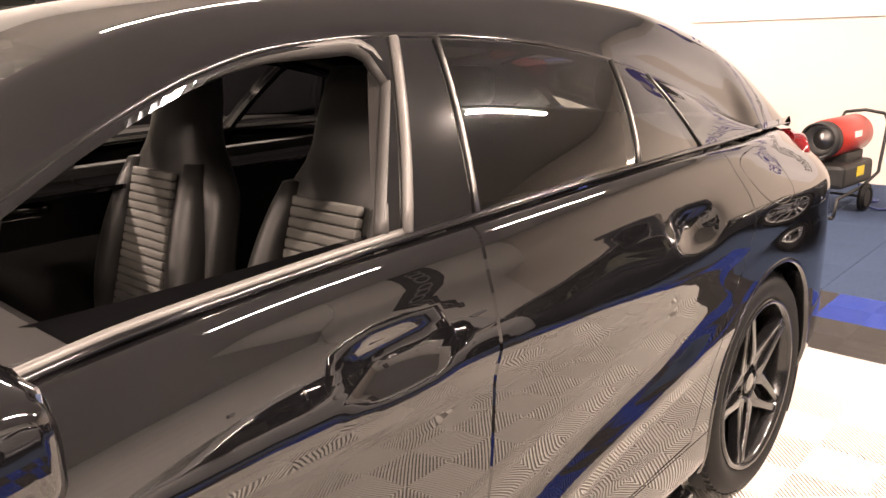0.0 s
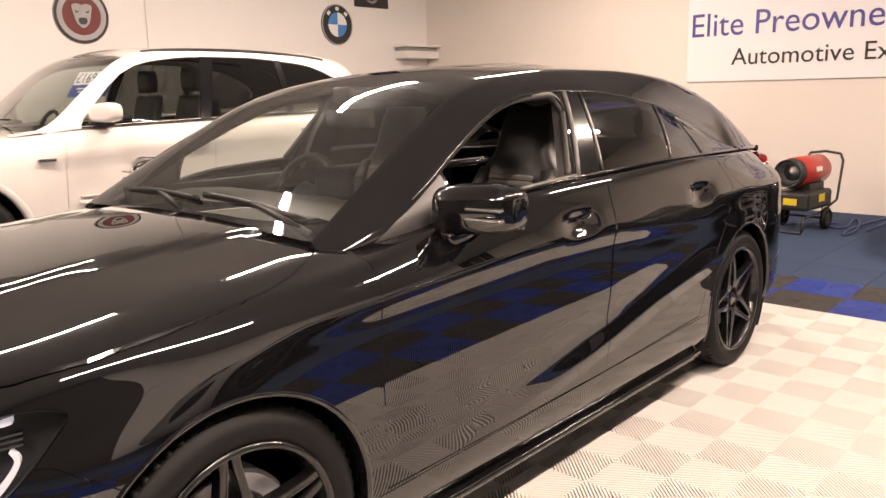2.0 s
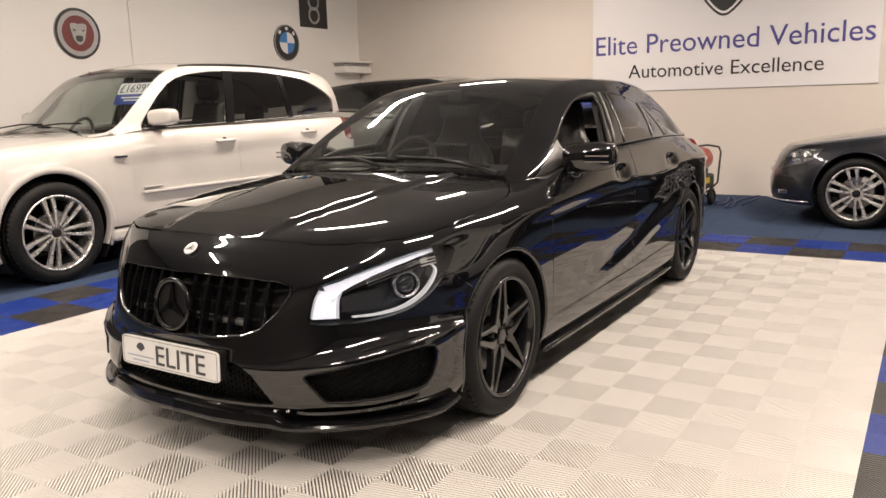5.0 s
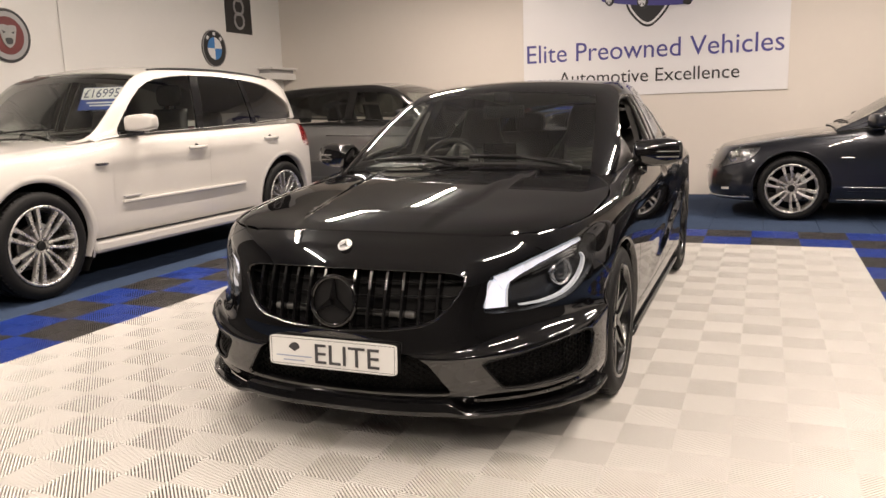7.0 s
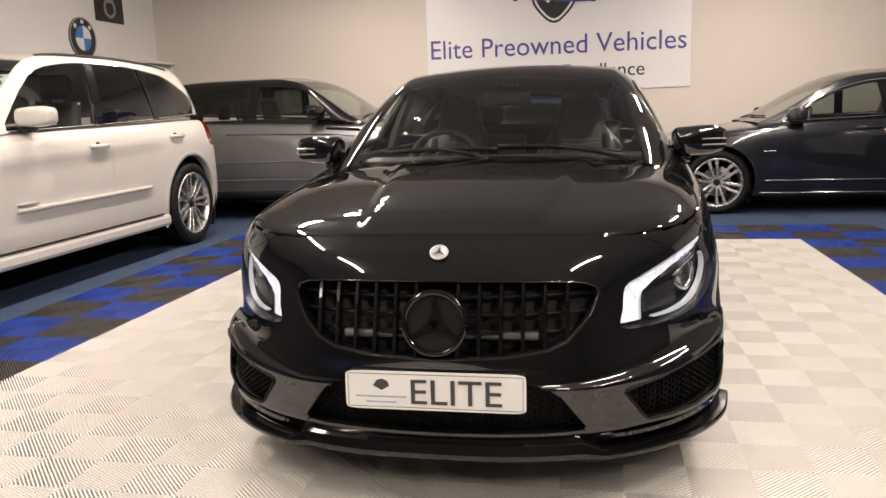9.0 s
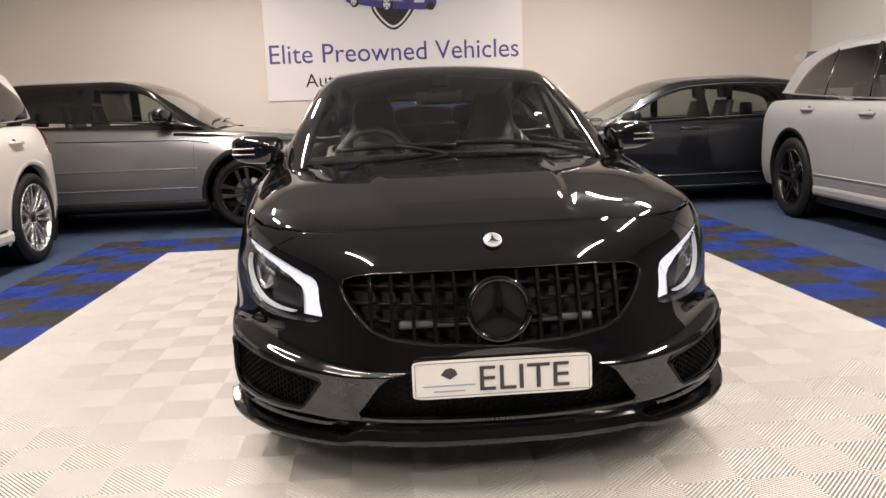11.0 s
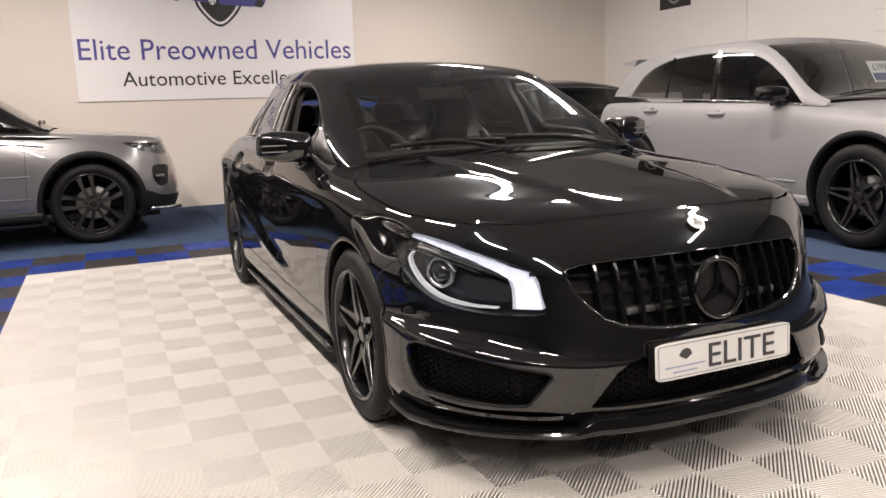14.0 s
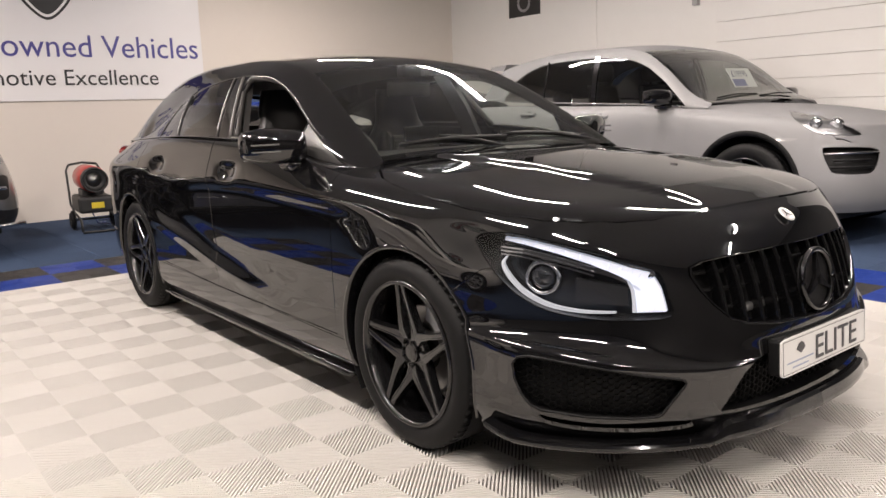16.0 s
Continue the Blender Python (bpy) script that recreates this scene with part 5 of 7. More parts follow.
for sx in (-1, 1):
    part("plate_line", box(sx * .2515 - .0007, sx * .2515 + .0007, -.0028, -.0022, -.0475, .0475), M_INK, pl)
part("plate_crest", prism([(-.178, .014), (-.166, .030), (-.150, .034), (-.136, .028), (-.130, .014), (-.152, .000)], -.0032, -.0021), M_INK, pl)
for k, (w, z) in enumerate(((.15, -.018), (.09, -.034))):
    part("plate_bar", box(-.155 - w / 2, -.155 + w / 2, -.003, -.0021, z - .0022, z + .0022), M_BLUE_INK, pl)


def wiper(p0, p1, arm0):
    w = empty("wiper")
    w.parent = estate
    a, b = Vector(p0), Vector(p1)
    part("wiper_blade", tube([a.lerp(b, t) + Vector((0, 0, 0.010 * math.sin(math.pi * t))) for t in np.linspace(0, 1, 9)], 0.008, 6, flat=1.4), M_BLACKPLASTIC, w, smooth=True)
    part("wiper_arm", tube([arm0, Vector(arm0).lerp(a.lerp(b, .5), .5) + Vector((0, -.004, .012)), a.lerp(b, .5) + Vector((0, 0, .012))], [.013, .010, .006], 8), M_BLACKPLASTIC, w, smooth=True)


wiper((.55, .445, .968), (.02, .462, 1.002), (.60, .42, .94))
wiper((.02, .438, .990), (-.52, .462, .982), (-.02, .41, .95))
cw = bmesh.new()
for k, y0 in enumerate((.36, .42, .52)):
    for x in np.linspace(-.64, .64, 13):
        cw.verts.new((x, y0, float(HZ(y0)) - .030 * (x / .7) ** 2 - (.014 if k else .03)))
cw.verts.ensure_lookup_table()
for k in range(2):
    for i in range(12):
        cw.faces.new([cw.verts[k * 13 + i], cw.verts[k * 13 + i + 1], cw.verts[k * 13 + 14 + i], cw.verts[k * 13 + 13 + i]])
part("cowl_panel", cw, M_BLACKPLASTIC, estate)

# tail lamps
for sx in (1, -1):
    tl = loft([[(sx * (xx + p[0]), yy, zz + p[1]) for p in [(q[0], q[1]) for q in rounded(0, 0, .03, hz, 0, 12)]] for xx, yy, zz, hz in ((.745, 3.24, .90, .03), (.695, 3.36, .90, .05), (.628, 3.47, .89, .06), (.51, 3.55, .88, .05))])
    part("tail_lamp", tl, M_RED_LENS, estate, "red tail lamp", True)

# wheels
for sx in (1, -1):
    for ay in (FAX, RAX):
        m = pose(sx * .872, ay, WR, 0, 0, 0 if sx > 0 else 180)
        make_wheel(WR, .225, .250, "twin5", M_BLACKALLOY, M_BLACKGLOSS, estate, m, 0.31 if ay else 0.1)

# cabin
part("cabin_floor", box(-.70, .70, .3, 3.3, .22, .30), M_DARK, estate)
part("dashboard", loft([[(x, y, z) for y, z in ((.50, .86), (.62, .935), (.80, .945), (.98, .93), (1.05, .87), (1.03, .72), (.95, .55), (.6, .5))] for x in np.linspace(-.66, .66, 9)]), M_LEATHER, estate, smooth=False)
part("centre_screen", box(-.10, .10, 1.0, 1.02, .93, 1.04, .006), M_BLACKGLOSS, estate)
part("firewall", box(-.68, .68, .45, .52, .3, .90), M_DARK, estate)
steering_wheel(estate, pose(-.36, 1.13, .885, -24, 0, 0))
for sx in (1, -1):
    car_seat(estate, pose(sx * .36, 1.385, .42), M_SEATLEATHER, M_CLOTH)
    part("door_card", box(min(sx * .70, sx * .74), max(sx * .70, sx * .74), .55, 2.45, .30, .965, .02), M_DARK, estate)
    post = [[(sx * (xa + dx), ya + dy, za) for dx, dy in ((-.03, 0), (.0, 0), (.0, .13), (-.03, .13))] for xa, ya, za in ((.765, 1.40, .90), (.70, 1.46, 1.12), (.625, 1.535, 1.31))]
    part("centre_pillar", loft(post), M_SEAL_DARK, estate)
part("rear_bench", loft([rounded(0, 2.45, .62, .26, .42), rounded(0, 2.45, .64, .27, .55), rounded(0, 2.46, .6, .24, .6)]), M_LEATHER, estate, smooth=True)
part("rear_backrest", loft([[(p[0], 2.68 + .14 * t + p[1], .55 + .5 * t) for p in rounded(0, 0, .62, .07, 0)] for t in (0, .3, .8, 1)]), M_LEATHER, estate, smooth=True)
for x in (-.34, .34):
    part("rear_headrest", loft([[(x + p[0], 2.86 + p[1], z) for p in rounded(0, 0, hx, .045, 0)] for hx, z in ((.09, 1.05), (.12, 1.08), (.12, 1.16), (.09, 1.19))]), M_LEATHER, estate, smooth=True)
part("headlining", loft([[(x, y, float(mid(y)) - .045 - .05 * (x / .55) ** 2 + dz) for x, dz in ((-.54, 0), (-.3, 0), (0, 0), (.3, 0), (.54, 0), (.54, .012), (0, .02), (-.54, .012))] for y in np.linspace(1.2, 3.02, 12)]), mat("headlining_grey", (0.10, 0.10, 0.10), 0.9), estate, smooth=True)
part("inner_mirror", loft([[(x, 1.10 + p[1], 1.215 + p[0]) for p in rounded(0, 0, .035, .015, 0, 14)] for x in np.linspace(-.12, .12, 5)]), M_BLACKPLASTIC, estate, smooth=True)
part("sensor_box", box(-.05, .05, 1.06, 1.13, 1.27, 1.33, .01), M_BLACKPLASTIC, estate)
part("centre_console", box(-.12, .12, 1.0, 2.0, .3, .58, .03), M_LEATHER, estate)

# ---- the other cars ----
def generic_car(name, label, paint, W, fo, WB, tail, levels, hz, cowl, belt, top, rail, mid, windows, lamps, R_WHEEL, rim, spokes, alloy,
                doors, hood_front, pose_m, arch=(0.02, 0.0), arch_mat=None, glass_front=None, glass_rear=None, roof_y=None, handle=(), mirror=None,
                seats=True, tail_lamp=None, detail=None, sides=(1, -1), wheel_in=0.012, roof_mat=None, frames_mat=None, crown_amp=0.05, arch_r=0.045, dent=None):
    """A car from its control curves: panels, glass, lamps, wheels and a plain cabin. Local frame: nose to -y, front axle at y = 0."""
    car = tagged(empty(name, pose_m), label, "car")
    st = [(0, -fo), (.30 * W, -fo + .015), (.56 * W, -fo + .065), (.77 * W, -fo + .165), (.91 * W, -fo + .32), (.975 * W, -fo + .50), (W, .12), (W, .5), (W, 1.0), (W, WB * .6),
          (W, WB - .4), (W, WB + .1), (.975 * W, tail - .36), (.89 * W, tail - .14), (.66 * W, tail - .045), (.36 * W, tail - .01), (0, tail)]
    n = len(st)
    keys = (0, 4, 6, 9, 11, 16)
    lines = []
    for lv in levels:
        f = curve(*[(k, *v) for k, v in zip(keys, lv)])
        lines.append([tuple(f(i)) for i in range(n)])
    HZc = curve(*hz)
    so = np.array(st)
    tn = np.gradient(np.concatenate([[so[1] * (-1, 1)], so, [so[-2] * (-1, 1)]]), axis=0)[1:-1]
    spine = curve((0, -fo + .35), (3, -fo + .5), (5, -.15), (6, .15), (7, .5), (8, 1.0), (11, WB), (16, tail - .3))
    tops = [[], [], []]
    for i in range(n):
        nv = np.array([tn[i, 1], -tn[i, 0]])
        nv /= np.linalg.norm(nv)
        d, z = lines[-1][i]
        ex, ey = st[i][0] - nv[0] * d, st[i][1] - nv[1] * d
        sy = float(spine(i))
        hood = i <= 7
        if hood:
            lines[-1][i] = (d, float(HZc(ey)) - crown_amp * (ex / W) ** 2 - .012)
        for k, t in enumerate((.16, .55, 1.0)):
            x, y = ex * (1 - t), ey + (sy - ey) * t
            tops[k].append((x, y, float(HZc(y)) - crown_amp * (x / W) ** 2 if hood else z))
    P = shell_grid(st, lines, tops, 8, 5, dent, 8)
    bm = grid_bm(P)
    fl = P.reshape(-1, 3)

    def side_x(y, z):
        d = (fl[:, 1] - y) ** 2 + (fl[:, 2] - z) ** 2 + 10 * (fl[:, 0] < W * .6)
        return float(fl[np.argsort(d)[:4], 0].mean())

    bmesh.ops.delete(bm, geom=[f for f in bm.faces if (c := f.calc_center_median()).y > cowl + .12 and c.y < tail - .25 and abs(c.x) < float(belt(c.y)[0]) - .07 and c.z > float(belt(1.2)[1]) - .12], context="FACES")
    for sx in (1, -1):
        ok = lambda c, s=sx: c.x * s > W * .5  # noqa: E731
        for ay in (0, WB):
            r = R_WHEEL + arch_r
            bmesh.ops.delete(bm, geom=slice_out(bm, ring_poly(ay, R_WHEEL + .01, r, 28), "side", ok), context="FACES")
            arch_lip(ay, R_WHEEL + .01, r, side_x, sx, car, arch_mat or paint, max(arch[0], .012), .06)
            wheel_well(ay, R_WHEEL + .01, r + .012, sx * W * .5, sx * (W - .03), car)
            make_wheel(R_WHEEL, .26, rim, spokes, alloy, M_BLACKPLASTIC, car, pose(sx * (W - wheel_in), ay, R_WHEEL, 0, 0, 0 if sx > 0 else 180), .2, True)
    # lamps
    for poly, deg, kind in lamps:
        for sx in (1, -1):
            a = view45(deg)
            view = (Vector((sx * a[0].x, a[0].y, 0)), a[1])
            sp = smooth_poly(poly, 3)
            cov = gap(bm, sp, view, .003, lambda c, s=sx: c.x * s > W * .15 and c.y < .25)
            if not cov.faces:
                cov.free()
                continue
            f = bvh_map(cov, view)
            g = lambda u, v, d=0.0, f=f, s=sx: f(u, v, d, s)  # noqa: E731
            us, vs = [p[0] for p in sp], [p[1] for p in sp]
            u0, u1, v0, v1 = min(us), max(us), min(vs), max(vs)
            if kind == "lamp":
                lamp = empty("head_lamp")
                lamp.parent = car
                part("lamp_housing", pocket(cov, view, .06), M_REFLECTOR_SOFT, lamp)
                for t in (.35, .66):
                    c0 = g(u0 + (u1 - u0) * t, v0 + (v1 - v0) * (.42 + .15 * t), .04)
                    c1 = g(u0 + (u1 - u0) * t, v0 + (v1 - v0) * (.42 + .15 * t), .0)
                    if c0 is None:
                        continue
                    nn = (c1 - c0).normalized().to_track_quat("X", "Z").to_matrix().to_4x4()
                    rr = (v1 - v0) * .24
                    pj = lathe([(.02, 0), (.015, rr * .55), (0, rr * .8), (.01, rr), (-.02, rr * 1.1)], 20)
                    pj.transform(Matrix.Translation(c0) @ nn)
                    part("lamp_lens", pj, M_REFLECTOR, lamp, smooth=True)
                part("lamp_brow", strip_on(g, [(u0 + (u1 - u0) * t, v0 + (v1 - v0) * (.70 + .14 * t)) for t in np.linspace(.08, .85, 8)], .012, .02, .015), M_LAMP_IN, lamp)
                pane("lamp_cover", cov, G_LAMP, lamp, "clear lamp cover")
            elif kind == "grille":
                gr = empty("air_intake")
                gr.parent = car
                part("intake_tray", pocket(cov, view, .06), M_BLACKPLASTIC, gr)
                for v in np.linspace(v0, v1, 5)[1:-1]:
                    us2 = [u for u in np.linspace(u0, u1, 40) if inside(sp, u, v)]
                    if len(us2) > 3:
                        part("intake_slat", tube([p for u in np.linspace(us2[0], us2[-1], 8) if (p := g(u, v, .012))], .010, 6), M_BLACKPLASTIC if v < v1 - .06 else M_SILVER_TRIM, gr, smooth=True)
                cov.free()
            elif kind == "light":
                panel("side_light", cov, M_IND_CLEAR, car, "clear side light")
            elif kind == "black":
                panel("trim_patch", cov, M_BLACKPLASTIC, car)
    # bonnet
    hw = float(lines[-1][6][0])
    half = [(0, hood_front), (.35 * W, hood_front + .012), (.6 * W, hood_front + .07), (.74 * W, hood_front + .19), (W - hw - .005, -.05), (W - hw, cowl - .05), (.6 * W, cowl + .08), (0, cowl + .14)]
    panel("bonnet", gap(bm, half + mirrored(half[1:-1])[::-1], "top", .005, lambda c: c.z > float(HZc(-fo + .3)) - .16), paint, car)
    for sx in (1, -1):
        ok = lambda c, s=sx: c.x * s > W * .55  # noqa: E731
        for k, dp in enumerate(doors):
            door = panel("front_door" if k == 0 else "rear_door", gap(bm, dp, "side", .005, ok), paint, car)
            if k < len(handle):
                hy, hzz = handle[k]
                hx = side_x(hy, hzz)
                pts = [(sx * (hx + dx), hy + dy, hzz) for dy, dx in ((-.11, -.005), (-.095, .022), (0, .03), (.095, .022), (.11, -.005))]
                part("door_handle", tube(pts, .014, 8, flat=1.2), paint, door, smooth=True)
                # flat dark disc painted for the shade in the hollow behind the grip
                part("handle_cup", lathe([(.0015, 0), (.001, .03), (-.004, .034)], 20), M_BLACKPLASTIC, door).matrix_basis = pose(sx * hx, hy - .01, hzz, 0, 0, 0 if sx > 0 else 180)
    if tail_lamp:
        for sx in (1, -1):
            tlp = gap(bm, smooth_poly(tail_lamp, 3), "side", .003, lambda c, s=sx: c.x * s > W * .5)
            panel("tail_lamp", tlp, M_RED_LENS, car, "red tail lamp")
    panel("body", lift(bm, list(bm.faces)), paint, car)
    bm.free()
    # glasshouse
    y0, y1 = cowl - .05, tail - .06
    ys = np.linspace(y0, y1, 84)
    Gd = cabin_grid(ys, belt, top, rail, mid, side_n=7, rail_n=5, roof_n=9)
    for _ in range(4):
        Gd[1:-1, 12:] = .25 * Gd[:-2, 12:] + .5 * Gd[1:-1, 12:] + .25 * Gd[2:, 12:]
    cab = grid_bm(Gd)
    for sx in (1, -1):
        ok = lambda c, s=sx: c.x * s > W * .5  # noqa: E731
        for k, (a, b, c, d, inset) in enumerate(windows):
            m = 10
            lo = [(y, float(belt(y)[1]) + .012) for y in np.linspace(a, c, m)]
            hi = [(y, float(top(y)[1]) - inset) for y in np.linspace(d, b, m)]
            pane("side_window", gap(cab, lo + hi, "side", 0, ok), (glass_front or G_CLEAR) if k == 0 else (glass_rear or G_TINT), car)
        # the dark covers of the pillars between them
        for p, q in zip(windows, windows[1:]):
            rings = []
            for t in np.linspace(0.02, 0.97, 9):
                ya, yb = p[2] + (p[3] - p[2]) * t - .006, q[0] + (q[1] - q[0]) * t + .006
                ring = []
                for y, dx in ((ya, .006), (yb, .006), (yb, -.01), (ya, -.01)):
                    b0, w0 = belt(y), top(y)
                    ring.append((sx * (float(b0[0] + (w0[0] - b0[0]) * t) + .048 * t * (1 - t) + dx), y, float(b0[1] + (w0[1] - b0[1]) * t)))
                rings.append(ring)
            part("pillar_cover", loft(rings), M_BLACKGLOSS, car)
    hdr = roof_y
    pane("windscreen", lift(cab, [f for f in cab.faces if (c := f.calc_center_median()).y < hdr and abs(c.x) < float(rail(c.y)[0]) - .012]), G_CLEAR, car, "clear windscreen")
    panel("roof", lift(cab, [f for f in cab.faces if (c := f.calc_center_median()).y >= hdr and abs(c.x) < float(rail(c.y)[0]) + .004]), roof_mat or paint, car)
    panel("window_frames", cab, frames_mat or paint, car, "", .02)
    wy0, wy1 = windows[0][0], windows[-1][2]
    for sx in (1, -1):
        part("belt_trim", tube([(sx * (float(belt(y)[0]) + .008), y, float(belt(y)[1]) + .004) for y in np.linspace(wy0, wy1 - .03, 24)], .006, 6), M_BLACKGLOSS, car, smooth=True)
        if mirror:
            my, mz, mm = mirror
            wing_mirror(car, pose(sx * (W - .09), my, mz), mm, sx, 1.12, False)
    # cabin
    floor_z = float(belt(1.5)[1])
    part("underbody", box(-W * .82, W * .82, -fo + .25, tail - .25, .2, .28, .02), M_BLACKPLASTIC, car)
    part("cabin_floor", box(-W * .75, W * .75, cowl - .2, tail - .4, .34, .42), M_DARK, car)
    part("dashboard", loft([[(x, y, z) for y, z in ((cowl, floor_z - .16), (cowl + .2, floor_z - .04), (cowl + .5, floor_z - .05), (cowl + .56, floor_z - .2), (cowl + .4, floor_z - .5), (cowl, floor_z - .55))] for x in np.linspace(-W * .72, W * .72, 7)]), M_DARK, car)
    for sx in (1, -1):
        part("door_card", box(min(sx * W * .74, sx * W * .79), max(sx * W * .74, sx * W * .79), cowl + .2, tail - .6, .4, floor_z - .03), M_DARK, car)
        if seats:
            car_seat(car, pose(sx * .38, cowl + 1.22, floor_z - .62), M_LEATHER, M_LEATHER, False)
    if seats:
        steering_wheel(car, pose(-.38, cowl + .66, floor_z - .08, -22, 0, 0))
        part("rear_backrest", loft([[(p[0], cowl + 2.05 + .12 * t + p[1], floor_z - .55 + .52 * t) for p in rounded(0, 0, .62, .07, 0)] for t in (0, .3, .8, 1)]), M_LEATHER, car, smooth=True)
        for x in (-.36, .36):
            part("rear_headrest", loft([[(x + p[0], cowl + 2.2 + p[1], floor_z + z) for p in rounded(0, 0, hx, .045, 0)] for hx, z in ((.09, -.02), (.12, .02), (.12, .12), (.09, .16))]), M_LEATHER, car, smooth=True)
    for s0, s1 in ((-.62, .02), (.02, .6)):
        part("wiper", tube([(s0 * W, cowl + .02, float(mid(cowl + .05)) - .006 - .03 * s0 ** 2), ((s0 + s1) / 2 * W, cowl + .05, float(mid(cowl + .07)) + .002), (s1 * W, cowl + .06, float(mid(cowl + .08)) - .004)], .007, 6), M_BLACKPLASTIC, car, smooth=True)
    if detail:
        detail(car, side_x)
    return car


M_REFLECTOR_SOFT = mat("lamp_inside", (0.22, 0.22, 0.225), 0.3, 0.7)
M_IND_CLEAR = mat("clear_side_light", (0.6, 0.6, 0.6), 0.15, 0.5, coat=1.0)
M_WHITEPAINT = mat("white_paint", (0.54, 0.52, 0.49), 0.35, coat=1.0, coat_rough=0.03)
M_GREYPAINT = mat("grey_metallic", (0.21, 0.21, 0.213), 0.3, 0.65, coat=1.0, coat_rough=0.02, var=0.03, scale=4)
M_NAVYPAINT = mat("dark_blue_metallic", (0.012, 0.014, 0.020), 0.3, 0.5, coat=1.0, coat_rough=0.015)
M_SATINGREY = mat("pale_grey_paint", (0.225, 0.225, 0.23), 0.55, 0.0, spec=0.35, coat=0.08, coat_rough=0.25, var=0.03, scale=4)
G_SIDE = glass("side_glass", (0.56, 0.60, 0.57))
G_SIDE_DARK = glass("smoked_side_glass", (0.3, 0.31, 0.3))


def line(*k):
    f = curve(*k)
    return lambda y: f(y)


def suv_levels(zs, shoulder, belt_z, belt_in, nose, front):
    """Seven levels of (inset, z) at nose, corner, front wheel, middle, rear wheel and tail. front: the height of the bonnet's front edge."""
    a, b, c = zs
    h = [a + (front - a) * t for t in (0, .15, .35, .55, .75, .90, 1.0)]
    return [
        [(.05, h[0]), (.05, h[0]), (.05, b), (.06, b), (.05, b), (.07, c)],
        [(.01, h[1]), (.01, h[1]), (.02, b + .09), (.03, b + .09), (.02, b + .09), (.02, c + .1)],
        [(.0, h[2]), (.0, h[2]), (.004, b + .22), (.012, b + .22), (.004, b + .22), (.0, c + .22)],
        [(nose * .15, h[3]), (nose * .12, h[3]), (.0, shoulder * .64), (.006, shoulder * .62), (.0, shoulder * .64), (.01, .66)],
        [(nose * .45, h[4]), (nose * .35, h[4]), (.006, shoulder * .78), (.0, shoulder * .78), (.0, shoulder * .8), (.03, .82)],
        [(nose * .75, h[5]), (nose * .6, h[5]), (.03, shoulder - .06), (.010, shoulder), (.012, shoulder), (.06, shoulder)],
        [(nose * 1.2, h[6]), (nose * 1.1, h[6]), (.10, shoulder + .05), (belt_in, belt_z), (belt_in + .01, belt_z + .02), (.12, belt_z)],
    ]


# the white family car
def white_detail(car, side_x):
    for sx in (1, -1):
        rl = [(sx * (.665 + .012 * math.sin(math.pi * t)), 1.46 + 1.75 * t, 1.655 + .035 * math.sin(math.pi * t) ** .6 - .035 * t ** 2) for t in np.linspace(0, 1, 18)]
        part("roof_rail", tube(rl, .012, 8, flat=1.3), M_BLACKPLASTIC, car, smooth=True)
        part("side_strip", box(min(sx * .925, sx * .956), max(sx * .925, sx * .956), .77, 2.36, .592, .622, .01), M_WHITEPAINT, car)
        part("sill", box(min(sx * .88, sx * .955), max(sx * .88, sx * .955), .45, 2.62, .24, .345, .03), M_WHITEPAINT, car)
        part("door_gap", tube([(sx * .945, y, .352) for y in (.46, 1.4, 2.5)], .009, 6), M_BLACKPLASTIC, car, smooth=True)
        part("side_repeater", box(min(sx * .93, sx * .962), max(sx * .93, sx * .962), .52, .64, .905, .928, .006), M_SILVER_TRIM, car)
        part("side_badge", box(min(sx * .93, sx * .958), max(sx * .93, sx * .958), .78, .96, .640, .652, .003), M_STEEL_GREY, car)
    card = empty("price_card", pose(.47, 1.15, 1.43, -36, 0, 14))
    card.parent = car
    card.scale = (.84, .84, .84)
    part("card_board", box(-.26, .26, 0, .006, -.14, .14, .002, 1), mat("card_blue", (0.03, 0.06, 0.25), 0.4), card, "blue and white price card")
    part("card_panel", box(-.25, .25, -.003, 0, -.01, .13), M_PLATE, card)
    tx = text_mesh("£16995", .15, .002)
    tx.transform(Matrix.Translation((-.235, -.005, .01)) @ Matrix.Diagonal((.86, 1, 1, 1)))
    part("card_figures", tx, M_SIGN_BLUE_DARK, card, "dark figures reading £16995")
    for k, w in enumerate((.36, .28)):
        part("card_bar", box(-w / 2, w / 2, -.002, 0, -.06 - k * .035, -.045 - k * .035), M_PLATE, card)


def white_crease(p):
    """The door's crease: the side below it leans inwards."""
    x, y, z = p[..., 0], p[..., 1], p[..., 2]
    zc = np.interp(y, [.4, 1.7, 2.9], [.935, .975, 1.01])
    q = p.copy()
    q[..., 0] = x - .020 * np.clip((zc - z) / .09, 0, 1) * np.clip((y - .45) / .25, 0, 1) * np.clip((2.75 - y) / .3, 0, 1) * (x > .7)
    return q


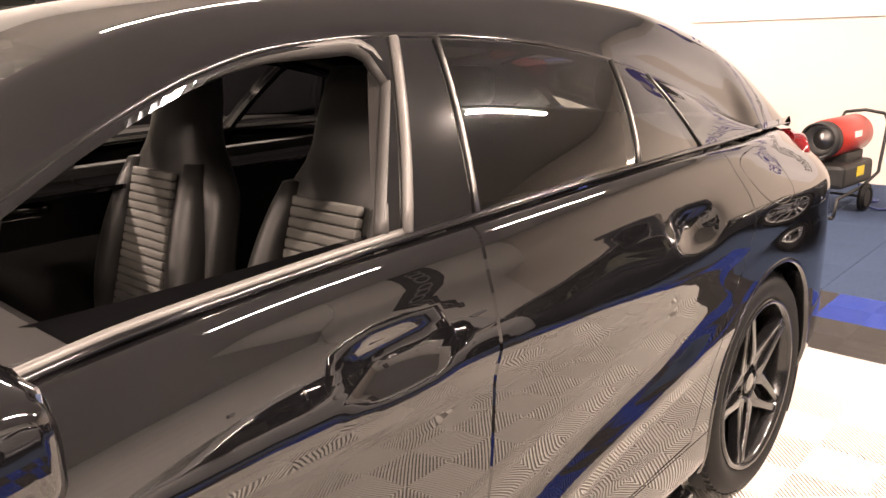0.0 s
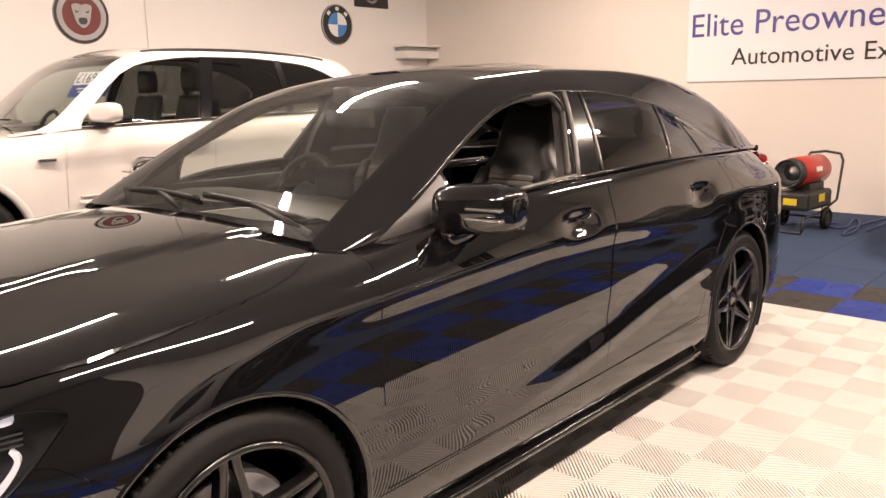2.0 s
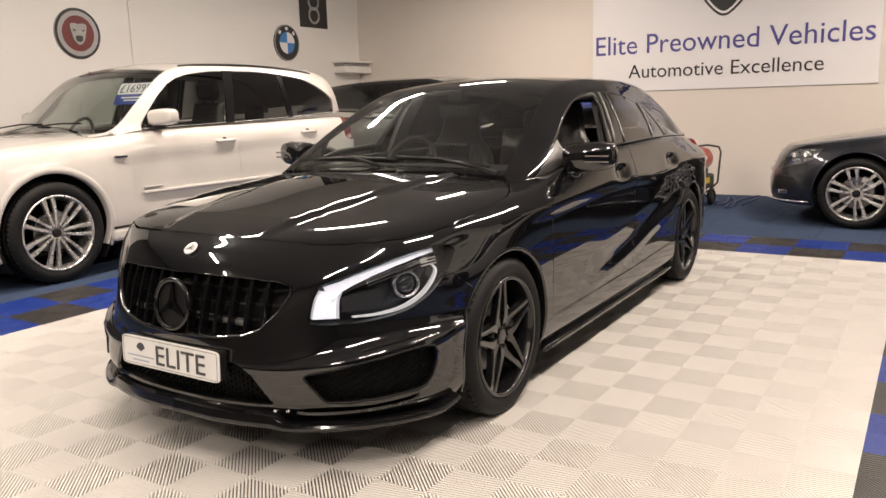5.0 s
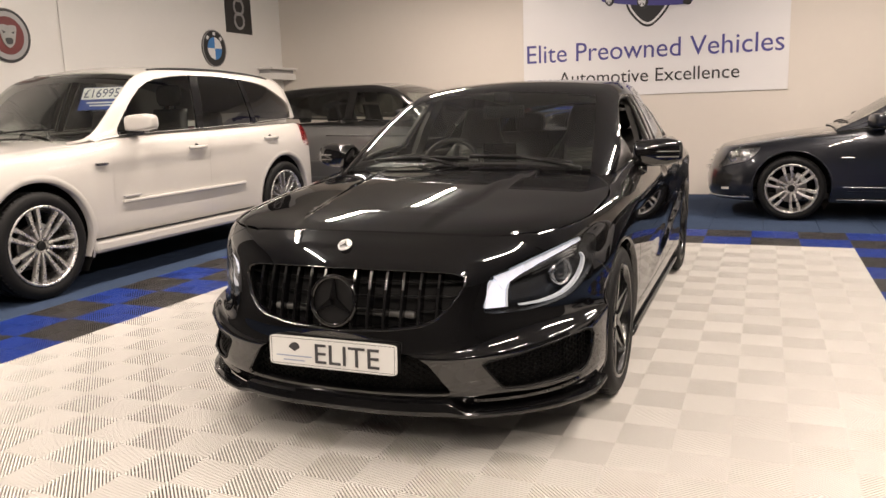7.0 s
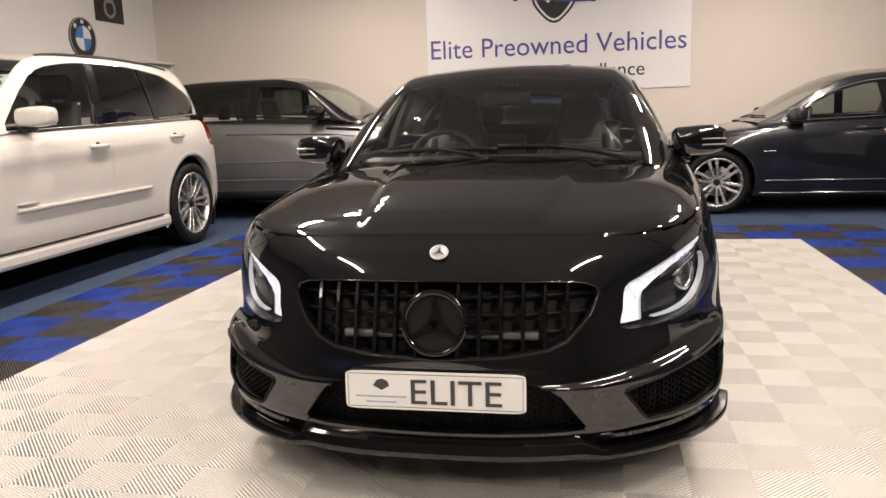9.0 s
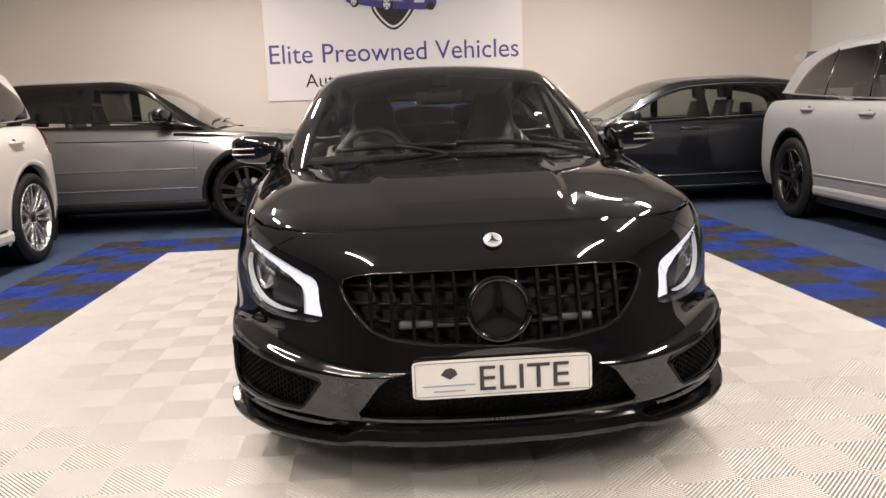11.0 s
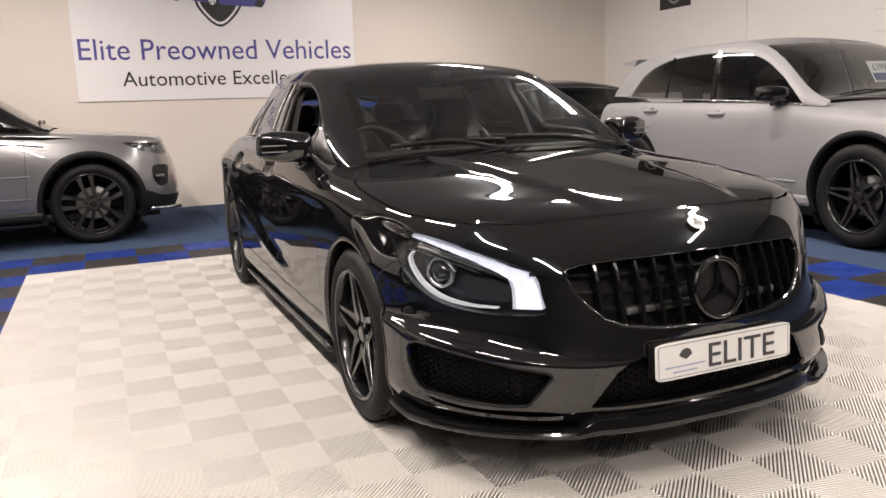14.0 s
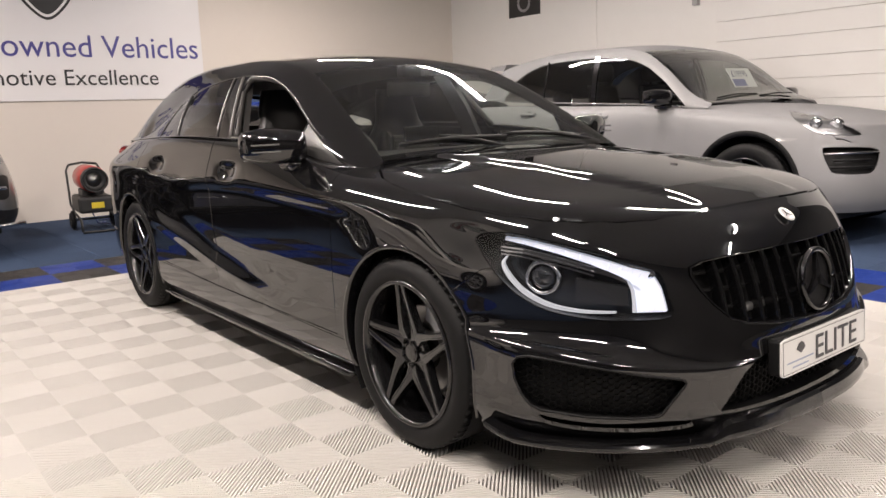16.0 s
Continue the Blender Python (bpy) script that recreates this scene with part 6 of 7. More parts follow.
M_SIGN_BLUE_DARK = mat("card_ink", (0.04, 0.05, 0.12), 0.5)
M_STEEL_GREY = mat("grey_print", (0.35, 0.34, 0.34), 0.4)
WBX = 3.06
generic_car(
    "white_suv", "white four-wheel-drive family car with silver alloy wheels on carpet", M_WHITEPAINT, .955, .92, WBX, 3.86,
    suv_levels((.26, .24, .40), 1.00, 1.13, .085, .10, .93), [(-.95, .93), (-.7, 1.0), (-.4, 1.05), (0, 1.085), (.4, 1.11), (.7, 1.12), (4, 1.12)], .45,
    line((.3, .80, 1.06), (.8, .855, 1.113), (1.25, .865, 1.126), (2.1, .87, 1.147), (2.75, .865, 1.172), (3.3, .84, 1.198), (3.5, .79, 1.21), (3.65, .70, 1.215), (3.82, .56, 1.22)),
    line((.3, .79, 1.07), (.6, .80, 1.095), (.85, .80, 1.155), (1.0, .785, 1.29), (1.24, .755, 1.51), (1.45, .735, 1.595), (1.95, .717, 1.642), (2.3, .715, 1.642), (2.65, .717, 1.622), (2.97, .73, 1.585), (3.27, .752, 1.475), (3.44, .778, 1.35), (3.53, .775, 1.225), (3.65, .69, 1.225), (3.82, .555, 1.23)),
    line((.3, .785, 1.065), (.62, .775, 1.115), (.95, .735, 1.365), (1.30, .69, 1.622), (1.6, .665, 1.675), (2.4, .655, 1.695), (3.2, .64, 1.655), (3.5, .63, 1.585), (3.7, .60, 1.42), (3.82, .54, 1.25)),
    line((.3, 1.095), (.55, 1.20), (.95, 1.46), (1.28, 1.66), (1.6, 1.72), (2.4, 1.735), (3.2, 1.695), (3.6, 1.61), (3.72, 1.45), (3.82, 1.26)),
    [(.87, .90, 1.80, 1.925, .012), (1.88, 2.025, 2.64, 2.63, .012), (2.70, 2.68, 3.38, 3.42, .014)],
    [([(-.55, .70), (-.50, .80), (-.3, .87), (-.1, .90), (.02, .885), (-.05, .80), (-.25, .74), (-.42, .70)], 55, "lamp")],
    .382, .292, (7, True), M_ALLOY,
    [[(.70, .36), (.69, .6), (.71, .95), (.78, 1.25), (1.90, 1.3), (1.87, .9), (1.86, .36)], [(1.86, .36), (1.87, .9), (1.90, 1.3), (3.02, 1.35), (3.0, 1.1), (2.92, .93), (2.76, .76), (2.6, .52), (2.52, .36)]],
    -.80, pose(-4.215, .66, 0), (.05, 0), M_WHITEPAINT, G_SIDE, G_TINT, 1.29, ((1.70, .987), (2.84, 1.02)), (1.0, 1.215, M_WHITEPAINT), True,
    [(3.45, .95), (3.50, 1.14), (3.62, 1.18), (3.80, 1.14), (3.80, .95), (3.62, .90)], white_detail, arch_r=.06, dent=white_crease)


# the grey crossover
def cross_detail(car, side_x):
    for sx in (1, -1):
        vent = [[(sx * (side_x(y, z) + dx), y, z + dz) for dx, dz in ((-.02, h), (.006, h), (.008, -h), (-.02, -h))] for y, z, h in ((.72, 1.000, .024), (.60, .996, .026), (.35, .984, .018), (.0, .966, .004))]
        part("wing_vent", loft(vent), M_BLACKGLOSS, car)
        part("sill", box(min(sx * .86, sx * .955), max(sx * .86, sx * .955), .42, 2.25, .24, .33, .03), M_BLACKPLASTIC, car)
        for zc in (.655, .452):
            part("door_crease", tube([(sx * (side_x(y, zc) - .004), y, zc) for y in (.50, .9, 1.3, 1.7, 2.2)], .011, 8), M_GREYPAINT, car, smooth=True)
        part("waist_line", tube([(sx * (side_x(y, z) + .001), y, z) for y, z in ((.36, .915), (.6, .945), (1.2, .955), (1.9, .972))], .006, 6), M_BLACKGLOSS, car, smooth=True)
        part("bumper_blade", tube([(sx * x, y, z) for x, y, z in ((.88, -.50, .28), (.80, -.66, .27), (.62, -.80, .26))], .018, 8), M_SILVER_TRIM, car, smooth=True)
        part("fog_lamp", box(min(sx * .80, sx * .88), max(sx * .80, sx * .88), -.66, -.575, .575, .605, .012), M_REFLECTOR, car)


generic_car(
    "grey_crossover", "grey metallic compact crossover with black alloy wheels by the wall", M_GREYPAINT, .965, .845, 2.66, 3.50,
    suv_levels((.25, .25, .40), .93, 1.08, .075, .11, .87), [(-.9, .88), (-.7, .95), (-.4, 1.01), (0, 1.045), (.35, 1.07), (.7, 1.08), (4, 1.08)], .35,
    line((.25, .84, 1.04), (.6, .875, 1.095), (1.0, .885, 1.13), (2.0, .875, 1.175), (2.8, .85, 1.21), (3.2, .80, 1.22), (3.46, .72, 1.21)),
    line((.25, .83, 1.03), (.45, .83, 1.09), (.75, .79, 1.29), (1.0, .755, 1.46), (1.25, .735, 1.52), (1.8, .725, 1.535), (2.4, .725, 1.50), (2.9, .735, 1.43), (3.15, .765, 1.32), (3.3, .785, 1.20), (3.46, .715, 1.2)),
    line((.25, .80, 1.035), (.45, .77, 1.13), (.8, .715, 1.37), (1.1, .675, 1.535), (1.4, .66, 1.58), (2.2, .65, 1.575), (2.9, .635, 1.53), (3.2, .63, 1.49), (3.35, .66, 1.33), (3.46, .69, 1.21)),
    line((.25, 1.05), (.45, 1.17), (.8, 1.405), (1.1, 1.57), (1.4, 1.615), (2.2, 1.62), (2.9, 1.58), (3.2, 1.545), (3.35, 1.37), (3.46, 1.22)),
    [(.66, .84, 1.56, 1.53, .03), (1.66, 1.62, 3.0, 2.92, .035)],
    [([(.243, .925), (.115, .915), (-.08, .908), (-.251, .895), (-.312, .824), (-.226, .785), (.036, .82), (.17, .874)], 55, "lamp"), ([(0, .686), (-.22, .68), (-.20, .60), (-.15, .50), (-.03, .49), (.03, .568)], 55, "black"),
     ([(-.62, .26), (-.62, .37), (-.3, .385), (-.05, .40), (.09, .45), (.16, .44), (.16, .27), (0, .255)], 55, "black")],
    .368, .290, (5, True), M_BLACKALLOY,
    [[(.55, .36), (.53, .6), (.515, .9), (.52, 1.15), (1.68, 1.25), (1.68, .9), (1.67, .36)]],
    -.72, pose(-1.765, 6.195, 0, 0, 0, 90), (.055, 0), M_BLACKPLASTIC, G_SIDE, G_TINT, 1.12, ((1.47, 1.045),), (.80, 1.20, M_BLACKGLOSS), True, None, cross_detail,
    roof_mat=M_GREYPAINT, frames_mat=M_BLACKGLOSS, arch_r=.06)


# the dark saloon
def saloon_detail(car, side_x):
    for sx in (1, -1):
        part("side_moulding", tube([(sx * .920, y, .345) for y in (.47, 1.3, 2.40)], .007, 6), M_SILVER_TRIM, car, smooth=True)
        part("sill_strip", tube([(sx * .895, y, .215) for y in (.42, 1.3, 2.4)], .010, 6), M_SILVER_TRIM, car, smooth=True)
        part("side_badge", box(min(sx * .915, sx * .936), max(sx * .915, sx * .936), .44, .56, .632, .650, .006), M_SILVER_TRIM, car)
        arc = [(sx * (float(sal_top(y)[0]) + .008), y, float(sal_top(y)[1]) - .004) for y in np.linspace(.62, 3.5, 36)]
        part("window_chrome", tube(arc, .007, 6), M_CHROME, car, smooth=True)
        part("belt_chrome", tube([(sx * (float(sal_belt(y)[0]) + .012), y, float(sal_belt(y)[1]) + .006) for y in np.linspace(.62, 3.5, 24)], .006, 6), M_CHROME, car, smooth=True)
        part("bumper_strip", tube([(sx * x, y, .235) for x, y in ((.905, -.40), (.86, -.56), (.74, -.71), (.55, -.81))], .010, 6), M_CHROME, car, smooth=True)
        part("fog_light", box(min(sx * .78, sx * .86), max(sx * .78, sx * .86), -.68, -.60, .31, .345, .008), M_CHROME, car)
    for k in range(4):
        z = .50 + k * .06
        part("grille_bar", tube([(x, -.885 + .03 * k + .09 * (x / .38) ** 2, z) for x in np.linspace(-.36, .36, 9)], .011, 6), M_CHROME, car, smooth=True)


sal_belt = line((.35, .80, .89), (.7, .835, .93), (1.2, .85, .95), (2.0, .85, .97), (3.0, .82, .985), (3.5, .78, .99), (3.95, .70, .985))
sal_top = line((.35, .79, .90), (.6, .785, .965), (.9, .755, 1.12), (1.2, .72, 1.26), (1.5, .70, 1.325), (2.0, .69, 1.345), (2.5, .685, 1.325), (2.9, .69, 1.26), (3.2, .705, 1.15), (3.5, .75, 1.0), (3.95, .69, .99))
generic_car(
    "dark_saloon", "dark blue metallic saloon car with silver alloy wheels by the wall", M_NAVYPAINT, .927, .87, 2.874, 4.00,
    suv_levels((.20, .19, .30), .86, .95, .075, .12, .72), [(-.92, .69), (-.74, .745), (-.4, .82), (0, .885), (.35, .92), (.7, .94), (4, .97)], .45,
    sal_belt, sal_top,
    line((.35, .775, .905), (.6, .74, 1.01), (1.0, .67, 1.24), (1.3, .62, 1.365), (1.6, .60, 1.395), (2.2, .59, 1.40), (2.7, .60, 1.355), (3.1, .62, 1.25), (3.5, .68, 1.05), (3.95, .67, .995)),
    line((.35, .91), (.6, 1.03), (1.0, 1.275), (1.3, 1.41), (1.6, 1.445), (2.2, 1.455), (2.7, 1.40), (3.1, 1.28), (3.5, 1.06), (3.95, 1.0)),
    [(.64, .80, 1.58, 1.53, .025), (1.66, 1.61, 2.62, 2.55, .025), (2.68, 2.61, 3.2, 3.05, .03)],
    [([(-.345, .535), (-.275, .636), (-.146, .738), (-.042, .768), (.115, .760), (.108, .698), (.012, .612), (-.16, .575)], 62, "lamp"), ([(-.22, .34), (-.22, .46), (-.02, .47), (.0, .42), (-.05, .35)], 55, "black")],
    .328, .258, (6, True), M_ALLOY,
    [[(.52, .30), (.51, .6), (.53, .88), (.60, 1.1), (1.66, 1.1), (1.62, .8), (1.60, .30)], [(1.60, .30), (1.62, .8), (1.66, 1.1), (2.72, 1.1), (2.75, .9), (2.65, .7), (2.50, .5), (2.44, .30)]],
    -.70, pose(1.689, 6.325, 0, 0, 0, -90), (.014, 0), None, G_SIDE, G_SIDE, 1.33, ((1.42, .86), (2.50, .88)), (.74, 1.0, M_NAVYPAINT), True, None, saloon_detail, crown_amp=.045)


# the pale grey four-wheel drive
def pale_detail(car, side_x):
    for sx in (1, -1):
        part("sill", box(min(sx * .86, sx * .955), max(sx * .86, sx * .955), .45, 2.45, .26, .36, .03), M_SATINGREY, car)
        part("sill_crease", tube([(sx * (side_x(y, .455) - .005), y, .455) for y in (.58, 1.0, 1.6, 2.2, 2.42)], .012, 8), M_SATINGREY, car, smooth=True)
        part("belt_chrome", tube([(sx * (float(pale_belt(y)[0]) + .013), y, float(pale_belt(y)[1]) + .004) for y in np.linspace(.64, 3.1, 24)], .005, 6), M_CHROME, car, smooth=True)
        part("underskirt", box(min(sx * .80, sx * .90), max(sx * .80, sx * .90), .40, 2.5, .18, .26, .02), M_BLACKPLASTIC, car)
    part("roof_spoiler", loft([[(x, y, z) for y, z in ((3.34, 1.60), (3.62, 1.585), (3.66, 1.55), (3.4, 1.53))] for x in np.linspace(-.62, .62, 7)]), M_SATINGREY, car)
    card = empty("price_card", pose(.40, .98, 1.33, -33, 0, 0))
    card.parent = car
    part("card_board", box(-.18, .18, 0, .006, -.11, .11, .002, 1), M_PLATE, card, "pale price card")
    tx = text_mesh("£19995", .10, .002)
    tx.transform(Matrix.Translation((-.15, -.003, .01)) @ Matrix.Diagonal((.84, 1, 1, 1)))
    part("card_figures", tx, M_SIGN_BLUE_DARK, card, "dark figures reading £19995")
    part("card_foot", box(-.17, .02, -.003, 0, -.10, -.02), mat("card_blue", (0.03, 0.06, 0.25), 0.4), card, "blue lower half")


pale_belt = line((.3, .81, 1.03), (.7, .85, 1.07), (1.2, .87, 1.10), (2.0, .875, 1.13), (3.0, .855, 1.175), (3.4, .81, 1.195), (3.65, .73, 1.20), (3.86, .56, 1.20))
generic_car(
    "pale_grey_suv", "pale grey sporty four-wheel-drive car with black wheels on carpet", M_SATINGREY, .970, .91, 2.895, 3.90,
    suv_levels((.26, .26, .42), .98, 1.10, .085, .15, .80), [(-.95, .80), (-.7, .90), (-.4, .985), (0, 1.045), (.4, 1.08), (.7, 1.09), (4, 1.09)], .50,
    pale_belt,
    line((.3, .80, 1.04), (.65, .80, 1.14), (.95, .775, 1.34), (1.2, .75, 1.49), (1.45, .735, 1.56), (2.0, .725, 1.595), (2.5, .72, 1.58), (2.8, .725, 1.52), (3.0, .74, 1.43), (3.15, .77, 1.32), (3.3, .795, 1.215), (3.5, .76, 1.22), (3.68, .70, 1.215), (3.86, .555, 1.21)),
    line((.3, .785, 1.045), (.65, .75, 1.17), (1.0, .70, 1.43), (1.3, .655, 1.59), (1.6, .64, 1.645), (2.4, .635, 1.655), (3.0, .63, 1.60), (3.4, .62, 1.53), (3.6, .63, 1.38), (3.86, .54, 1.22)),
    line((.3, 1.06), (.65, 1.205), (1.0, 1.46), (1.3, 1.615), (1.6, 1.68), (2.4, 1.695), (3.0, 1.645), (3.4, 1.575), (3.6, 1.43), (3.86, 1.23)),
    [(.66, .93, 1.705, 1.77, .03), (1.755, 1.82, 2.45, 2.50, .03), (2.465, 2.515, 3.12, 3.02, .03)],
    [([(.215, 1.012), (.126, .997), (-.004, .966), (-.166, .901), (-.27, .831), (-.125, .829), (.05, .851), (.127, .898), (.191, .952)], 55, "lamp"),
     ([(.009, .731), (-.067, .747), (-.325, .735), (-.40, .694), (-.352, .572), (-.282, .549), (-.088, .555), (-.03, .608)], 55, "grille"), ([(.355, .812), (.279, .82), (.176, .816), (.221, .795), (.318, .795)], 55, "light")],
    .385, .280, "twin5", M_BLACKALLOY,
    [[(.56, .40), (.55, .7), (.56, 1.0), (.60, 1.25), (1.76, 1.3), (1.73, .9), (1.72, .40)], [(1.72, .40), (1.73, .9), (1.76, 1.3), (2.78, 1.3), (2.80, 1.05), (2.70, .85), (2.55, .65), (2.46, .45), (2.45, .40)]],
    -.80, pose(4.378, 1.262, 0, 0, 0, -4), (.04, 0), M_BLACKPLASTIC, G_SIDE_DARK, G_TINT, 1.31, ((1.575, 1.0), (2.61, 1.035)), (.84, 1.155, M_BLACKGLOSS), True, None, pale_detail, arch_r=.055)

# ---- the space heater ----
M_HEATER_RED = mat("red_enamel", (0.42, 0.035, 0.025), 0.35, var=0.05, scale=10, coat=0.3)
M_FRAME_BLACK = mat("black_frame", (0.02, 0.02, 0.02), 0.5, var=0.1, scale=10)
heater = tagged(empty("space_heater", pose(-.12, 6.62, 0, 0, 0, -6)), "red and black portable diesel space heater with wheels", "heater")
HZ0 = .53
part("barrel", lathe([(-.20, .125), (-.19, .135), (.30, .135), (.33, .12), (.34, .06), (.34, 0)], 36, "y"), M_HEATER_RED, heater, "red barrel", True).location = (0, 0, HZ0)
part("nozzle", lathe([(-.30, .112), (-.31, .125), (-.18, .13), (-.18, .10), (-.29, .105), (-.20, .07), (-.20, 0)], 32, "y"), M_FRAME_BLACK, heater, "black nozzle", True).location = (0, 0, HZ0)
part("flame_cone", lathe([(-.24, 0), (-.22, .06), (-.2, .085)], 24, "y"), M_DISC, heater, "", True).location = (0, 0, HZ0)
part("tank", box(-.17, .17, -.24, .28, .19, .36, .03), M_FRAME_BLACK, heater)
part("control_box", box(-.10, .10, -.05, .25, .35, .42, .01), M_FRAME_BLACK, heater)
part("warning_label", box(.165, .174, -.02, .10, .26, .33, .001, 1), mat("yellow_label", (0.65, 0.5, 0.03), 0.5), heater, "yellow label")
part("warning_label", box(-.05, .07, -.246, -.238, .24, .30, .001, 1), mat("yellow_label", (0.65, 0.5, 0.03), 0.5), heater, "yellow label")
part("maker_plate", box(.128, .137, -.02, .10, HZ0 + .0, HZ0 + .045, .004), M_PLATE, heater, "white plate")
for sx in (-1, 1):
    w = part("wheel", tyre_bm(.10, .05, .055), M_TYRE, heater, "", True)
    w.matrix_basis = pose(sx * .22, .10, .10, 0, 0, 0 if sx > 0 else 180)
    part("wheel_hub", cyl(.056, .03, 20, "x", (sx * .20, .10, .10)), M_FRAME_BLACK, heater)
    part("frame_tube", tube([(sx * .17, -.34, .02), (sx * .17, -.30, .14), (sx * .17, .10, .17), (sx * .17, .38, .24), (sx * .17, .46, .60), (sx * .14, .47, .66)], .012, 8), M_FRAME_BLACK, heater, "", True)
part("handle_bar", tube([(-.14, .47, .66), (0, .475, .68), (.14, .47, .66)], .012, 8), M_FRAME_BLACK, heater, "", True)
part("front_foot", tube([(-.17, -.34, .013), (.17, -.34, .013)], .012, 8), M_FRAME_BLACK, heater, "", True)
part("axle", cyl(.01, .42, 10, "x", (0, .10, .10)), M_FRAME_BLACK, heater)
cable = [(.0 + .14 * t + .06 * math.sin(7 * t), 6.98 + .25 * math.sin(5 * t) * t, .012) for t in np.linspace(0, 3.2, 40)]
tagged(link("power_cable", tube([(-.10, 6.96, .36), (-.05, 7.02, .16), *cable], .008, 6), mat("blue_cable", (0.03, 0.05, 0.16), 0.5), None, "", True), "thin dark blue power cable lying on the carpet", "cable")

# ---- sign, badges, posters and fittings on the walls ----
M_SIGN = mat("sign_white", (0.80, 0.79, 0.80), 0.35, var=0.02, scale=2)
M_SIGN_BLUE = mat("sign_blue_vinyl", (0.07, 0.065, 0.27), 0.4)
M_SIGN_BLACK = mat("sign_dark_vinyl", (0.02, 0.02, 0.022), 0.4)
M_POSTER = mat("black_poster", (0.025, 0.023, 0.022), 0.45)
M_STEEL_GREY = mat("grey_print", (0.35, 0.34, 0.34), 0.4)


def text_obj(body, size, at, width, material, parent, name, label):
    """A line of lettering of a given width, word by word."""
    def span(t):
        b = text_mesh(t, size, 0.003)
        xs = [v.co.x for v in b.verts]
        b.free()
        return min(xs), max(xs)
    lo, hi = span(body)
    k = width / (hi - lo)
    words = body.split(" ")
    for i, w in enumerate(words):
        end = span(" ".join(words[: i + 1]))[1]
        bm = text_mesh(w, size, 0.003)
        own = max(v.co.x for v in bm.verts)
        bm.transform(Matrix.Translation(at) @ Matrix.Diagonal((k, 1, 1, 1)) @ Matrix.Translation((end - own - lo, 0, 0)))
        part(name, bm, material, parent, f"{label} reading {w}")


sign = tagged(empty("wall_sign", pose(0, ROOM_B, 0)), "large white company sign with blue and black lettering", "sign")
part("sign_board", box(-1.83, 1.67, -.02, 0, 1.36, 3.08, .003, 1), M_SIGN, sign, "white board")
text_obj("Elite Preowned Vehicles", .36, (-1.775, -.023, 1.853), 3.385, M_SIGN_BLUE, sign, "sign_word", "blue letters")
text_obj("Automotive Excellence", .255, (-1.315, -.023, 1.535), 2.40, M_SIGN_BLACK, sign, "sign_word", "black letters")
SX, SZ = -.09, 2.255
shield = smooth_poly([(SX, SZ), (SX + .12, SZ + .06), (SX + .27, SZ + .24), (SX + .30, SZ + .42), (SX + .30, SZ + .62), (SX, SZ + .66), (SX - .30, SZ + .62), (SX - .30, SZ + .42), (SX - .27, SZ + .24), (SX - .12, SZ + .06)], 4)
part("shield_edge", prism(shield, -.026, -.02), M_SIGN_BLACK, sign)
part("shield_line", prism([(SX + (a - SX) * .9, SZ + .03 + (b - SZ) * .92) for a, b in shield], -.029, -.025), M_SIGN, sign)
part("shield_field", prism([(SX + (a - SX) * .82, SZ + .06 + (b - SZ) * .86) for a, b in shield], -.032, -.028), M_SIGN_BLACK, sign)
carp = smooth_poly([(-.70, 2.70), (-.70, 2.63), (-.58, 2.60), (-.3, 2.555), (0, 2.525), (.3, 2.51), (.47, 2.53), (.50, 2.66), (.42, 2.76), (.2, 2.80), (.05, 2.92), (-.3, 2.94), (-.48, 2.84), (-.62, 2.78)], 4)
part("car_emblem", prism(carp, -.036, -.031), M_SIGN_BLUE, sign, "blue car silhouette")
for x, z, r in ((-.60, 2.645, .085), (-.16, 2.595, .105)):
    part("emblem_wheel", loft([[(x + .72 * r * math.cos(w), y, z + r * math.sin(w)) for w in np.linspace(0, 2 * math.pi, 29)[:-1]] for y in (-.034, -.040)]), M_SIGN_BLACK, sign)
    part("emblem_rim", loft([[(x - .01 + .46 * r * math.cos(w), y, z + .72 * r * math.sin(w)) for w in np.linspace(0, 2 * math.pi, 29)[:-1]] for y in (-.039, -.0425)]), M_SIGN, sign)
    for k in range(5):
        a = 2 * math.pi * k / 5 + .3
        part("emblem_spoke", prism([(x - .01 + .46 * r * math.cos(a + d) * q, z + .72 * r * math.sin(a + d) * q) for d, q in ((-.22, .95), (.22, .95), (0, .2))], -.0435, -.042), M_SIGN_BLACK, sign)
part("emblem_tyre", prism(smooth_poly([(.36, 2.52), (.44, 2.50), (.47, 2.54), (.45, 2.60), (.38, 2.58)], 3), -.038, -.035), M_SIGN_BLACK, sign)
part("emblem_plate", box(.20, .34, -.040, -.035, 2.60, 2.635), M_SIGN, sign)
part("emblem_grille", prism(smooth_poly([(.17, 2.68), (.36, 2.66), (.37, 2.76), (.18, 2.78)], 3), -.040, -.035), M_STEEL_GREY, sign)
part("emblem_stripe", prism([(-.45, 2.66), (.05, 2.62), (.05, 2.628), (-.45, 2.668)], -.040, -.035), M_SIGN, sign)

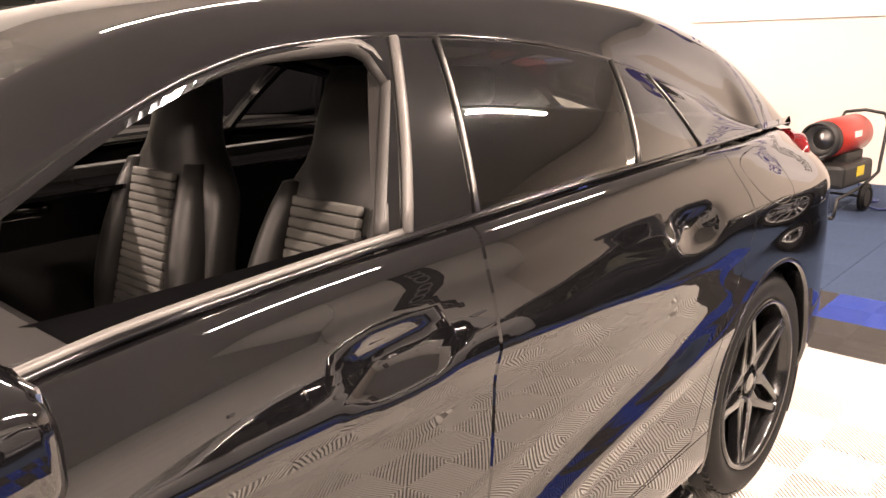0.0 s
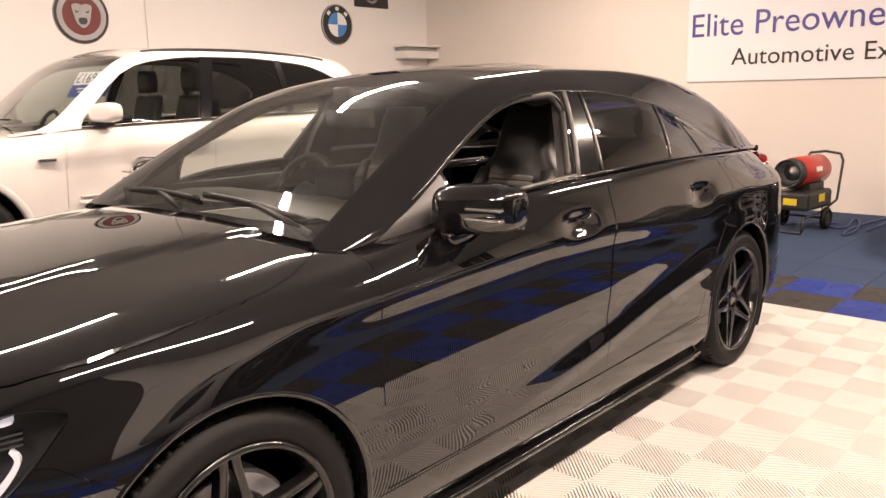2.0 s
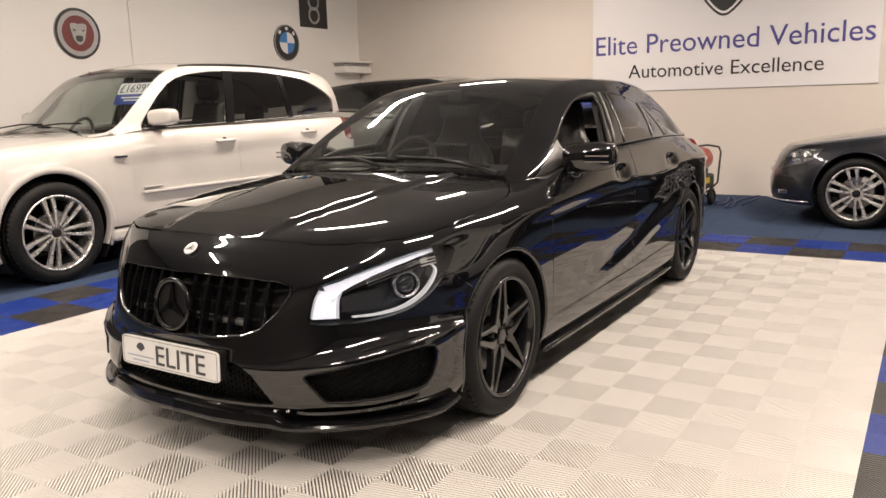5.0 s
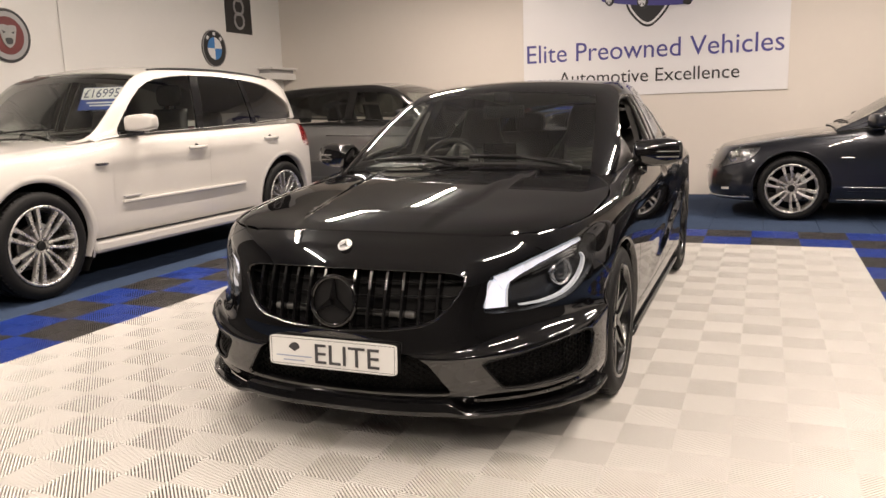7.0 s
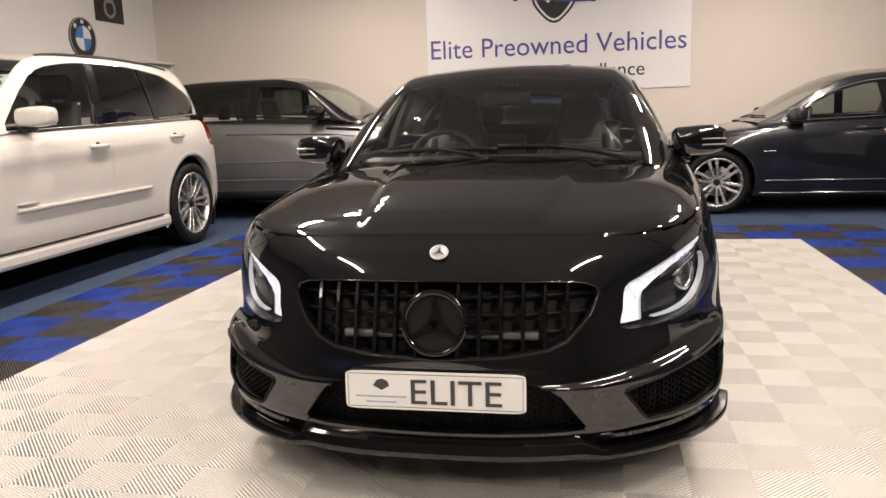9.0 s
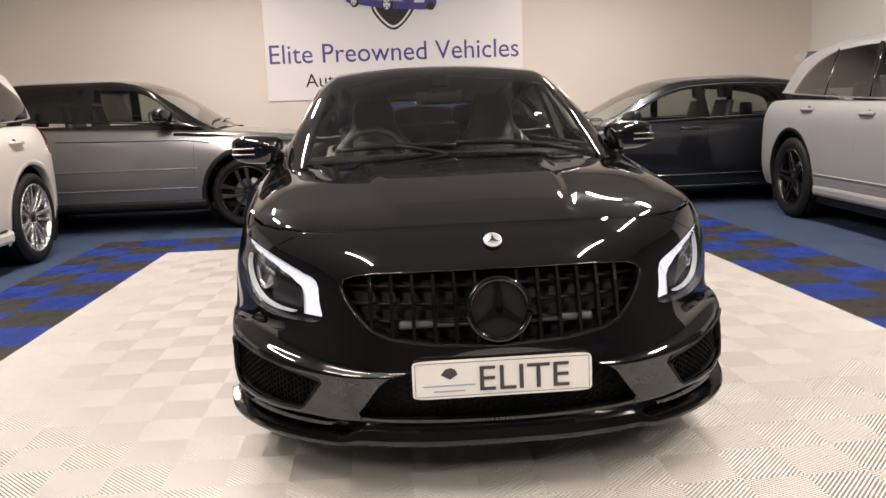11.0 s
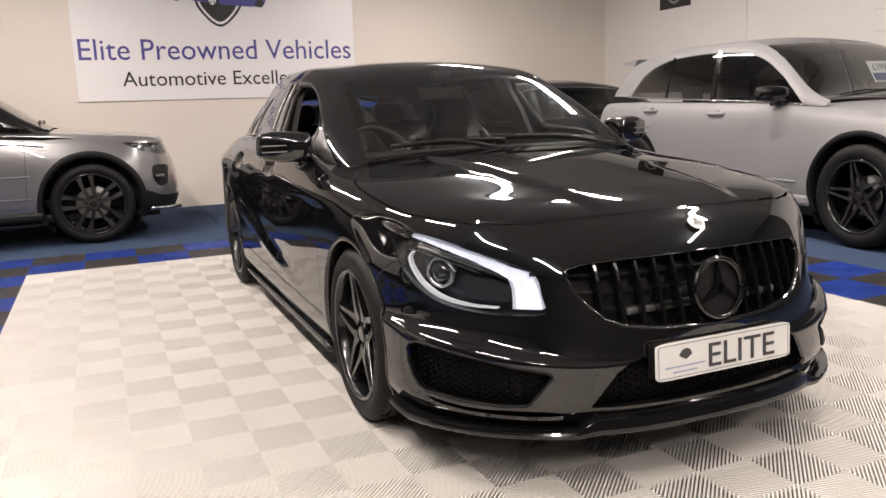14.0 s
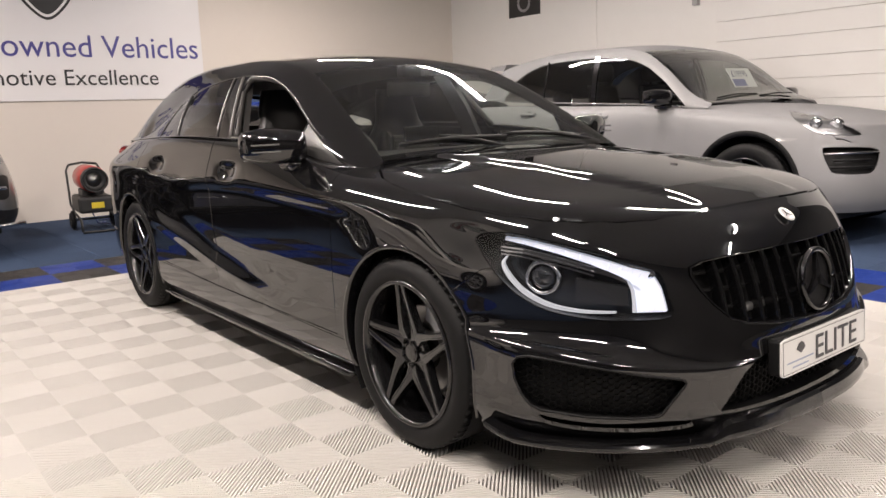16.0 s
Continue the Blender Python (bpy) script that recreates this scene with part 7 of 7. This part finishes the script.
# round badges on the white wall
red_badge = tagged(empty("wall_badge", pose(ROOM_L, 2.74, 2.15, 0, 0, 90)), "round red and silver beast badge on the wall", "badge")
part("badge_disc", lathe([(-.02, 0), (-.022, .255), (-.018, .275), (0, .28)], 48, "y"), M_STEEL_GREY, red_badge, smooth=False)
part("badge_field", lathe([(-.024, 0), (-.025, .19), (-.021, .195)], 40, "y"), mat("badge_red", (0.13, 0.010, 0.010), 0.4, var=0.2, scale=30), red_badge)
part("badge_ring", lathe([(-.02, .245), (-.028, .25), (-.028, .268), (-.02, .275)], 48, "y"), M_SIGN_BLACK, red_badge)
face_poly = smooth_poly([(-.10, .09), (-.05, .11), (0, .10), (.05, .11), (.10, .09), (.085, 0), (.06, -.08), (.0, -.125), (-.06, -.08), (-.085, 0)], 3)
part("badge_relief", prism(face_poly, -.034, -.024), mat("badge_relief_silver", (0.30, 0.29, 0.28), 0.4, 0.3, var=0.25, scale=18), red_badge)
part("badge_relief_dark", prism(smooth_poly([(-.04, -.03), (.04, -.03), (.03, -.085), (-.03, -.085)], 3), -.038, -.033), M_SIGN_BLACK, red_badge)
for sx in (-1, 1):
    part("badge_relief_dark", prism([(sx * .03, .03), (sx * .075, .05), (sx * .06, .02)], -.038, -.033), M_SIGN_BLACK, red_badge)

blue_badge = tagged(empty("wall_badge", pose(ROOM_L, 6.085, 2.215, 0, 0, 90)), "round black badge with blue and white quarters", "badge")
part("badge_disc", lathe([(-.02, 0), (-.022, .24), (-.016, .255), (0, .26)], 48, "y"), M_SIGN_BLACK, blue_badge)
part("badge_ring", lathe([(-.018, .245), (-.026, .248), (-.026, .256), (-.018, .26)], 48, "y"), M_STEEL_GREY, blue_badge)
M_SKY_BLUE = mat("badge_blue", (0.05, 0.22, 0.55), 0.4)
for k in range(4):
    q = [(0, 0)] + [(.155 * math.cos(w), .155 * math.sin(w)) for w in np.linspace(k * math.pi / 2, (k + 1) * math.pi / 2, 12)]
    part("badge_quarter", prism(q, -.027, -.021), M_SKY_BLUE if k % 2 else M_SIGN, blue_badge)

for a in (2.36, 1.57, .78):
    mk = box(-.026, .026, -.0265, -.021, -.022, .022)
    mk.transform(Matrix.Rotation(math.pi / 2 - a, 4, "Y") @ Matrix.Translation((0, 0, .203)))
    part("badge_mark", mk, M_SIGN, blue_badge)

for wall_x, yy, zz, rz, n in ((ROOM_L, 6.72, 2.77, 90, 3), (ROOM_R, 6.17, 2.69, -90, 3)):
    po = tagged(empty("wall_poster", pose(wall_x, yy, zz, 0, 0, rz)), "black upright poster with grey rings on the wall", "poster", "black posters")
    part("poster_board", box(-.31, .31, -.012, 0, -.30, .60), M_POSTER, po)
    for k in range(n):
        part("poster_ring", tube([(.11 * math.cos(w), -.014, -.12 + k * .2 + .11 * math.sin(w)) for w in np.linspace(0, 2 * math.pi, 33)[:-1]], .018, 8, True), M_STEEL_GREY, po, smooth=True)

hatch = tagged(empty("wall_recess"), "shallow white boxed ledge near the wall corner", "ledge", kind="structure")
part("ledge_top", box(ROOM_L, ROOM_L + .28, 7.10, ROOM_B, 1.955, 1.985, .004), M_WHITE_WALL, hatch)
part("ledge_box", box(ROOM_L, ROOM_L + .24, 7.14, ROOM_B, 1.80, 1.90, .004), M_WHITE_WALL, hatch)
# grey block: the slot's shade under the lip put into its colour
part("ledge_gap", box(ROOM_L, ROOM_L + .20, 7.16, ROOM_B, 1.90, 1.955), M_STEEL_GREY, hatch)
# pipe and block joints
pipe = tagged(link("wall_conduit", tube([(ROOM_L + .012, 3.43, z) for z in (.3, 1.5, ROOM_H)], .010, 8), M_WHITE_WALL, None, "", True), "thin white conduit running up the white wall", "conduit")
pipe2 = tagged(link("wall_conduit", tube([(ROOM_R - .012, 4.85, z) for z in (.3, 1.5, ROOM_H)], .010, 8), M_WHITE_WALL, None, "", True), "thin white conduit running up the white wall", "conduit")
bracket = tagged(link("wall_bracket", box(ROOM_R - .06, ROOM_R, 3.33, 3.40, 2.20, 2.30, .006), M_STEEL_GREY), "small grey bracket on the white wall", "bracket")
# painted board courses of the right wall ahead of the conduit
boards = tagged(empty("board_wall_face"), "white painted horizontal boards on the wall", "wall", kind="structure")
bmk = box(-.014, 0, 0, 3.10, .002, .217, .004, 2)
bme = bpy.data.meshes.new("wall_board")
bmk.to_mesh(bme)
bmk.free()
bme.materials.append(M_WHITE_WALL)
for r in range(15):
    b = new("wall_board", bme)
    b.parent = boards
    b.location = (ROOM_R, 0, .01 + r * .219)

# ---- floor tiles, last ----
CELL = 0.2
MAT_X, MAT_Y, MAT_N, MAT_M = -2.265, 3.865, 11, 20


def clip(poly, cell=CELL):
    """The part of a convex outline (x, y, z) inside a square cell."""
    for ax, side, lim in ((0, 1, 0.0), (0, -1, cell), (1, 1, 0.0), (1, -1, cell)):
        out = []
        for k in range(len(poly)):
            a, b = poly[k - 1], poly[k]
            da, db = side * (a[ax] - lim), side * (b[ax] - lim)
            if (da >= 0) != (db >= 0):
                t = da / (da - db)
                out.append(tuple(p + (q - p) * t for p, q in zip(a, b)))
            if db >= 0:
                out.append(b)
        poly = out
        if not poly:
            return []
    return poly


def tile_mesh(name, material):
    """A ribbed plastic tile 0.4 m square: four quarters with slanting, sloped ribs, turned by turns, each in a thin rim."""
    verts, faces = [], []
    n, low = 24, -0.012
    step = CELL * math.sqrt(2) / n
    ht, hb = step * 0.245, step * 0.275

    def face(poly, ox, oy):
        poly = clip(poly)
        if len(poly) < 3:
            return
        k = len(verts)
        verts.extend([(x + ox, y + oy, z) for x, y, z in poly])
        faces.append(tuple(range(k, k + len(poly))))

    r = math.sqrt(0.5)
    c = CELL / 2
    for i in range(2):
        for j in range(2):
            d = (r, r) if (i + j) % 2 else (-r, r)
            e = (d[1], -d[0])

            def edge(off, z, end):
                return (c + off * e[0] + end * d[0], c + off * e[1] + end * d[1], z)
            for k in range(n + 1):
                o = (k - n / 2) * step
                face([edge(o - ht, 0, -1), edge(o + ht, 0, -1), edge(o + ht, 0, 1), edge(o - ht, 0, 1)], i * CELL, j * CELL)
                face([edge(o + ht, 0, -1), edge(o + hb, low, -1), edge(o + hb, low, 1), edge(o + ht, 0, 1)], i * CELL, j * CELL)
                face([edge(o - hb, low, -1), edge(o - ht, 0, -1), edge(o - ht, 0, 1), edge(o - hb, low, 1)], i * CELL, j * CELL)
            # the bar across the ribs
            def across(off, end, z):
                return (c + off * d[0] + end * e[0], c + off * d[1] + end * e[1], z)
            face([across(-.0012, -1, -.003), across(.0012, -1, -.003), across(.0012, 1, -.003), across(-.0012, 1, -.003)], i * CELL, j * CELL)
    me = bpy.data.meshes.new(name)
    # groove bottom, coloured for the shade down between the ribs
    k = len(verts)
    verts.extend([(0, 0, low), (2 * CELL, 0, low), (2 * CELL, 2 * CELL, low), (0, 2 * CELL, low)])
    faces.append((k, k + 1, k + 2, k + 3))
    me.from_pydata(verts, [], faces)
    me.materials.append(material)
    me.materials.append(M_GAP_PALE if material is M_TILE_W else M_GAP)
    me.polygons[-1].material_index = 1
    me.update()
    return me


TW, TB, TG = (tile_mesh(n, m) for n, m in (("white_tile", M_TILE_W), ("blue_tile", M_TILE_B), ("charcoal_tile", M_TILE_G)))
mat_floor = tagged(empty("tile_mat", pose(MAT_X, MAT_Y, 0)), "white ribbed plastic tile mat under the black car", "floor mat", kind="structure")
band = tagged(empty("tile_border", pose(MAT_X, MAT_Y, 0)), "blue and charcoal checkered ribbed tile border", "floor border", kind="structure")
for i in range(-2, MAT_N + 2):
    for j in range(-2, MAT_M + 2):
        inside = 0 <= i < MAT_N and 0 <= j < MAT_M
        me = TW if inside else (TB if (i + j) % 2 else TG)
        t = new("tile", me)
        t.parent = mat_floor if inside else band
        t.location = (i * 0.4, -(j + 1) * 0.4, 0)

# carpet tiles around the mat
CW = 0.5
carpet = tagged(empty("carpet_floor"), "blue-grey carpet tiles around the tile mat", "carpet", kind="structure")


def carpet_mesh():
    b = box(0.001, CW - 0.001, 0.001, CW - 0.001, -0.02, -0.004, 0.0015, 1)
    me = bpy.data.meshes.new("carpet_tile")
    b.to_mesh(me)
    b.free()
    me.materials.append(M_CARPET)
    return me


bx0, bx1 = MAT_X - 0.8, MAT_X + 0.4 * (MAT_N + 2)
by1, by0 = MAT_Y + 0.8, MAT_Y - 0.4 * (MAT_M + 2)
CM = carpet_mesh()
spans = [(ROOM_L, bx0, by0 - 1, ROOM_B), (bx1, ROOM_R, by0 - 1, ROOM_B), (bx0, bx1, by1, ROOM_B)]
for x0, x1, y0, y1 in spans:
    nx, ny = max(1, round((x1 - x0) / CW)), max(1, round((y1 - y0) / CW))
    for i in range(nx):
        for j in range(ny):
            t = new("carpet_tile", CM)
            t.parent = carpet
            t.scale = ((x1 - x0) / nx / CW, (y1 - y0) / ny / CW, 1)
            t.location = (x0 + i * (x1 - x0) / nx, y0 + j * (y1 - y0) / ny, 0)
